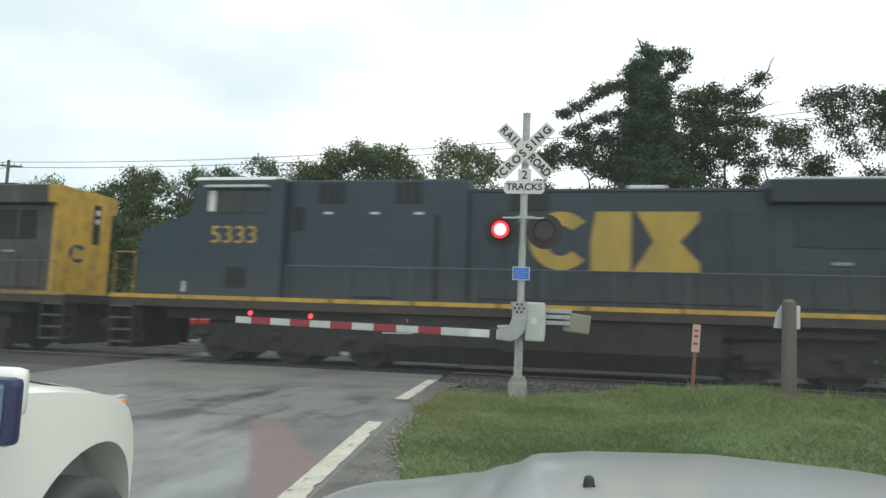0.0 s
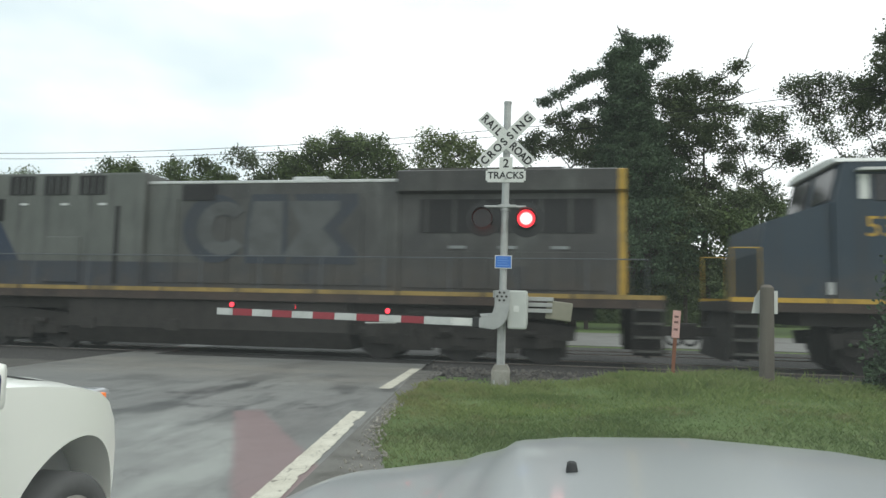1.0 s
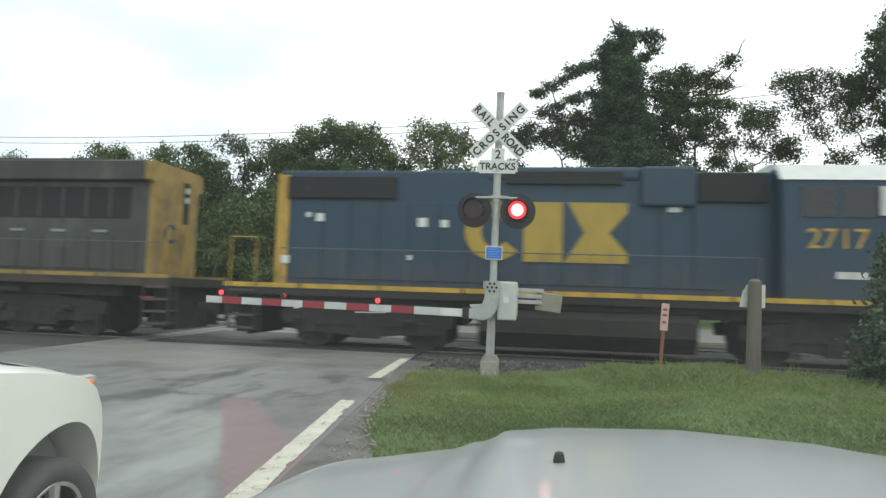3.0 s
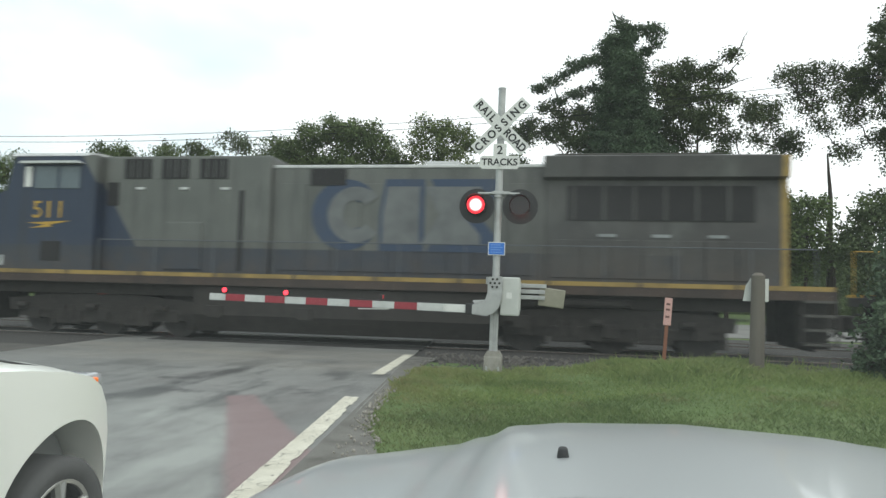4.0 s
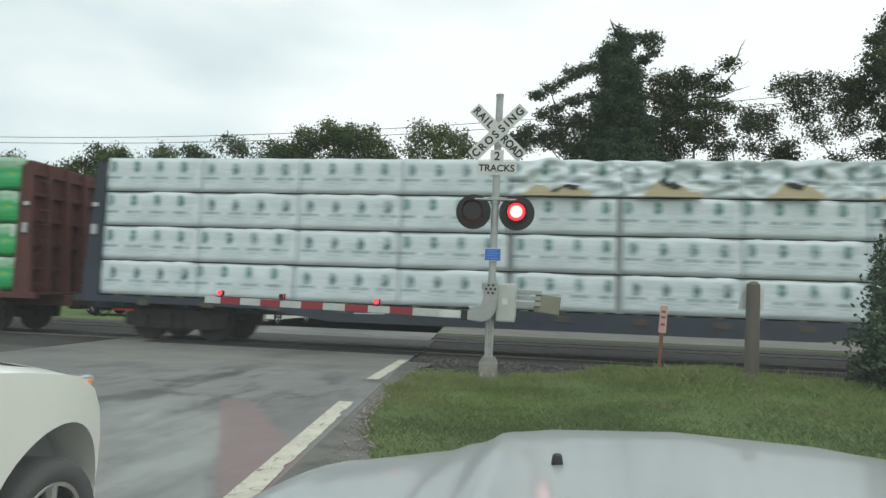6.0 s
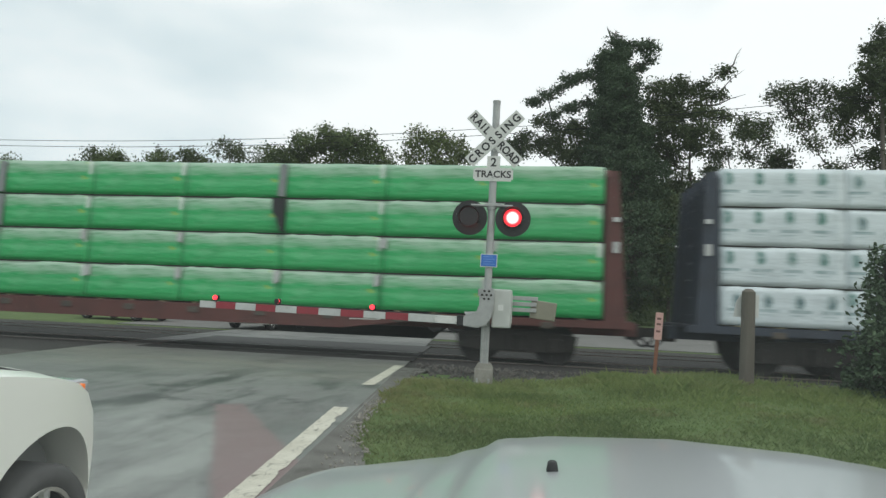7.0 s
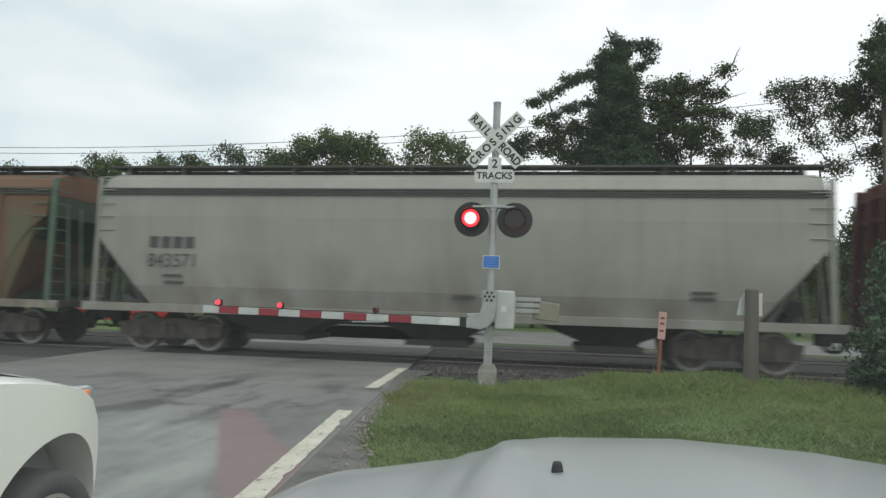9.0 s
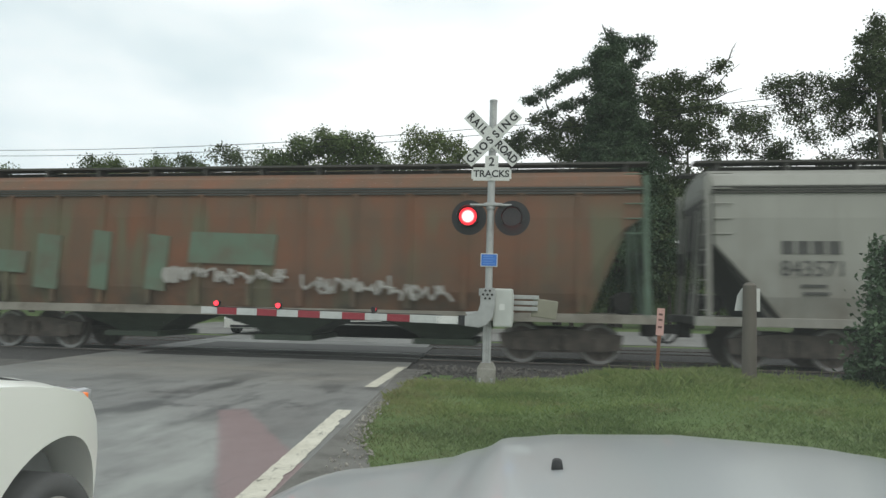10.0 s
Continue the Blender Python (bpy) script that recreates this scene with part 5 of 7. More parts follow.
def build_signal():
    e = thing("crossing_signal", "grey steel railroad crossing signal mast with lowered striped gate", "crossing signal", at=pose(-0.93, 11.47, -0.02, 0, 0.75, 0))
    bm = B()
    rod(bm, (0, 0, 0.34), (0, 0, 4.90), 0.064, 16)
    part("mast", bm, M["galv"], e)
    bm = B()
    rod(bm, (0, 0, 4.90), (0, 0, 4.93), 0.07, 16)
    part("mast_cap", bm, M["galv"], e)
    bm = B()
    box(bm, -0.15, 0.15, -0.15, 0.15, 0.0, 0.28, 0.02)
    prism(bm, [(-0.15, 0.28), (0.15, 0.28), (0.10, 0.37), (-0.10, 0.37)], "y", -0.13, 0.13)
    base = part("base", bm, M["basegrey"], e)
    for x in (-0.1, 0.1):
        bm = B()
        rod(bm, (x, -0.16, 0.05), (x, -0.16, 0.12), 0.02, 6)
        part("bolt", bm, M["galv"], base)
    bm = B()
    rod(bm, (-0.045, -0.05, 0.36), (-0.045, -0.05, 1.0), 0.028, 8)
    rod(bm, (0.045, -0.05, 0.36), (0.045, -0.05, 1.0), 0.028, 8)
    part("conduit", bm, M["galv"], e)
    # crossbuck
    for turn, word, off in ((-45, "RAIL ROAD", -0.072), (45, "CROSSING", -0.085)):
        m = Matrix.Translation((0, off, 4.24)) @ Euler((0, radians(-turn), 0)).to_matrix().to_4x4()
        bm = B()
        box(bm, -0.61, 0.61, -0.004, 0.004, -0.112, 0.112, 0.0, m)
        bl = part("crossbuck_blade", bm, M["white"], e, "white blade lettered in black")
        if turn < 0:
            for x, ch in zip((-0.53, -0.40, -0.30, -0.20, 0.17, 0.29, 0.41, 0.53), "RAILROAD"):
                lettering("letter", ch, 0.19, M["black"], bl, m @ Matrix.Translation((x, -0.006, -0.005)) @ upright, 0.001, 0.9, 0.006)
        else:
            for x, ch in zip((-0.52, -0.37, -0.21, -0.06, 0.09, 0.205, 0.335, 0.51), "CROSSING"):
                lettering("letter", ch, 0.19, M["black"], bl, m @ Matrix.Translation((x, -0.006, -0.005)) @ upright, 0.001, 0.95, 0.006)
    bm = B()
    box(bm, -0.115, 0.115, -0.076, -0.068, 3.70, 3.93)
    two = part("track_count_plate", bm, M["white"], e)
    lettering("lettering", "2", 0.21, M["black"], two, Matrix.Translation((0, -0.078, 3.815)) @ upright, 0.001, 1.0, 0.004)
    bm = B()
    box(bm, -0.345, 0.345, -0.084, -0.076, 3.49, 3.72)
    es = [ed for ed in bm.edges if abs(ed.verts[0].co.y - ed.verts[1].co.y) > 0.004]
    bmesh.ops.bevel(bm, geom=es, offset=0.03, segments=4, affect="EDGES")
    tr = part("tracks_plate", bm, M["white"], e)
    lettering("lettering", "TRACKS", 0.165, M["black"], tr, Matrix.Translation((0, -0.086, 3.605)) @ upright, 0.001, 1.02, 0.004)
    for z in (4.02, 3.56):
        bm = B()
        rod(bm, (0, -0.12, z), (0, -0.06, z), 0.022, 8)
        part("bolt", bm, M["galv"], e)
    # lamp bracket
    bm = B()
    rod(bm, (-0.36, -0.02, 3.07), (0.36, -0.02, 3.07), 0.024, 8)
    box(bm, -0.12, 0.2, -0.09, 0.06, 3.05, 3.10, 0.008)
    rod(bm, (0, 0, 3.00), (0, 0, 3.12), 0.085, 14)
    part("lamp_bracket", bm, M["galv"], e)
    for k, x in enumerate((-0.375, 0.375)):
        bm = B()
        bmesh.ops.create_cone(bm, cap_ends=True, segments=40, radius1=0.305, radius2=0.305, depth=0.012, matrix=Matrix.Translation((x, 0.0, 2.85)) @ Euler((radians(90), 0, 0)).to_matrix().to_4x4())
        head = part("signal_head", bm, M["black"], e, "round black backing plate")
        bm = B()
        rod(bm, (x, 0.0, 2.85), (x, 0.22, 2.85), 0.17, 20, 0.13)
        part("lamp_housing", bm, M["black"], head)
        bm = B()
        n = 26
        ring = []
        for i in range(n + 1):
            a = radians(-35 + 250 * i / n)
            c, s = math.cos(a), math.sin(a)
            ln = 0.20 + 0.10 * max(0, s)
            ring.append([bm.verts.new((x + r * c, y, 2.85 + r * s)) for r, y in ((0.172, -0.005), (0.182, -0.005 - ln), (0.176, -0.005 - ln), (0.166, -0.005))])
        for a, b in zip(ring, ring[1:]):
            for q in range(4):
                bm.faces.new((a[q], a[(q + 1) % 4], b[(q + 1) % 4], b[q]))
        part("visor", bm, M["black"], head)
        lamp_insert(head, (x, -0.17, 2.85), 0.160, k)
    # blue notice
    bm = B()
    box(bm, -0.145, 0.145, -0.082, -0.074, 2.0, 2.225)
    bs = part("notice_rim", bm, M["white"], e)
    bm = B()
    box(bm, -0.132, 0.132, -0.086, -0.083, 2.013, 2.212)
    nb = part("notice", bm, M["blue_sign"], bs, "blue emergency notice")
    bm = B()
    for i in range(4):
        box(bm, -0.10, 0.10 - 0.03 * (i % 2), -0.088, -0.0865, 2.045 + i * 0.042, 2.056 + i * 0.042)
    part("notice_line", bm, worn("pale blue print", (0.16, 0.32, 0.70)), nb)
    # gate mechanism
    bm = B()
    box(bm, 0.10, 0.42, -0.16, 0.16, 0.98, 1.63, 0.03)
    mech = part("gate_mechanism", bm, M["greybox"], e, "grey gate motor box")
    bm = B()
    box(bm, 0.20, 0.29, -0.168, -0.160, 1.27, 1.37)
    part("label_plate", bm, M["white"], mech)
    bm = B()
    box(bm, 0.40, 0.43, -0.12, 0.12, 1.05, 1.56, 0.01)
    for z in (1.15, 1.45):
        rod(bm, (0.43, -0.14, z - 0.05), (0.43, -0.14, z + 0.05), 0.012, 6)
    part("box_door", bm, M["greybox"], mech)
    # curved arm casting on the near side of the mast
    bm = B()
    out = [(-0.12, 1.62), (0.12, 1.64), (0.14, 1.55), (0.135, 1.30), (0.09, 1.12), (0.0, 1.01), (-0.12, 0.96), (-0.38, 0.985), (-0.38, 1.15), (-0.24, 1.17), (-0.15, 1.24), (-0.115, 1.36)]
    prism(bm, out, "y", -0.245, -0.165)
    bmesh.ops.bevel(bm, geom=bm.edges[:], offset=0.012, segments=2, affect="EDGES")
    cast = part("arm_casting", bm, M["galv"], e, "pale cast arm elbow")
    for i in range(7):
        a = i * 6.283 / 6
        x, z = (0.005 + 0.075 * math.cos(a), 1.52 + 0.075 * math.sin(a)) if i < 6 else (0.005, 1.52)
        bm = B()
        rod(bm, (x, -0.262, z), (x, -0.24, z), 0.020, 8)
        part("bolt", bm, M["under"], cast)
    bm = B()
    rod(bm, (-0.36, -0.2, 1.20), (-0.12, -0.2, 1.22), 0.018, 6)
    box(bm, -0.34, -0.22, -0.23, -0.17, 1.16, 1.20, 0.01)
    rod(bm, (-0.13, -0.2, 1.5), (-0.13, -0.2, 1.62), 0.02, 6)
    part("linkage", bm, M["galv"], cast)
    # counterweight behind
    bm = B()
    for z, x1 in ((1.50, 0.86), (1.40, 0.84), (1.30, 0.84)):
        box(bm, 0.42, x1, 0.16, 0.22, z - 0.035, z + 0.035, 0.008)
    part("counterweight_arm", bm, M["galv"], e)
    bm = B()
    box(bm, 0.0, 0.44, 0.20, 0.26, -0.19, 0.13, 0.02, Matrix.Translation((0.74, 0, 1.36)) @ Euler((0, radians(6), 0)).to_matrix().to_4x4())
    part("counterweight", bm, worn("tan weathered steel", (0.26, 0.25, 0.19), rough=0.6), e, "tan counterweight plate")
    # striped arm
    tip, hub = Vector((-5.14, -0.2, 1.093)), Vector((-0.46, -0.2, 1.07))
    run = (tip - hub)
    ang = math.atan2(-run.z, run.x)
    turn = Matrix.Translation(hub) @ Euler((0, ang, 0)).to_matrix().to_4x4()
    L = run.length
    cuts = [0.0, 0.40, 0.86, 1.26, 1.65, 2.06, 2.46, 2.86, 3.25, 3.62, 4.00, 4.37, L]
    mats = ["white", "armwhite", "red", "armwhite", "red", "armwhite", "red", "armwhite", "red", "armwhite", "red", "armwhite"]
    arm = new("gate_arm")
    arm.parent = e
    for (a, b), mk in zip(zip(cuts, cuts[1:]), mats):
        bm = B()
        h = 0.066 if a < 0.5 else 0.060
        box(bm, a, b - 0.002, -0.02 - (0.006 if a < 0.3 else 0), 0.02, -h, h, 0.006, turn)
        part("arm_segment", bm, M[mk], arm, mk.replace("arm", "") + " reflective segment")
    bm = B()
    box(bm, -0.10, 0.02, -0.04, 0.04, -0.09, 0.09, 0.01, turn)
    part("arm_clamp", bm, M["black"], arm)
    for d in (0.03, 0.37):
        for z in (-0.04, 0.04):
            bm = B()
            rod(bm, turn @ Vector((d, -0.034, z)), turn @ Vector((d, -0.02, z)), 0.011, 6)
            part("bolt", bm, M["galv"], arm)
    bm = B()
    pts = [turn @ Vector((0.3 + i * 0.22, 0.0, -0.072 - 0.006 * math.sin(i))) for i in range(20)]
    for a, b in zip(pts, pts[1:]):
        rod(bm, a, b, 0.008, 5)
    part("lamp_cable", bm, M["rubber"], arm)
    bm = B()
    a, b = turn @ Vector((1.35, 0, 0.07)), turn @ Vector((1.9, 0, 0.09))
    rod(bm, a, b, 0.01, 5)
    part("cable_guard", bm, M["white"], arm)
    for d, ph in ((L - 0.29, 2), (L - 1.45, 0), (L - 3.18, 1)):
        c = turn @ Vector((d, 0, -0.105))
        bm = B()
        rod(bm, c + Vector((0, 0.0, -0.045)), c + Vector((0, 0, -0.01)), 0.035, 10)
        box(bm, c.x - 0.055, c.x + 0.055, c.y + 0.02, c.y + 0.05, c.z - 0.02, c.z + 0.07, 0.01)
        hd = part("arm_lamp", bm, M["unlit"], arm, "small red arm lamp")
        lamp_insert(hd, c + Vector((0, -0.02, 0.025)), 0.044, ph)


def build_posts():
    e = thing("wooden_post", "round weathered grey wooden post in the grass", "post", at=pose(3.17, 11.0, 0.17, 0, 1.2, 0))
    bm = B()
    rod(bm, (0, 0, -0.1), (0, 0, 1.54), 0.112, 18, 0.098)
    bmesh.ops.create_cone(bm, cap_ends=True, segments=18, radius1=0.098, radius2=0.05, depth=0.045, matrix=Matrix.Translation((0, 0, 1.562)))
    part("post", bm, M["wood"], e)
    bm = B()
    prism(bm, [(-0.19, 1.14), (0.19, 1.14), (0.19, 1.50), (-0.08, 1.50), (-0.15, 1.38)], "y", 0.115, 0.122)
    part("sign_plate", bm, M["white"], e, "white sign plate fixed behind the post")
    e = thing("marker_stake", "brown stake with faded red marker board", "marker", at=pose(1.87, 11.55, 0.06, 0, 4.0, 0))
    bm = B()
    box(bm, -0.028, 0.028, -0.02, 0.02, 0, 1.10, 0.006)
    part("stake", bm, M["stake"], e)
    bm = B()
    box(bm, -0.062, 0.062, -0.032, -0.022, 0.82, 1.27, 0.006)
    bd = part("marker_board", bm, M["pink"], e)
    for z in (1.15, 1.06, 0.94):
        bm = B()
        box(bm, -0.035, 0.03, -0.036, -0.033, z, z + 0.035)
        part("writing_bar", bm, worn("dark faded print", (0.16, 0.08, 0.07)), bd)


# ---- cars ----
def car_body(outline, half, plan, crown, m, n=12):
    """A body lofted across its width: the side outline, drawn in by plan(y) and lowered at the sides by crown."""
    bm = B()
    us = [-1, -0.97, -0.9, -0.75, -0.5, 0, 0.5, 0.75, 0.9, 0.97, 1]
    slices = []
    for u in us:
        row = []
        for y, z in outline:
            k = max(0.0, (z - 0.55))
            drop = crown * k * (abs(u) ** 5)
            row.append(bm.verts.new(m @ Vector((u * half * plan(y, z), y, z - drop))))
        slices.append(row)
    q = len(outline)
    for a, b in zip(slices, slices[1:]):
        for k in range(q):
            bm.faces.new((a[k], a[(k + 1) % q], b[(k + 1) % q], b[k]))
    bm.faces.new(slices[0])
    bm.faces.new(slices[-1][::-1])
    bmesh.ops.recalc_face_normals(bm, faces=bm.faces[:])
    return bm


def arch(cy, cz, r, n=26):
    """Points over a wheel from front to back."""
    return [(cy + r * math.cos(radians(a)), cz + r * math.sin(radians(a))) for a in [-20 + 220 * i / n for i in range(n + 1)]]


def car_wheel(parent, at, r, s, tyre="rubber"):
    bm = B()
    prof = [(r * 0.66, -0.10), (r * 0.92, -0.115), (r, -0.08), (r, 0.08), (r * 0.92, 0.115), (r * 0.66, 0.10)]
    n = 32
    rows = [[bm.verts.new((w, p * math.cos(i * 6.2832 / n), p * math.sin(i * 6.2832 / n))) for p, w in prof] for i in range(n)]
    for i in range(n):
        a, b = rows[i], rows[(i + 1) % n]
        for k in range(len(prof)):
            bm.faces.new((a[k], b[k], b[(k + 1) % len(prof)], a[(k + 1) % len(prof)]))
    bmesh.ops.recalc_face_normals(bm, faces=bm.faces[:])
    ty = part("tyre", bm, M[tyre], parent, smooth=True)
    ty.location = at
    bm = B()
    for k in range(5):
        a = k * 6.2832 / 5 + 0.3
        for d in (-0.10, 0.10):
            p = Vector((s * 0.095, 0.05 * math.cos(a), 0.05 * math.sin(a)))
            q = Vector((s * 0.085, r * 0.64 * math.cos(a + d), r * 0.64 * math.sin(a + d)))
            rod(bm, p, q, 0.022, 6)
    rod(bm, (s * 0.07, 0, 0), (s * 0.105, 0, 0), 0.065, 14)
    for i in range(n):
        a, b = i * 6.2832 / n, (i + 1) * 6.2832 / n
        rod(bm, (s * 0.09, r * 0.655 * math.cos(a), r * 0.655 * math.sin(a)), (s * 0.09, r * 0.655 * math.cos(b), r * 0.655 * math.sin(b)), 0.014, 5)
    part("rim", bm, M["alloy"], ty, "five-spoke alloy rim")
    bm = B()
    rod(bm, (s * 0.0, 0, 0), (s * 0.03, 0, 0), r * 0.62, 24)
    part("brake_disc", bm, M["under"], ty)


M["alloy"] = worn("silver alloy", (0.55, 0.55, 0.53), rough=0.3, metal=0.8)


def car_paint(name, col, rough=0.25, metal=0.0):
    w = Mat(name, rough, metal)
    w.color(w.blend(w.math("MULTIPLY", w.step(w.noise(3, 4), 0.4, 0.75), 0.12), col, tuple(c * 0.7 for c in col)))
    w.p.inputs["Coat Weight"].default_value = 0.6
    w.p.inputs["Coat Roughness"].default_value = 0.08
    return w.m


M["carwhite"] = car_paint("pearl white car paint", (0.94, 0.95, 0.88), 0.4)
M["carsilver"] = car_paint("silver car paint", (0.56, 0.585, 0.59), 0.34, 0.35)
M["lampglass"] = worn("clear lamp cover", (0.35, 0.36, 0.37), rough=0.1, amount=0.2)


def build_suv():
    """White sport-utility car standing in the next lane, its front ahead."""
    m = pose(0, 0, 0)
    e = thing("suv", "white sport-utility car with alloy wheels waiting in the next lane", "car", at=pose(-2.93, 0.17, -0.02, 0, 0, 1.0))
    r = 0.365
    fy, ry = 2.48, -0.35
    side = [(2.87, 0.26), (2.94, 0.45), (2.95, 0.62), (2.90, 0.78), (2.79, 0.90), (2.67, 0.965), (2.45, 1.02), (2.2, 1.06), (1.95, 1.085), (1.72, 1.10)]
    side += [(1.5, 1.11), (0.9, 1.10), (-0.2, 1.10), (-1.3, 1.10), (-1.52, 1.05), (-1.60, 0.8), (-1.62, 0.5), (-1.55, 0.28)]
    side += [(ry - r - 0.02, 0.24)] + arch(ry, 0.34, r + 0.03)[::-1] + [(ry + r + 0.02, 0.24), (fy - r - 0.095, 0.24)] + arch(fy, 0.345, r + 0.07)[::-1]

    def plan(y, z):
        k = max(0, y - 2.1) / 0.8
        return 1 - 0.16 * k ** 2.2 - 0.03 * max(0, z - 0.9)
    bm = car_body(side, 0.95, plan, 0.10, m)
    bmesh.ops.triangulate(bm, faces=[f for f in bm.faces if len(f.verts) > 4])
    body = part("body", bm, M["carwhite"], e)
    body.data.polygons.foreach_set("use_smooth", [True] * len(body.data.polygons))
    mod = body.modifiers.new("edges", "EDGE_SPLIT")
    mod.split_angle = radians(38)
    # cabin
    bm = car_body([(1.62, 1.06), (0.85, 1.60), (0.5, 1.66), (-0.6, 1.66), (-1.2, 1.58), (-1.45, 1.06)], 0.86, lambda y, z: 1 - 0.22 * max(0, z - 1.06), 0.05, m)
    cabin = part("cabin", bm, M["glassdark"], e, "dark glazed cabin")
    bm = car_body([(0.9, 1.60), (0.5, 1.67), (-0.6, 1.67), (-1.25, 1.58), (-1.2, 1.56), (0.9, 1.57)], 0.80, lambda y, z: 0.93, 0.05, m)
    part("roof", bm, M["carwhite"], cabin)
    for s in (-1, 1):
        bm = B()
        for (ya, za), (yb, zb) in (((1.62, 1.08), (0.85, 1.60)), ((0.45, 1.10), (0.40, 1.62)), ((-0.55, 1.10), (-0.6, 1.62))):
            rod(bm, (s * 0.85, ya, za), (s * 0.755, yb, zb), 0.035, 8)
        part("pillar", bm, M["carwhite"], cabin)
        # door joints, handle
        bm = B()
        for y in (1.62, 0.42, -0.52):
            rod(bm, (s * 0.948, y, 0.42), (s * 0.935, y + 0.02, 1.07), 0.006, 5)
        part("door_joint", bm, M["black"], body)
        # mirror
        bm = B()
        box(bm, s * 1.02 - 0.085, s * 1.02 + 0.085, 1.79, 1.86, 0.97, 1.14, 0.03)
        mi = part("mirror", bm, M["carwhite"], e, smooth=True)
        bm = B()
        box(bm, s * 1.02 - 0.116, s * 1.02 + 0.116, 1.735, 1.80, 0.885, 1.112, 0.025)
        part("mirror_rim", bm, M["mirrorrim"], mi)
        bm = B()
        box(bm, s * 1.02 - 0.098, s * 1.02 + 0.094, 1.727, 1.737, 0.915, 1.092, 0.003)
        part("mirror_glass", bm, M["mirrorblue"], mi)
        bm = B()
        box(bm, s * 0.93 - 0.08, s * 0.93 + 0.08, 1.78, 1.86, 0.92, 0.99, 0.02)
        part("mirror_foot", bm, M["black"], mi)
        # lamps
        bm = B()
        box(bm, s * 0.70 - 0.13, s * 0.70 + 0.13, 2.70, 2.82, 0.83, 0.93, 0.03)
        hl = part("headlight", bm, M["lampglass"], e)
        bm = B()
        box(bm, s * 0.838 - 0.014, s * 0.838 + 0.014, 2.71, 2.75, 0.882, 0.915, 0.008)
        part("turn_lamp", bm, M["amber"], hl, "amber corner lamp")
        for y in (fy, ry):
            bm = B()
            rod(bm, (s * 0.45, y, 0.36), (s * 0.62, y, 0.36), r + 0.03, 20)
            part("wheel_housing", bm, M["liner"], body, "grey wheel arch liner")
            car_wheel(e, (s * 0.79, y, 0.300), 0.300, s, "hazed_tyre")
    bm = B()
    box(bm, -0.5, 0.5, 2.86, 2.93, 0.55, 0.80, 0.03)
    part("grille", bm, M["black"], e)
    bm = B()
    pts = [(0.80, 1.75, 1.085), (0.82, 2.15, 1.052), (0.79, 2.6, 0.958)]
    for s in (-1, 1):
        for a, b in zip(pts, pts[1:]):
            rod(bm, (s * a[0], a[1], a[2]), (s * b[0], b[1], b[2]), 0.005, 5)
    part("bonnet_joint", bm, M["black"], body)


# tyre and liner colours are greyed to carry haze reflected in the windscreen
M["hazed_tyre"] = worn("haze-greyed tyre rubber", (0.10, 0.10, 0.10), (0.06, 0.06, 0.06), rough=0.9, scale=4)
M["liner"] = worn("haze-greyed arch liner", (0.26, 0.265, 0.265), (0.16, 0.16, 0.16), rough=0.9, scale=3)
M["mirrorrim"] = worn("dark blue mirror rim", (0.015, 0.02, 0.09), rough=0.3, amount=0.1)
M["mirrorblue"] = worn("blue tinted mirror glass", (0.16, 0.22, 0.34), rough=0.05, metal=0.9, amount=0.05, bump=0)
M["amber"] = glow("amber lamp", (0.8, 0.18, 0.02), 0.3)


def bonnet_z(x, y):
    d = abs(x - 0.37)
    knots = [(0, 0.99), (0.3, 0.977), (0.46, 0.962), (0.54, 0.925), (0.65, 0.893), (0.9, 0.85), (1.07, 0.815), (1.27, 0.745)]
    p = knots[-1][1]
    for (a, za), (b, zb) in zip(knots, knots[1:]):
        if a <= d <= b:
            t = (d - a) / (b - a)
            p = za + (zb - za) * (t * t * (3 - 2 * t) if b - a < 0.2 else t)
            break
    k = y - 1.1
    return p + 0.0855 - 0.05 * k - 0.0556 * max(0, k) ** 3


def film_glass():
    """Clear glass with a thin film, added as haze: it scatters a little daylight over the darks."""
    w = Mat("hazed windscreen glass")
    clear = w.n("BsdfTransparent")
    film = w.n("BsdfTranslucent", Color=(0.80, 0.84, 0.82, 1))
    mixer = w.n("MixShader")
    f = w.n("MapRange", From_Min=0.3, From_Max=0.75, To_Min=0.016, To_Max=0.042)
    w.link(w.noise(3.0, 4, (1, 1, 0.6)), f.inputs[0])
    w.link(f.outputs[0], mixer.inputs[0])
    w.link(clear.outputs[0], mixer.inputs[1])
    w.link(film.outputs[0], mixer.inputs[2])
    w.link(mixer.outputs[0], w.t.nodes["Material Output"].inputs["Surface"])
    return w.m


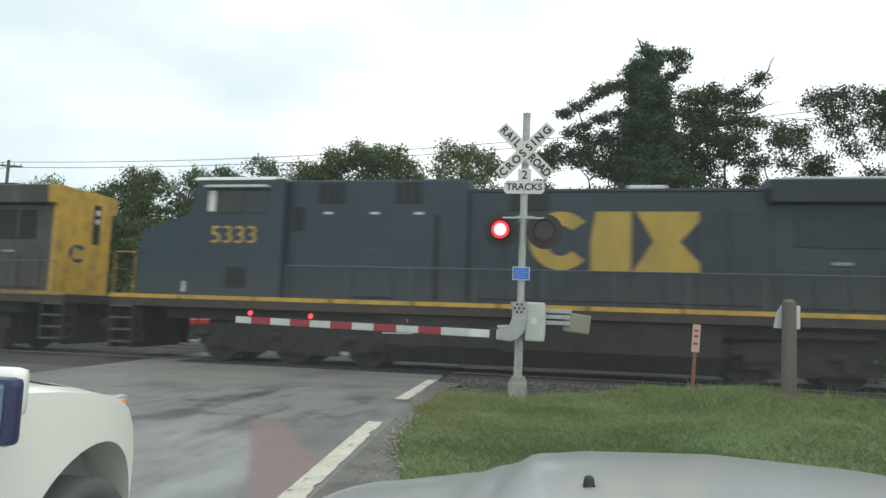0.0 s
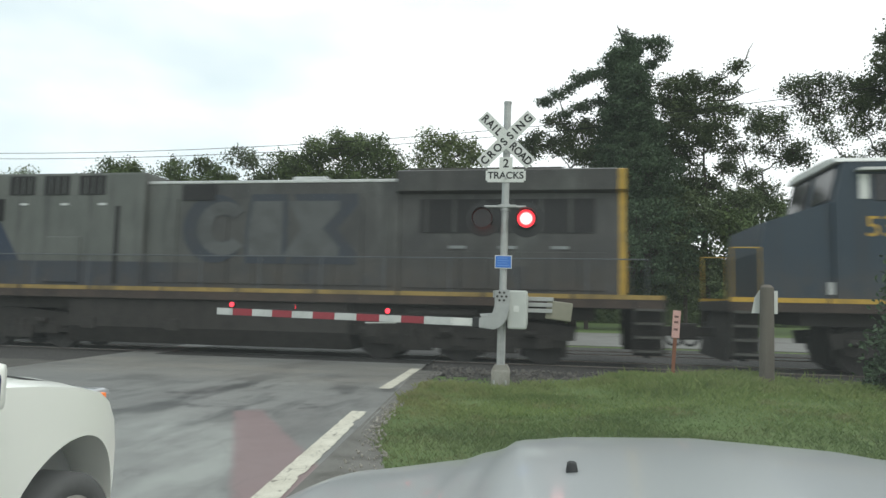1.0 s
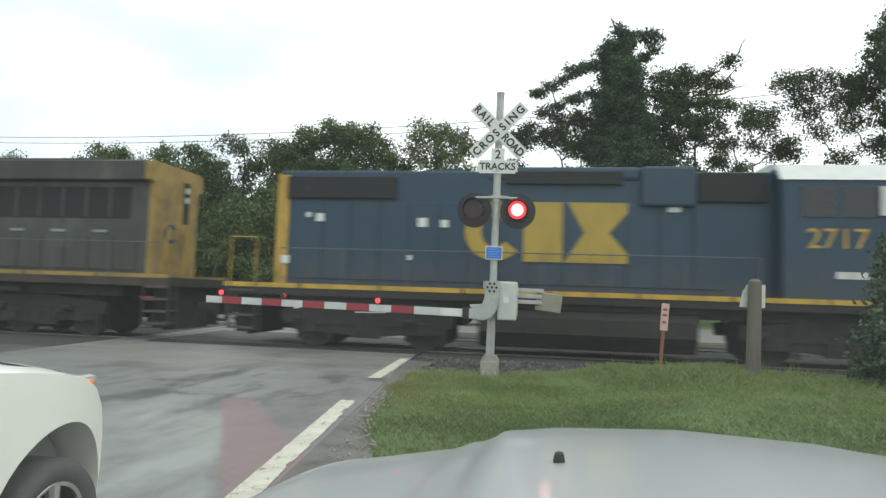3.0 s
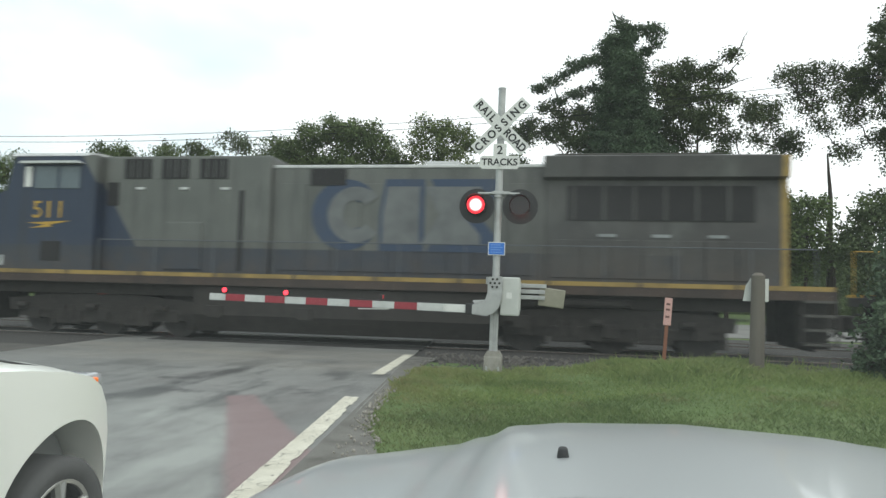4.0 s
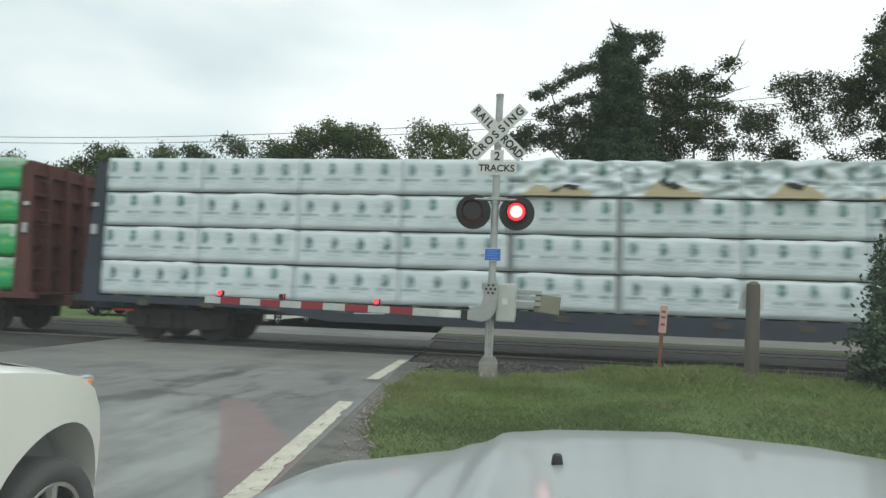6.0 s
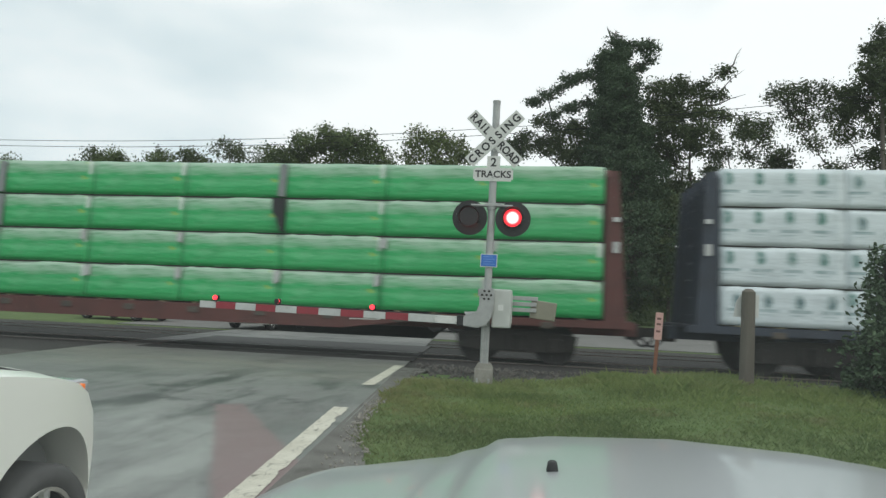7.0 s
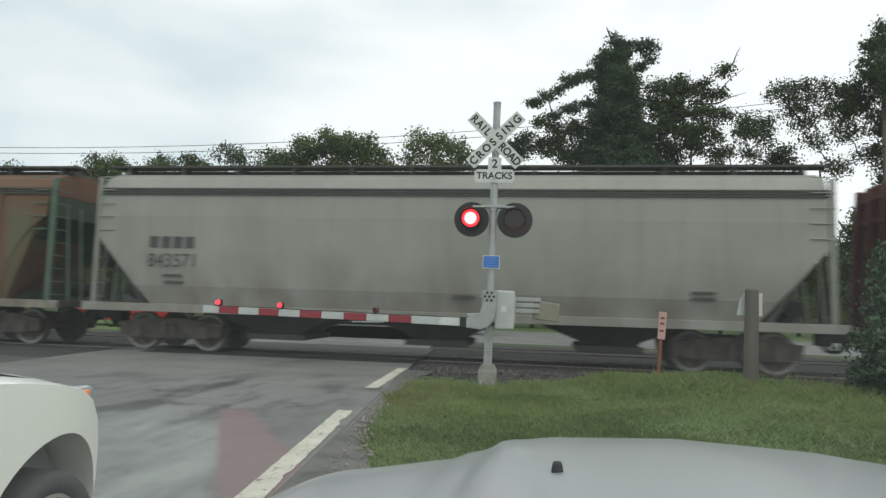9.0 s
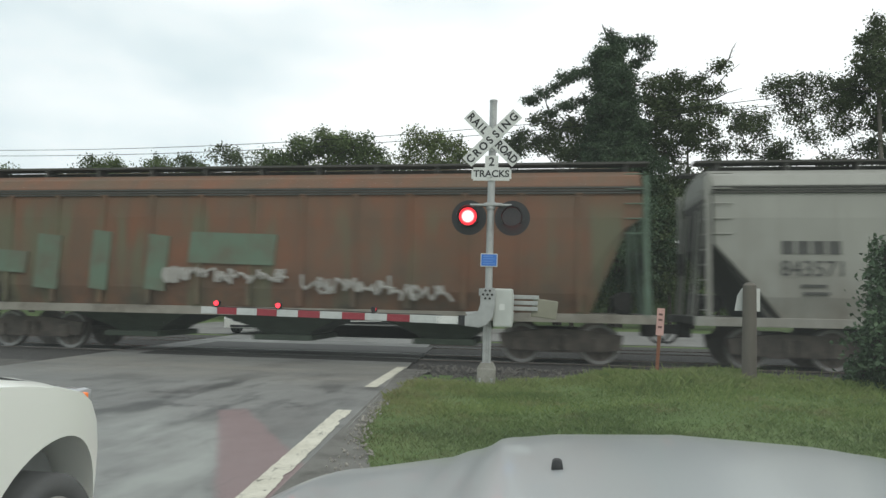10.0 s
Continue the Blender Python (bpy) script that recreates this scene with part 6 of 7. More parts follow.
def build_own_car():
    """The silver car the view is from: bonnet, wings, cowl and front."""
    e = thing("silver_car", "silver car with curved bonnet, waiting at the gate", "car")
    bm = B()
    xs = [-0.62 + i * 1.98 / 66 for i in range(67)]
    ys = [0.86 + j * 1.69 / 30 for j in range(31)]
    grid = [[bm.verts.new((x, y + (0.10 * (1 - ((x - 0.37) / 1.0) ** 2) if j == 0 else 0) - 0.10 * max(0, (y - 1.9)) * (x - 0.37) ** 2, bonnet_z(x, y))) for x in xs] for j, y in enumerate(ys)]
    for a, b in zip(grid, grid[1:]):
        for i in range(len(xs) - 1):
            bm.faces.new((a[i], a[i + 1], b[i + 1], b[i]))
    r = bmesh.ops.extrude_face_region(bm, geom=bm.faces[:])
    for v in r["geom"]:
        if isinstance(v, bmesh.types.BMVert):
            v.co.z -= 0.03
    bmesh.ops.recalc_face_normals(bm, faces=bm.faces[:])
    part("bonnet", bm, M["carsilver"], e, smooth=True)
    bm = B()
    zn = bonnet_z(0.03, 1.29)
    prism(bm, [(0.018, zn - 0.006), (0.042, zn - 0.006), (0.0385, zn + 0.013), (0.034, zn + 0.016), (0.026, zn + 0.016), (0.0215, zn + 0.013)], "y", 1.255, 1.285)
    part("washer_nozzle", bm, M["rubber"], e, "black washer nozzle", smooth=True)
    bm = B()
    box(bm, -0.45, 1.22, 0.70, 0.95, 0.86, 0.965, 0.02)
    part("cowl", bm, M["black"], e)
    for s, x in ((-1, -0.66), (1, 1.40)):
        bm = B()
        x0, x1 = sorted((x - s * 0.06, x + s * 0.02))
        side = [(2.55, 0.30), (2.62, 0.5), (2.5, 0.66), (2.2, 0.72), (1.0, 0.80), (-1.4, 0.84), (-1.5, 0.4), (-1.4, 0.25), (-0.95, 0.25)] + arch(-0.6, 0.32, 0.35)[::-1] + [(-0.25, 0.25), (1.4, 0.25)] + arch(1.75, 0.32, 0.35)[::-1]
        prism(bm, side, "x", x0, x1)
        part("wing", bm, M["carsilver"], e)
        for y in (1.75, -0.6):
            car_wheel(e, (x - s * 0.14, y, 0.32), 0.32, s)
    bm = B()
    box(bm, -0.6, 1.34, 2.42, 2.62, 0.28, 0.66, 0.06)
    part("bumper", bm, M["carsilver"], e)
    bm = B()
    nx, ny = 14, 8
    pane = [[bm.verts.new((-0.9 + 2.54 * i / nx, 0.96 - 0.74 * j / ny - 0.10 * ((i / nx - 0.5) * 2) ** 2, 0.975 + 0.66 * j / ny)) for i in range(nx + 1)] for j in range(ny + 1)]
    for a, b in zip(pane, pane[1:]):
        for i in range(nx):
            bm.faces.new((a[i], a[i + 1], b[i + 1], b[i]))
    ws = part("windscreen", bm, film_glass(), e, "windscreen with a thin haze film", smooth=True)
    ws.visible_shadow = False
    bm = B()
    box(bm, -0.62, 1.36, -1.35, 0.75, 0.24, 0.32)
    box(bm, -0.60, 1.34, 0.70, 0.78, 0.30, 0.90)
    part("floor_pan", bm, M["black"], e)


def parked_car(label, paint, at, name="car"):
    e = thing(name, label, "car", at=at)
    r = 0.33
    side = [(2.2, 0.25), (2.25, 0.6), (2.1, 0.78), (1.1, 0.92), (-1.9, 0.95), (-2.2, 0.8), (-2.2, 0.3), (-1.75, 0.24)] + arch(-1.35, 0.32, r)[::-1] + [(-0.95, 0.24), (0.95, 0.24)] + arch(1.35, 0.32, r)[::-1] + [(1.75, 0.24)]
    bm = car_body(side, 0.88, lambda y, z: 1 - 0.12 * max(0, abs(y) - 1.5), 0.12, pose(0, 0, 0))
    part("body", bm, paint, e)
    bm = car_body([(1.05, 0.9), (0.4, 1.38), (-0.9, 1.40), (-1.7, 0.93)], 0.78, lambda y, z: 1 - 0.25 * max(0, z - 0.9), 0.05, pose(0, 0, 0))
    part("cabin", bm, M["glassdark"], e)
    bm = B()
    box(bm, -0.42, 0.42, 2.19, 2.262, 0.50, 0.64, 0.02)
    box(bm, -0.55, 0.55, 2.17, 2.24, 0.28, 0.36, 0.02)
    part("grille", bm, M["black"], e)
    for s in (-1, 1):
        bm = B()
        box(bm, s * 0.62 - 0.15, s * 0.62 + 0.15, 2.10, 2.235, 0.60, 0.73, 0.03)
        part("headlight", bm, M["lampglass"], e)
        for y in (1.35, -1.35):
            car_wheel(e, (s * 0.76, y, 0.31), 0.31, s)


# ---- beyond the tracks ----
def build_far_side():
    w = worn("worn concrete yard", (0.19, 0.187, 0.175), (0.10, 0.098, 0.09), rough=0.85, scale=0.6, amount=0.7, fine=50)
    bm = B()
    prism(bm, [(-16.5, 24.3), (40, 24.3), (40, 36.5), (-18.6, 36.5)], "z", -0.05, 0.0)
    tagged(part("pavement", bm, w), "pale concrete yard beyond the tracks", "pavement", kind="structure")
    parked_car("red parked saloon car beyond the tracks", car_paint("red car paint", (0.45, 0.03, 0.03)), pose(-18.3, 27.5, 0, 0, 0, 80))
    parked_car("white saloon car waiting beyond the tracks", M["carwhite"], pose(-11.05, 26.3, 0, 0, 0, 176))
    # white box trailer
    e = thing("box_trailer", "long white box trailer parked beyond the tracks", "trailer", at=pose(-7.9, 31.0, 0))
    bm = B()
    box(bm, 0, 5.4, -1.1, 1.1, 0.72, 1.85, 0.03)
    body = part("box_body", bm, M["white"], e)
    for i in range(10):
        bm = B()
        box(bm, 0.3 + i * 0.53, 0.34 + i * 0.53, -1.115, -1.10, 0.78, 1.80)
        part("rib", bm, M["galv"], body)
    bm = B()
    box(bm, -1.2, 5.3, -0.9, 0.9, 0.56, 0.72)
    part("chassis", bm, M["under"], e)
    for y in (-0.95, 0.95):
        for x in (3.2, 4.1):
            bm = B()
            rod(bm, (x, y - 0.1, 0.36), (x, y + 0.1, 0.36), 0.36, 20)
            part("tyre", bm, M["rubber"], e)
    # house with a porch
    e = thing("house", "grey house with white railed porch and low roof", "house", at=pose(-14.6, 38.0, 0))
    siding = worn("grey siding", (0.30, 0.31, 0.31), rough=0.7, scale=3)
    bm = B()
    box(bm, 0, 6.0, 1.8, 8.0, 0, 3.0)
    wall = part("wall", bm, siding, e)
    for i in range(18):
        bm = B()
        box(bm, -0.01, 6.01, 1.77, 1.80, 0.15 + i * 0.16, 0.28 + i * 0.16)
        part("siding_board", bm, siding, wall)
    bm = B()
    prism(bm, [(-0.4, 2.95), (3.0, 4.5), (6.4, 2.95), (6.4, 2.85), (3.0, 4.35), (-0.4, 2.85)], "y", -0.3, 8.4)
    part("roof", bm, worn("grey shingles", (0.10, 0.10, 0.10), rough=0.9, scale=6), e)
    bm = B()
    box(bm, -0.2, 6.2, -0.2, 1.8, 0.3, 0.5)
    part("porch_floor", bm, M["white"], e)
    for i in range(5):
        bm = B()
        box(bm, 0.0 + i * 1.5 - 0.06, i * 1.5 + 0.06, -0.15, -0.03, 0.5, 2.9, 0.01)
        part("porch_post", bm, M["white"], e)
    for i in range(36):
        bm = B()
        box(bm, 0.1 + i * 0.165, 0.14 + i * 0.165, -0.11, -0.07, 0.6, 1.3)
        part("baluster", bm, M["white"], e)
    bm = B()
    box(bm, 0, 6, -0.13, -0.05, 1.3, 1.38)
    part("porch_rail", bm, M["white"], e)
    for x in (1.2, 4.2):
        bm = B()
        box(bm, x, x + 0.9, 1.75, 1.79, 1.2, 2.4)
        wi = part("window", bm, M["white"], wall)
        bm = B()
        box(bm, x + 0.07, x + 0.83, 1.735, 1.75, 1.27, 2.33)
        part("pane", bm, M["glassdark"], wi)


def utility_pole(at, h, arm_w):
    e = thing("utility_pole", "tall wooden utility pole with crossarm", "utility pole", at=at)
    bm = B()
    rod(bm, (0, 0, 0), (0, 0, h), 0.16, 12, 0.11)
    part("pole", bm, M["wood"], e)
    bm = B()
    box(bm, -arm_w, arm_w, -0.06, 0.06, h - 0.55, h - 0.40, 0.01)
    arm = part("crossarm", bm, M["wood"], e)
    for x in (-arm_w + 0.1, -arm_w * 0.4, arm_w * 0.4, arm_w - 0.1):
        bm = B()
        rod(bm, (x, 0, h - 0.40), (x, 0, h - 0.22), 0.04, 8, 0.025)
        part("insulator", bm, M["glassdark"], arm)


def wire(a, b, sag, r=0.03):
    cu = bpy.data.curves.new("wire", "CURVE")
    cu.dimensions, cu.bevel_depth, cu.bevel_resolution = "3D", r, 1
    sp = cu.splines.new("POLY")
    n = 24
    sp.points.add(n)
    a, b = Vector(a), Vector(b)
    for i in range(n + 1):
        t = i / n
        p = a.lerp(b, t) - Vector((0, 0, sag * 4 * t * (1 - t)))
        sp.points[i].co = (*p, 1)
    ob = new("overhead_wire", cu)
    cu.materials.append(M["rubber"])
    tagged(ob, "thin dark overhead wire against the sky", "wire", "overhead wires")


# ---- trees ----
def leaf_material(name, a, b):
    w = Mat(name, 0.65)
    g = w.n("NewGeometry")
    c = w.blend(g.outputs["Random Per Island"], a, b)
    c = w.blend(w.step(w.noise(0.5, 3), 0.35, 0.7), c, tuple(x * 0.6 for x in a))
    w.color(c)
    w.p.inputs["Specular IOR Level"].default_value = 0.3
    return w.m


LEAF = [leaf_material("dark green leaves", (0.060, 0.088, 0.034), (0.11, 0.14, 0.058)),
        leaf_material("mid green leaves", (0.085, 0.13, 0.04), (0.14, 0.18, 0.06)),
        leaf_material("pine needles", (0.052, 0.090, 0.045), (0.088, 0.132, 0.065)),
        leaf_material("light green leaves", (0.11, 0.155, 0.045), (0.17, 0.20, 0.07))]
M["bark"] = worn("dark bark", (0.055, 0.045, 0.036), (0.025, 0.02, 0.017), rough=0.95, scale=6, stretch=(1, 1, 0.2), bump=0.6)


def leaves_mesh(name, centres, per, spread, size, rng, flat=1.0):
    """Small bent leaves, many round each twig end."""
    n = len(centres) * per
    c = np.repeat(np.asarray(centres), per, axis=0) + rng.normal(0, 1, (n, 3)) * spread * np.array([1, 1, flat])
    u = rng.normal(0, 1, (n, 3))
    u /= np.linalg.norm(u, axis=1)[:, None]
    v = np.cross(u, rng.normal(0, 1, (n, 3)))
    v /= np.linalg.norm(v, axis=1)[:, None]
    s = size * rng.uniform(0.6, 1.35, (n, 1))
    w = np.cross(u, v) * s * 0.18
    quad = np.stack([c - u * s, c - v * s * 0.55 + w, c + u * s, c + v * s * 0.55 + w], 1).reshape(-1, 3)
    faces = np.arange(n * 4).reshape(-1, 4)
    me = bpy.data.meshes.new(name)
    me.from_pydata(quad.tolist(), [], faces.tolist())
    return me


def tree(label, base, height, lobes, leaf, seed, twigs=1.6, per=26, size=0.16, trunk_r=0.32, spread=0.28, dead=(), flat=0.8, category="tree", group="trees beyond the tracks"):
    """lobes: (sideways, up, radius) of the crown's masses from the foot; each mass hangs on the nearest limb."""
    rng = np.random.default_rng(seed)
    rnd = random.Random(seed)
    e = thing("tree" if category == "tree" else category, label, category, group, at=pose(*base))
    bm = B()
    # tapered, slightly crooked trunk
    top = Vector((rnd.uniform(-0.25, 0.25) * height / 15, 0, height * 0.86))
    k = 8
    crook = 0.02 * height * trunk_r / 0.32
    pts = [Vector((top.x * (i / k) ** 1.5 + crook * noise.noise((i * 0.8, seed, 0)), crook * noise.noise((i * 0.8, seed, 7)), top.z * i / k)) for i in range(k + 1)]
    for i, (a, b) in enumerate(zip(pts, pts[1:])):
        rod(bm, a, b, trunk_r * (1 - 0.85 * i / k), 9, trunk_r * (1 - 0.85 * (i + 1) / k))
    nodes = [(p, trunk_r * (1 - 0.8 * i / k)) for i, p in enumerate(pts) if i > 1]
    masses = []
    for dx, dz, r, *fl in lobes:
        masses.append((Vector((dx, rnd.uniform(-0.8, 0.8) * r, dz)), r, fl[0] if fl else 0.85))
    masses.sort(key=lambda q: min((q[0] - p).length for p in pts))
    centres = []
    for c, r, fl in masses:
        s, sr = min(nodes, key=lambda nd: (nd[0] - c).length * (1.7 if nd[0].z > c.z - 0.15 else 1.0))
        lr = max(0.05 if height > 9 else 0.03, min(sr * 0.66, 0.06 + 0.06 * r)) if height > 3 else 0.015
        span = (c - s).length
        p0 = s
        for q in (1, 2, 3):
            p1 = s.lerp(c, q / 3)
            if q < 3:
                p1 += Vector((rnd.uniform(-0.1, 0.1), rnd.uniform(-0.1, 0.1), rnd.uniform(-0.16, 0.05))) * min(span, 2.5)
            rod(bm, p0, p1, lr * (1.25 - 0.25 * q + 0.1), 6, lr * (1.1 - 0.25 * q + 0.1))
            p0 = p1
        nodes.append((c, lr * 0.75))
        n = max(6, int(twigs * 10 * r * (r + 0.12)))
        for q in range(n):
            d = Vector(rng.normal(0, 1, 3))
            d.normalize()
            p = c + Vector((d.x * r, d.y * r, d.z * r * fl)) * (rng.uniform(0.2, 1.0) ** 0.55) * 1.08
            centres.append(tuple(p))
            if q % 2 == 0:
                rod(bm, c.lerp(p, 0.1), p, 0.03, 4, 0.012)
    for dx, dz, ex, ez in dead:
        a, b = Vector((dx, 0, dz)), Vector((ex, 0.2, ez))
        span = (b - a).length
        m1 = a.lerp(b, 0.45) + Vector((0.03, 0, -0.09)) * span
        m2 = a.lerp(b, 0.75) + Vector((-0.02, 0, -0.03)) * span
        rod(bm, a, m1, 0.035 + 0.014 * span, 5, 0.05)
        rod(bm, m1, m2, 0.05, 5, 0.03)
        rod(bm, m2, b, 0.03, 5, 0.012)
        for q in range(4):
            p = m1.lerp(b, 0.22 * q)
            o = p + Vector((rnd.uniform(-0.25, 0.35), rnd.uniform(-0.2, 0.2), rnd.uniform(0.05, 0.4))) * min(1.3, 0.4 + 0.3 * span)
            rod(bm, p, o, 0.02, 4, 0.009)
    part("trunk", bm, M["bark"], e)
    fine = 1.0 if size < 0.1 else 0.66
    me = leaves_mesh("crown", centres, int(per / fine ** 2 * 0.9), spread, size * fine, rng, flat)
    me.materials.append(leaf)
    cr = new("crown", me)
    cr.parent = e
    return e


def build_trees():
    # tall ragged pine: a dense ivy-clad column, ragged top and two long level limbs
    column = []
    z = 18.5
    while z > 4.5:
        column.append((-0.35 + 0.06 * (18.5 - z) + 0.2 * math.sin(z * 2.1), z, 0.85 + 0.20 * (18.5 - z)))
        z -= 0.55 + 0.02 * (18.5 - z)
    tree("tall ragged dark pine with long level limbs", (4.8, 45, 0), 21.5,
         column + [(-0.6, 19.5, 0.42), (0.2, 19.0, 0.62), (-1.0, 18.3, 0.52), (-1.3, 17.8, 0.5), (1.3, 19.0, 0.36), (1.8, 18.8, 0.52), (2.0, 18.2, 0.42), (1.3, 17.7, 0.36),
                   (-1.9, 17.3, 0.52, 0.7), (-2.7, 16.9, 0.54, 0.7), (-3.5, 16.6, 0.5, 0.7), (-4.1, 16.1, 0.42, 0.7), (-4.8, 15.7, 0.34, 0.7), (-5.5, 15.3, 0.2, 0.7), (-5.8, 15.2, 0.12, 0.7),
                   (-2.1, 15.1, 0.38, 0.7), (-2.9, 14.8, 0.4, 0.7), (-3.6, 14.6, 0.36, 0.7), (-4.3, 14.4, 0.26, 0.7)],
         LEAF[2], 3, twigs=3.0, per=30, size=0.14, trunk_r=0.42, spread=0.23, flat=0.6,
         dead=((-0.6, 19.6, -0.9, 20.6), (-0.6, 19.6, -0.2, 20.3), (1.7, 18.9, 1.9, 19.8), (1.3, 19.0, 1.2, 19.6)))
    tree("spreading dark oak with low bent limbs", (1.0, 46, 0), 12.6,
         [(-1.4, 14.1, 0.5), (-0.8, 13.7, 0.52), (-2.4, 13.0, 0.52), (-3.0, 12.7, 0.5), (-3.4, 12.3, 0.42), (-1.6, 12.6, 0.66), (-0.5, 12.8, 0.76), (0.4, 13.4, 0.7), (1.4, 13.7, 0.8), (2.0, 12.6, 1.0),
          (0.4, 11.9, 0.8), (-0.9, 12.0, 0.42), (-2.6, 11.9, 0.5), (1.4, 11.5, 1.0), (-3.3, 10.4, 0.6), (-1.8, 9.4, 1.0), (0.6, 9.2, 1.5), (-0.6, 7.2, 1.8), (2.0, 7.4, 2.0)],
         LEAF[0], 4, twigs=2.7, per=26, size=0.15, spread=0.25)
    tree("broad half-dead oak with bare upper limbs", (9.6, 46, 0), 14.6,
         [(-2.4, 16.6, 0.45), (-1.7, 16.7, 0.45), (-0.7, 16.8, 0.75), (0.1, 16.0, 0.66), (-1.1, 15.8, 0.85), (-2.2, 15.4, 0.8), (-1.5, 14.7, 1.05), (-0.4, 14.4, 0.85), (0.9, 16.7, 0.22), (1.3, 15.9, 0.45), (1.8, 15.9, 0.3),
          (2.3, 17.5, 0.52), (0.5, 14.8, 0.62), (1.5, 14.5, 0.58), (2.3, 14.5, 0.36), (0.6, 13.6, 0.7), (-0.6, 13.1, 1.0), (-2.2, 13.8, 1.05), (-2.8, 12.5, 1.4), (-1.4, 11.9, 1.2), (0.3, 12.4, 0.7), (1.6, 13.0, 0.55), (1.2, 10.6, 0.7), (-0.6, 9.4, 1.8), (-2.4, 7.8, 2.0), (1.4, 7.6, 1.9)],
         LEAF[0], 5, twigs=2.7, per=26, size=0.15, spread=0.25, dead=((0.2, 15.4, 3.5, 17.8), (2.2, 17.5, 3.3, 19.3), (0.0, 15.3, 3.6, 16.1), (-3.5, 16.4, -1.5, 17.2)))
    tree("slender leafy oak with an open crown", (13.4, 47, 0), 12.4,
         [(0.4, 14.1, 0.78), (1.3, 14.2, 0.55), (-0.2, 13.3, 0.58), (0.9, 13.2, 0.58), (0.2, 12.3, 0.5), (-1.1, 12.3, 0.42), (-2.0, 12.1, 0.56), (2.1, 11.9, 0.7), (1.5, 11.5, 0.5), (2.6, 11.5, 0.46), (-0.8, 10.4, 0.7), (0.5, 9.2, 1.0), (-1.4, 7.8, 1.4), (1.6, 7.4, 1.4)],
         LEAF[0], 6, twigs=2.7, per=26, size=0.15, spread=0.31, trunk_r=0.24)
    tree("thin half-bare tree with upright forked limbs", (17.8, 46, 0), 12.6,
         [(-3.0, 15.9, 0.24), (-2.3, 16.2, 0.34), (-1.6, 16.4, 0.38), (-1.0, 16.3, 0.3), (-2.3, 15.4, 0.48), (-1.6, 15.6, 0.55), (-0.7, 15.6, 0.34), (-1.9, 14.6, 0.38), (-1.2, 14.8, 0.5), (-1.3, 13.7, 0.45), (-0.7, 14.0, 0.38), (-1.0, 12.9, 0.5), (-0.3, 12.5, 0.42),
          (0.1, 16.3, 0.28), (0.5, 15.6, 0.38), (0.8, 14.8, 0.55), (0.1, 14.6, 0.38), (1.2, 14.0, 0.5), (1.7, 14.8, 0.6), (0.8, 13.4, 0.38), (1.5, 12.9, 0.38), (0.6, 11.2, 0.38), (1.3, 11.0, 0.62), (2.2, 11.6, 0.55), (2.1, 13.4, 0.44)],
         LEAF[0], 8, twigs=2.1, per=22, size=0.14, spread=0.32, trunk_r=0.36,
         dead=((-1.1, 13.9, -3.2, 17.0), (-1.1, 13.9, -0.8, 16.9), (-2.0, 15.2, -2.2, 17.0), (0.2, 15.4, 0.4, 16.9)))
    tree("dense dark broadleaf tree with layered limbs", (22.0, 45, 0), 20.0,
         [(-1.0, 19.5, 0.5), (-1.4, 18.5, 0.75), (-0.5, 18.7, 0.8), (-2.1, 16.9, 0.85), (-3.0, 15.8, 0.6), (-2.4, 15.3, 0.95), (-1.2, 16.2, 1.3), (-0.1, 17.2, 1.3), (-2.6, 14.6, 0.62), (-0.6, 14.9, 1.25), (-1.4, 13.5, 0.8), (0.5, 13.7, 1.4), (-0.9, 11.6, 0.9), (0.6, 10.4, 1.6), (1.4, 16.0, 1.5), (1.2, 18.6, 1.1), (1.8, 12.6, 1.6), (0.4, 7.6, 1.8)],
         LEAF[0], 9, twigs=2.6, per=28, size=0.15, spread=0.26, trunk_r=0.4)
    # lower trees to the left
    tree("round leafy green oak", (-15.4, 46, 0), 13.4,
         [(-0.4, 12.8, 1.2, 0.8), (1.0, 12.8, 1.1, 0.7), (-1.8, 12.2, 1.2, 0.8), (2.3, 12.2, 1.1, 0.8), (-3.2, 10.8, 1.5, 0.8), (3.6, 11.2, 1.3, 0.7), (0, 10.6, 2.2, 0.9), (4.7, 10.4, 1.1, 0.7), (-1.8, 8.8, 2.4, 0.9), (2.2, 9.0, 2.2, 0.9), (-3.6, 7.5, 2.0, 0.9), (0, 6.5, 2.8, 1), (4.2, 7.2, 2.0, 0.9)],
         LEAF[1], 12, twigs=2.0, per=28, size=0.16)
    tree("small rounded yellow-green tree", (-7.7, 45.5, 0), 13.6,
         [(-1.2, 12.8, 0.9, 0.9), (0.1, 12.6, 1.0, 0.7), (1.3, 12.4, 0.8, 0.7), (-1.6, 11.6, 1.0, 0.8), (0.7, 11.6, 1.1, 0.8), (2.1, 11.6, 0.8, 0.7), (-0.6, 10.2, 1.5, 0.9), (1.4, 10.0, 1.4, 0.9), (-1.4, 8.4, 1.8, 0.9), (1.2, 7.8, 1.9, 0.9)],
         LEAF[3], 14, twigs=1.7, per=24, size=0.15)
    rnd = random.Random(77)
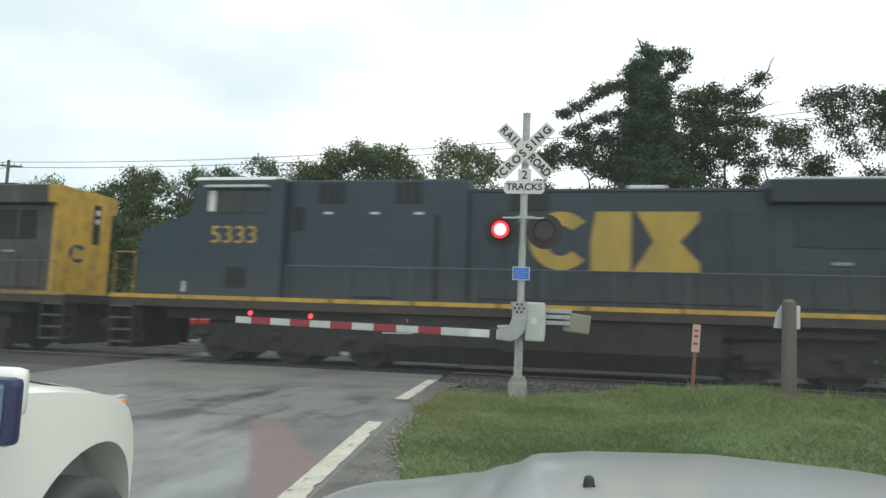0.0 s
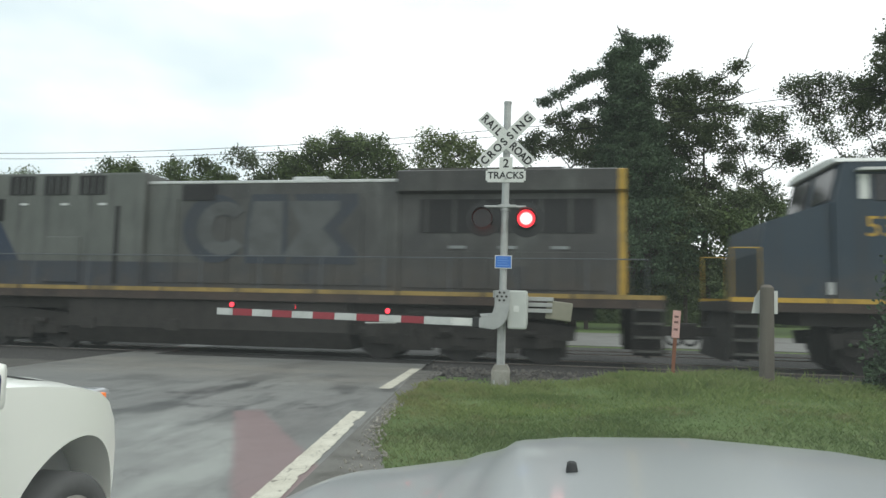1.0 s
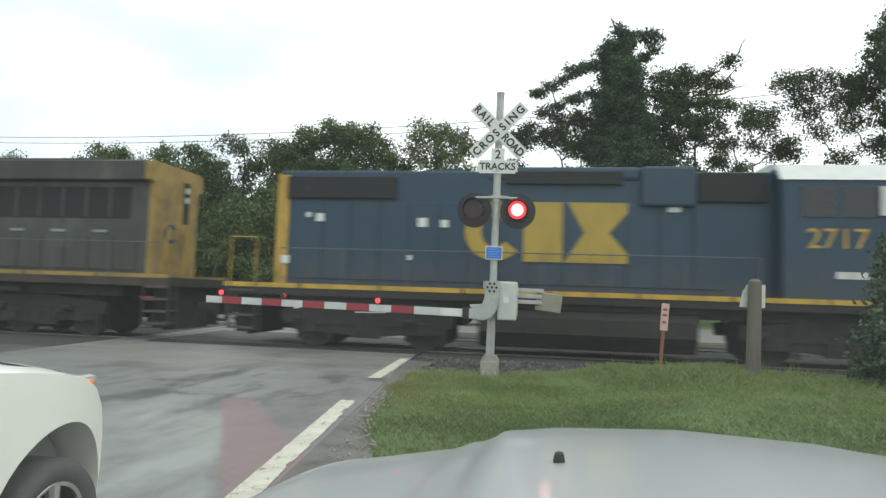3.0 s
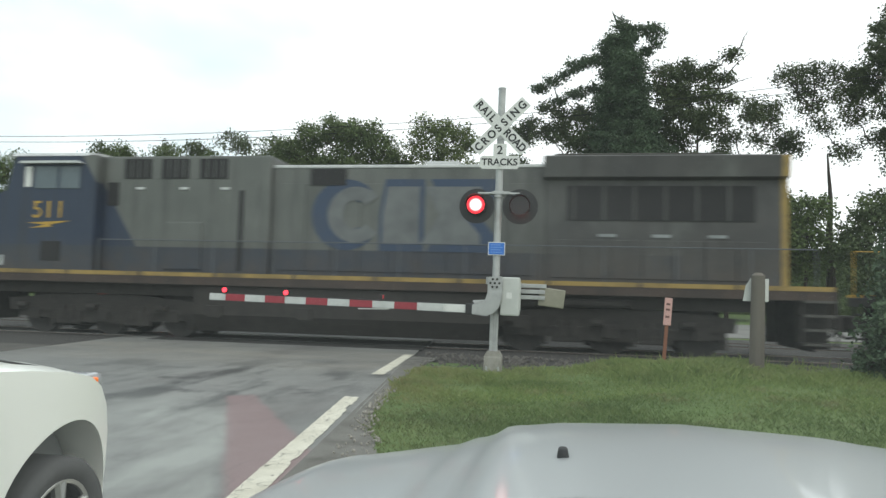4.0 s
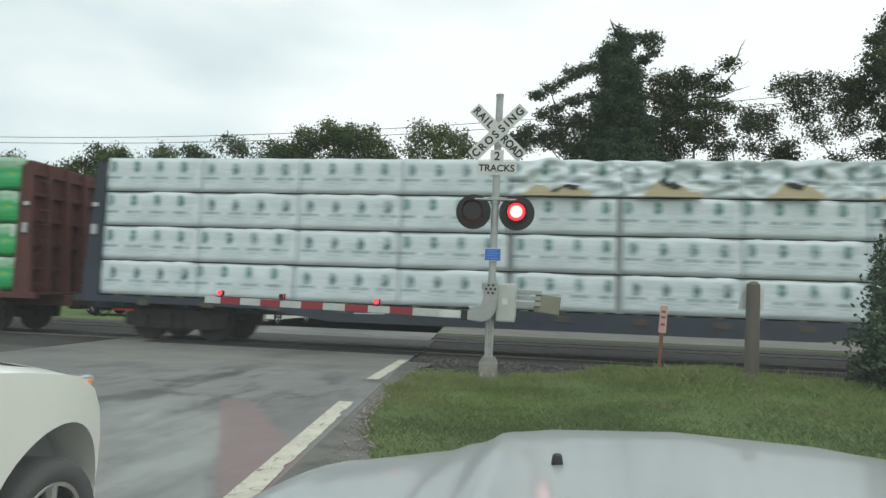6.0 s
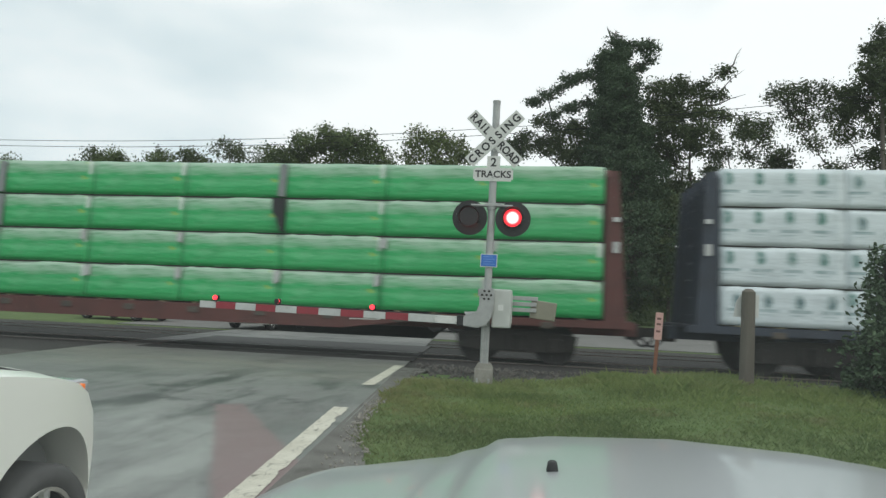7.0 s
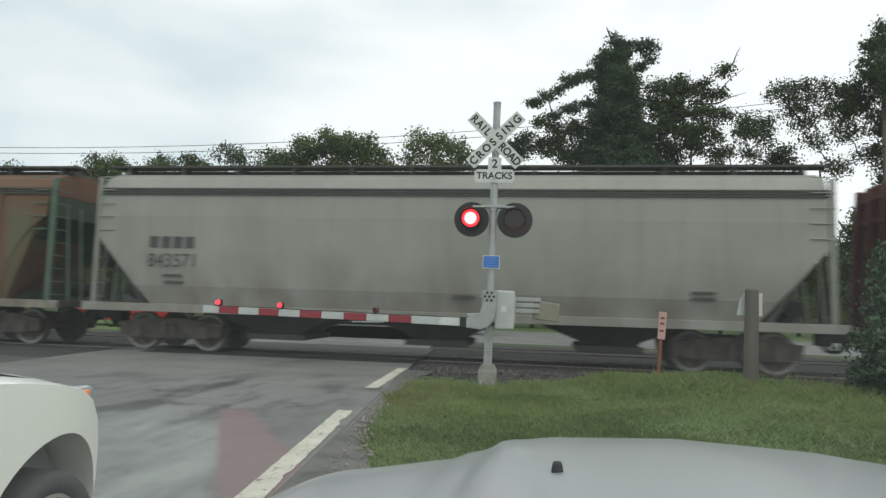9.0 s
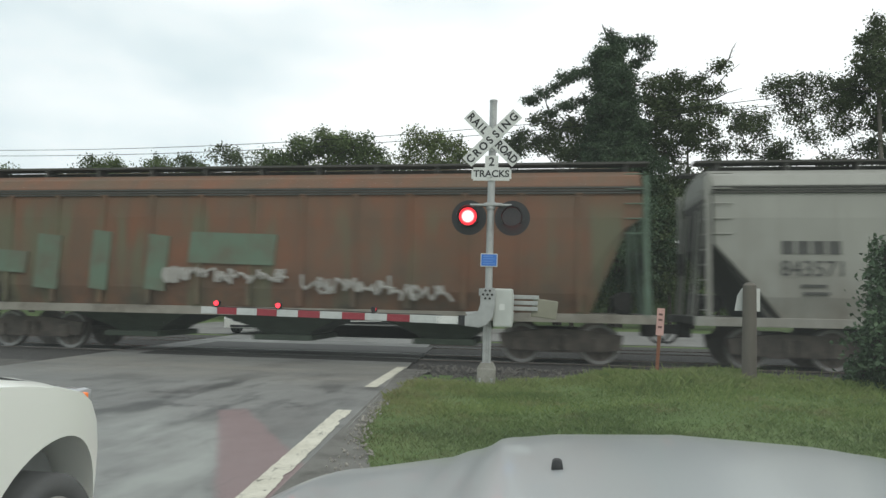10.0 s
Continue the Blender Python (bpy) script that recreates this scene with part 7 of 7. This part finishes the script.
    for i in range(13):
        x = -44 + i * 2.15 + rnd.uniform(-0.5, 0.5)
        h = 12.2 + rnd.uniform(-0.9, 1.0) + (0.8 if i > 8 else 0) - (0.9 if i < 2 else 0)
        lobes = []
        for q in range(9):
            a = rnd.uniform(-1.6, 1.6)
            lobes.append((a, h - 0.7 - 1.4 * abs(a) * rnd.random() - 3.4 * (q / 9) ** 1.2 - (0.3 if q else 0), rnd.uniform(0.6, 1.2), 0.85))
        tree("mid-height leafy tree in the wood's edge", (x, 47 + rnd.uniform(-2, 3), 0), h, lobes, LEAF[(i * 3) % 2], 30 + i, twigs=1.4, per=17, size=0.16, trunk_r=0.22)
    # understorey behind the yard
    for i in range(22):
        x = -36 + i * 2.9 + rnd.uniform(-0.6, 0.6)
        h = rnd.uniform(6.6, 8.6)
        lobes = [(rnd.uniform(-1.8, 1.8), h * rnd.uniform(0.25, 0.92), rnd.uniform(0.9, 1.5), 0.9) for q in range(9)]
        tree("bushy young tree of the understorey", (x, 43 + rnd.uniform(-2.0, 2.5), 0), h, lobes, LEAF[(i * 5 + 1) % 2], 60 + i, twigs=1.3, per=20, size=0.19, trunk_r=0.14, group="understorey")
    # dark far wood closing the view
    bm = B()
    for j, (dist, hh) in enumerate(((60, 9.5), (66, 11.0))):
        n = 90
        prev = None
        for i in range(n + 1):
            x = -110 + 220 * i / n
            z = hh * (1 - 0.45 * smooth(8, 16, x)) + 1.6 * noise.noise((x * 0.12, j, 0)) + 0.8 * noise.noise((x * 0.5, j, 3))
            row = [bm.verts.new((x, dist + 1.2 * noise.noise((x * 0.3, k, j)), z * k / 6)) for k in range(7)]
            if prev:
                for k in range(6):
                    bm.faces.new((prev[k], row[k], row[k + 1], prev[k + 1]))
            prev = row
    far = Mat("far wood", 0.95)
    far.color(far.blend(far.step(far.noise(0.9, 6), 0.35, 0.65), (0.035, 0.055, 0.02), (0.075, 0.105, 0.036)))
    far.bump(far.noise(1.5, 5), 1.0, 0.8)
    tagged(part("backdrop_wood", bm, far.m), "dark green wood far behind the yard", "backdrop", kind="structure")
    # evergreen shrub at the bank
    tree("dark green conical evergreen shrub on the grass bank", (4.98, 10.6, 0.16), 2.4,
         [(0, 0.35, 0.42, 1), (-0.12, 0.75, 0.42, 1), (0.1, 1.1, 0.38, 1), (0.28, 0.6, 0.4, 1), (-0.02, 1.45, 0.30, 1), (0.02, 1.8, 0.22, 1.1), (0.22, 1.5, 0.25, 1), (0.0, 2.1, 0.13, 1.3), (-0.2, 0.25, 0.3, 0.9)],
         LEAF[2], 99, twigs=34, per=22, size=0.045, trunk_r=0.05, spread=0.09, category="shrub", group="")


# ---- grass ----
def build_grass():
    rng = np.random.default_rng(5)
    verts, faces = [], []
    count = 0

    def blade(x, y, h, w, lean):
        nonlocal count
        z = ground_z(x, y) - 0.02
        a = rng.uniform(0, 6.283)
        dx, dy = math.cos(a) * w, math.sin(a) * w
        lx, ly = rng.normal(0, lean) * h, rng.normal(0, lean) * h
        verts.extend(((x - dx, y - dy, z), (x + dx, y + dy, z), (x + lx * 0.35 + dx * 0.6, y + ly * 0.35 + dy * 0.6, z + h * 0.6), (x + lx, y + ly, z + h)))
        faces.extend(((count, count + 1, count + 2), (count, count + 2, count + 3)))
        count += 4
    for i in range(150000):
        y = 3.6 + 9.2 * rng.random() ** 0.8
        x = road_right(y) + 0.02 + (9.5 - road_right(y)) * rng.random() ** 1.1
        off = x - road_right(y)
        edge = shoulder_w(y) + 0.05 * rng.random()
        if off < edge or abs(x + 0.93) < 0.28 and -0.8 < y - 11.4 < 0.6 and rng.random() < 0.85:
            continue
        if y > 10.7 and x < 0.9 and rng.random() < (y - 10.7) * 1.1 * (1 - smooth(0.0, 0.9, x)):
            continue
        patch = noise.noise((x * 0.9, y * 0.9, 1))
        tall = smooth(8.6, 11.6, y)
        crest = math.exp(-((x - 2.2) / 1.5) ** 2 - ((y - 10.7) / 0.9) ** 2)
        h = (0.035 + 0.045 * rng.random() + 0.04 * patch) * (1 + 0.8 * tall * (0.6 + patch) + 0.9 * crest)
        stalk = rng.random() < 0.012 * tall + 0.02 * crest and x > 0.3
        if stalk:
            h = 0.12 + 0.16 * rng.random()
        blade(x, y, max(0.025, h), 0.002 if stalk else 0.0035 + 0.003 * rng.random(), 0.15 if stalk else 0.5)
    me = bpy.data.meshes.new("grass")
    me.from_pydata(verts, [], faces)
    g = Mat("grass blades", 0.7)
    geo = g.n("NewGeometry")
    c = g.blend(geo.outputs["Random Per Island"], (0.115, 0.180, 0.040), (0.215, 0.268, 0.085))
    c = g.blend(g.math("MULTIPLY", g.step(g.noise(0.8, 5, (0.45, 1.2, 1)), 0.44, 0.68), 0.6), c, (0.052, 0.090, 0.025))
    c = g.blend(g.math("MULTIPLY", g.step(g.noise(1.7, 3), 0.56, 0.70), 0.6), c, (0.21, 0.19, 0.09))
    # dry straw along the road's edge
    x, y, z = g.xyz()
    off = g.math("ADD", g.math("ADD", x, 1.31), g.math("MULTIPLY", y, 0.105))
    dry = g.math("MULTIPLY", g.step(g.math("ADD", off, g.math("MULTIPLY", g.noise(1.5, 4), 1.4)), 2.3, 1.0), g.step(g.noise(3.0, 3), 0.35, 0.6))
    c = g.blend(g.math("MULTIPLY", dry, 0.75), c, (0.23, 0.20, 0.085))
    # deeper green on the near side, paler tufts in the rough, seeding grass on the bank
    c = g.blend(g.math("MULTIPLY", g.step(y, 8.8, 7.2), 0.5), c, (0.058, 0.100, 0.030))
    c = g.blend(g.math("MULTIPLY", g.math("MULTIPLY", g.step(y, 9.6, 10.8), g.step(g.noise(2.0, 4), 0.38, 0.6)), 0.5), c, (0.25, 0.265, 0.105))
    g.color(c)
    me.materials.append(g.m)
    tagged(new("grass", me), "rough green grass with yellowed tufts on the bank", "grass", kind="stuff")


build_signal()
build_posts()
build_suv()
build_own_car()
build_far_side()
utility_pole(pose(-44.9, 45, 0, 0, 0, 25), 12.6, 1.0)
utility_pole(pose(20.6, 44, 0, 0, 0, 10), 15.6, 1.0)
for dz, dy in ((0.0, 0.0), (-0.35, 0.4)):
    wire((-44.9, 45 + dy, 12.45 + dz), (20.6, 44 + dy, 15.4 + dz), 1.15, 0.021)
    wire((-44.9, 45 + dy, 12.45 + dz), (-100, 46 + dy, 12.0 + dz), 0.6, 0.021)
    wire((20.6, 44 + dy, 15.4 + dz), (80, 43 + dy, 16.0 + dz), 1.0, 0.021)
build_trees()
build_grass()


# ---- motion ----
def lamp_turns(first):
    """The lamp's turn about its pin at times through the clip: 0 lit, 180 dark, changing over at each flash."""
    swaps = [0.35, 1.04, 1.66, 2.27, 2.88, 3.54, 4.10, 4.76, 5.37, 6.04, 6.62, 7.24, 7.86, 8.44, 9.04, 9.69]
    at = 0.0 if first else 180.0
    rows = [(0.0, at)]
    for s in swaps:
        f = round(s * FPS)
        rows.append(((f - 1) / FPS, at))
        for k in range(1, 4):
            rows.append(((f - 1 + k) / FPS, at + 60 * k))
        at += 180
    rows.append((10.0, at))
    return rows


def motions():
    times = [i * 0.5 for i in range(21)]
    for ob, u in TRAIN:
        walk(ob, [(t, pose(u + place(t), TRACK_Y, 0)) for t in times])
    # wheels turn with the train
    for ws, at, r in WHEELS:
        rows = []
        for i in range(301):
            t = i / FPS
            rows.append((t, pose(*at, 0, math.degrees(place(t) / r) % 360, 0)))
        walk(ws, rows)
    # flashing lamps: the pair in turn, the arm's tip steady
    for ob, at, phase in FLIP:
        if phase == 2:
            continue
        walk(ob, [(t, pose(*at, 0, 0, a)) for t, a in lamp_turns(phase == 0)])


motions()
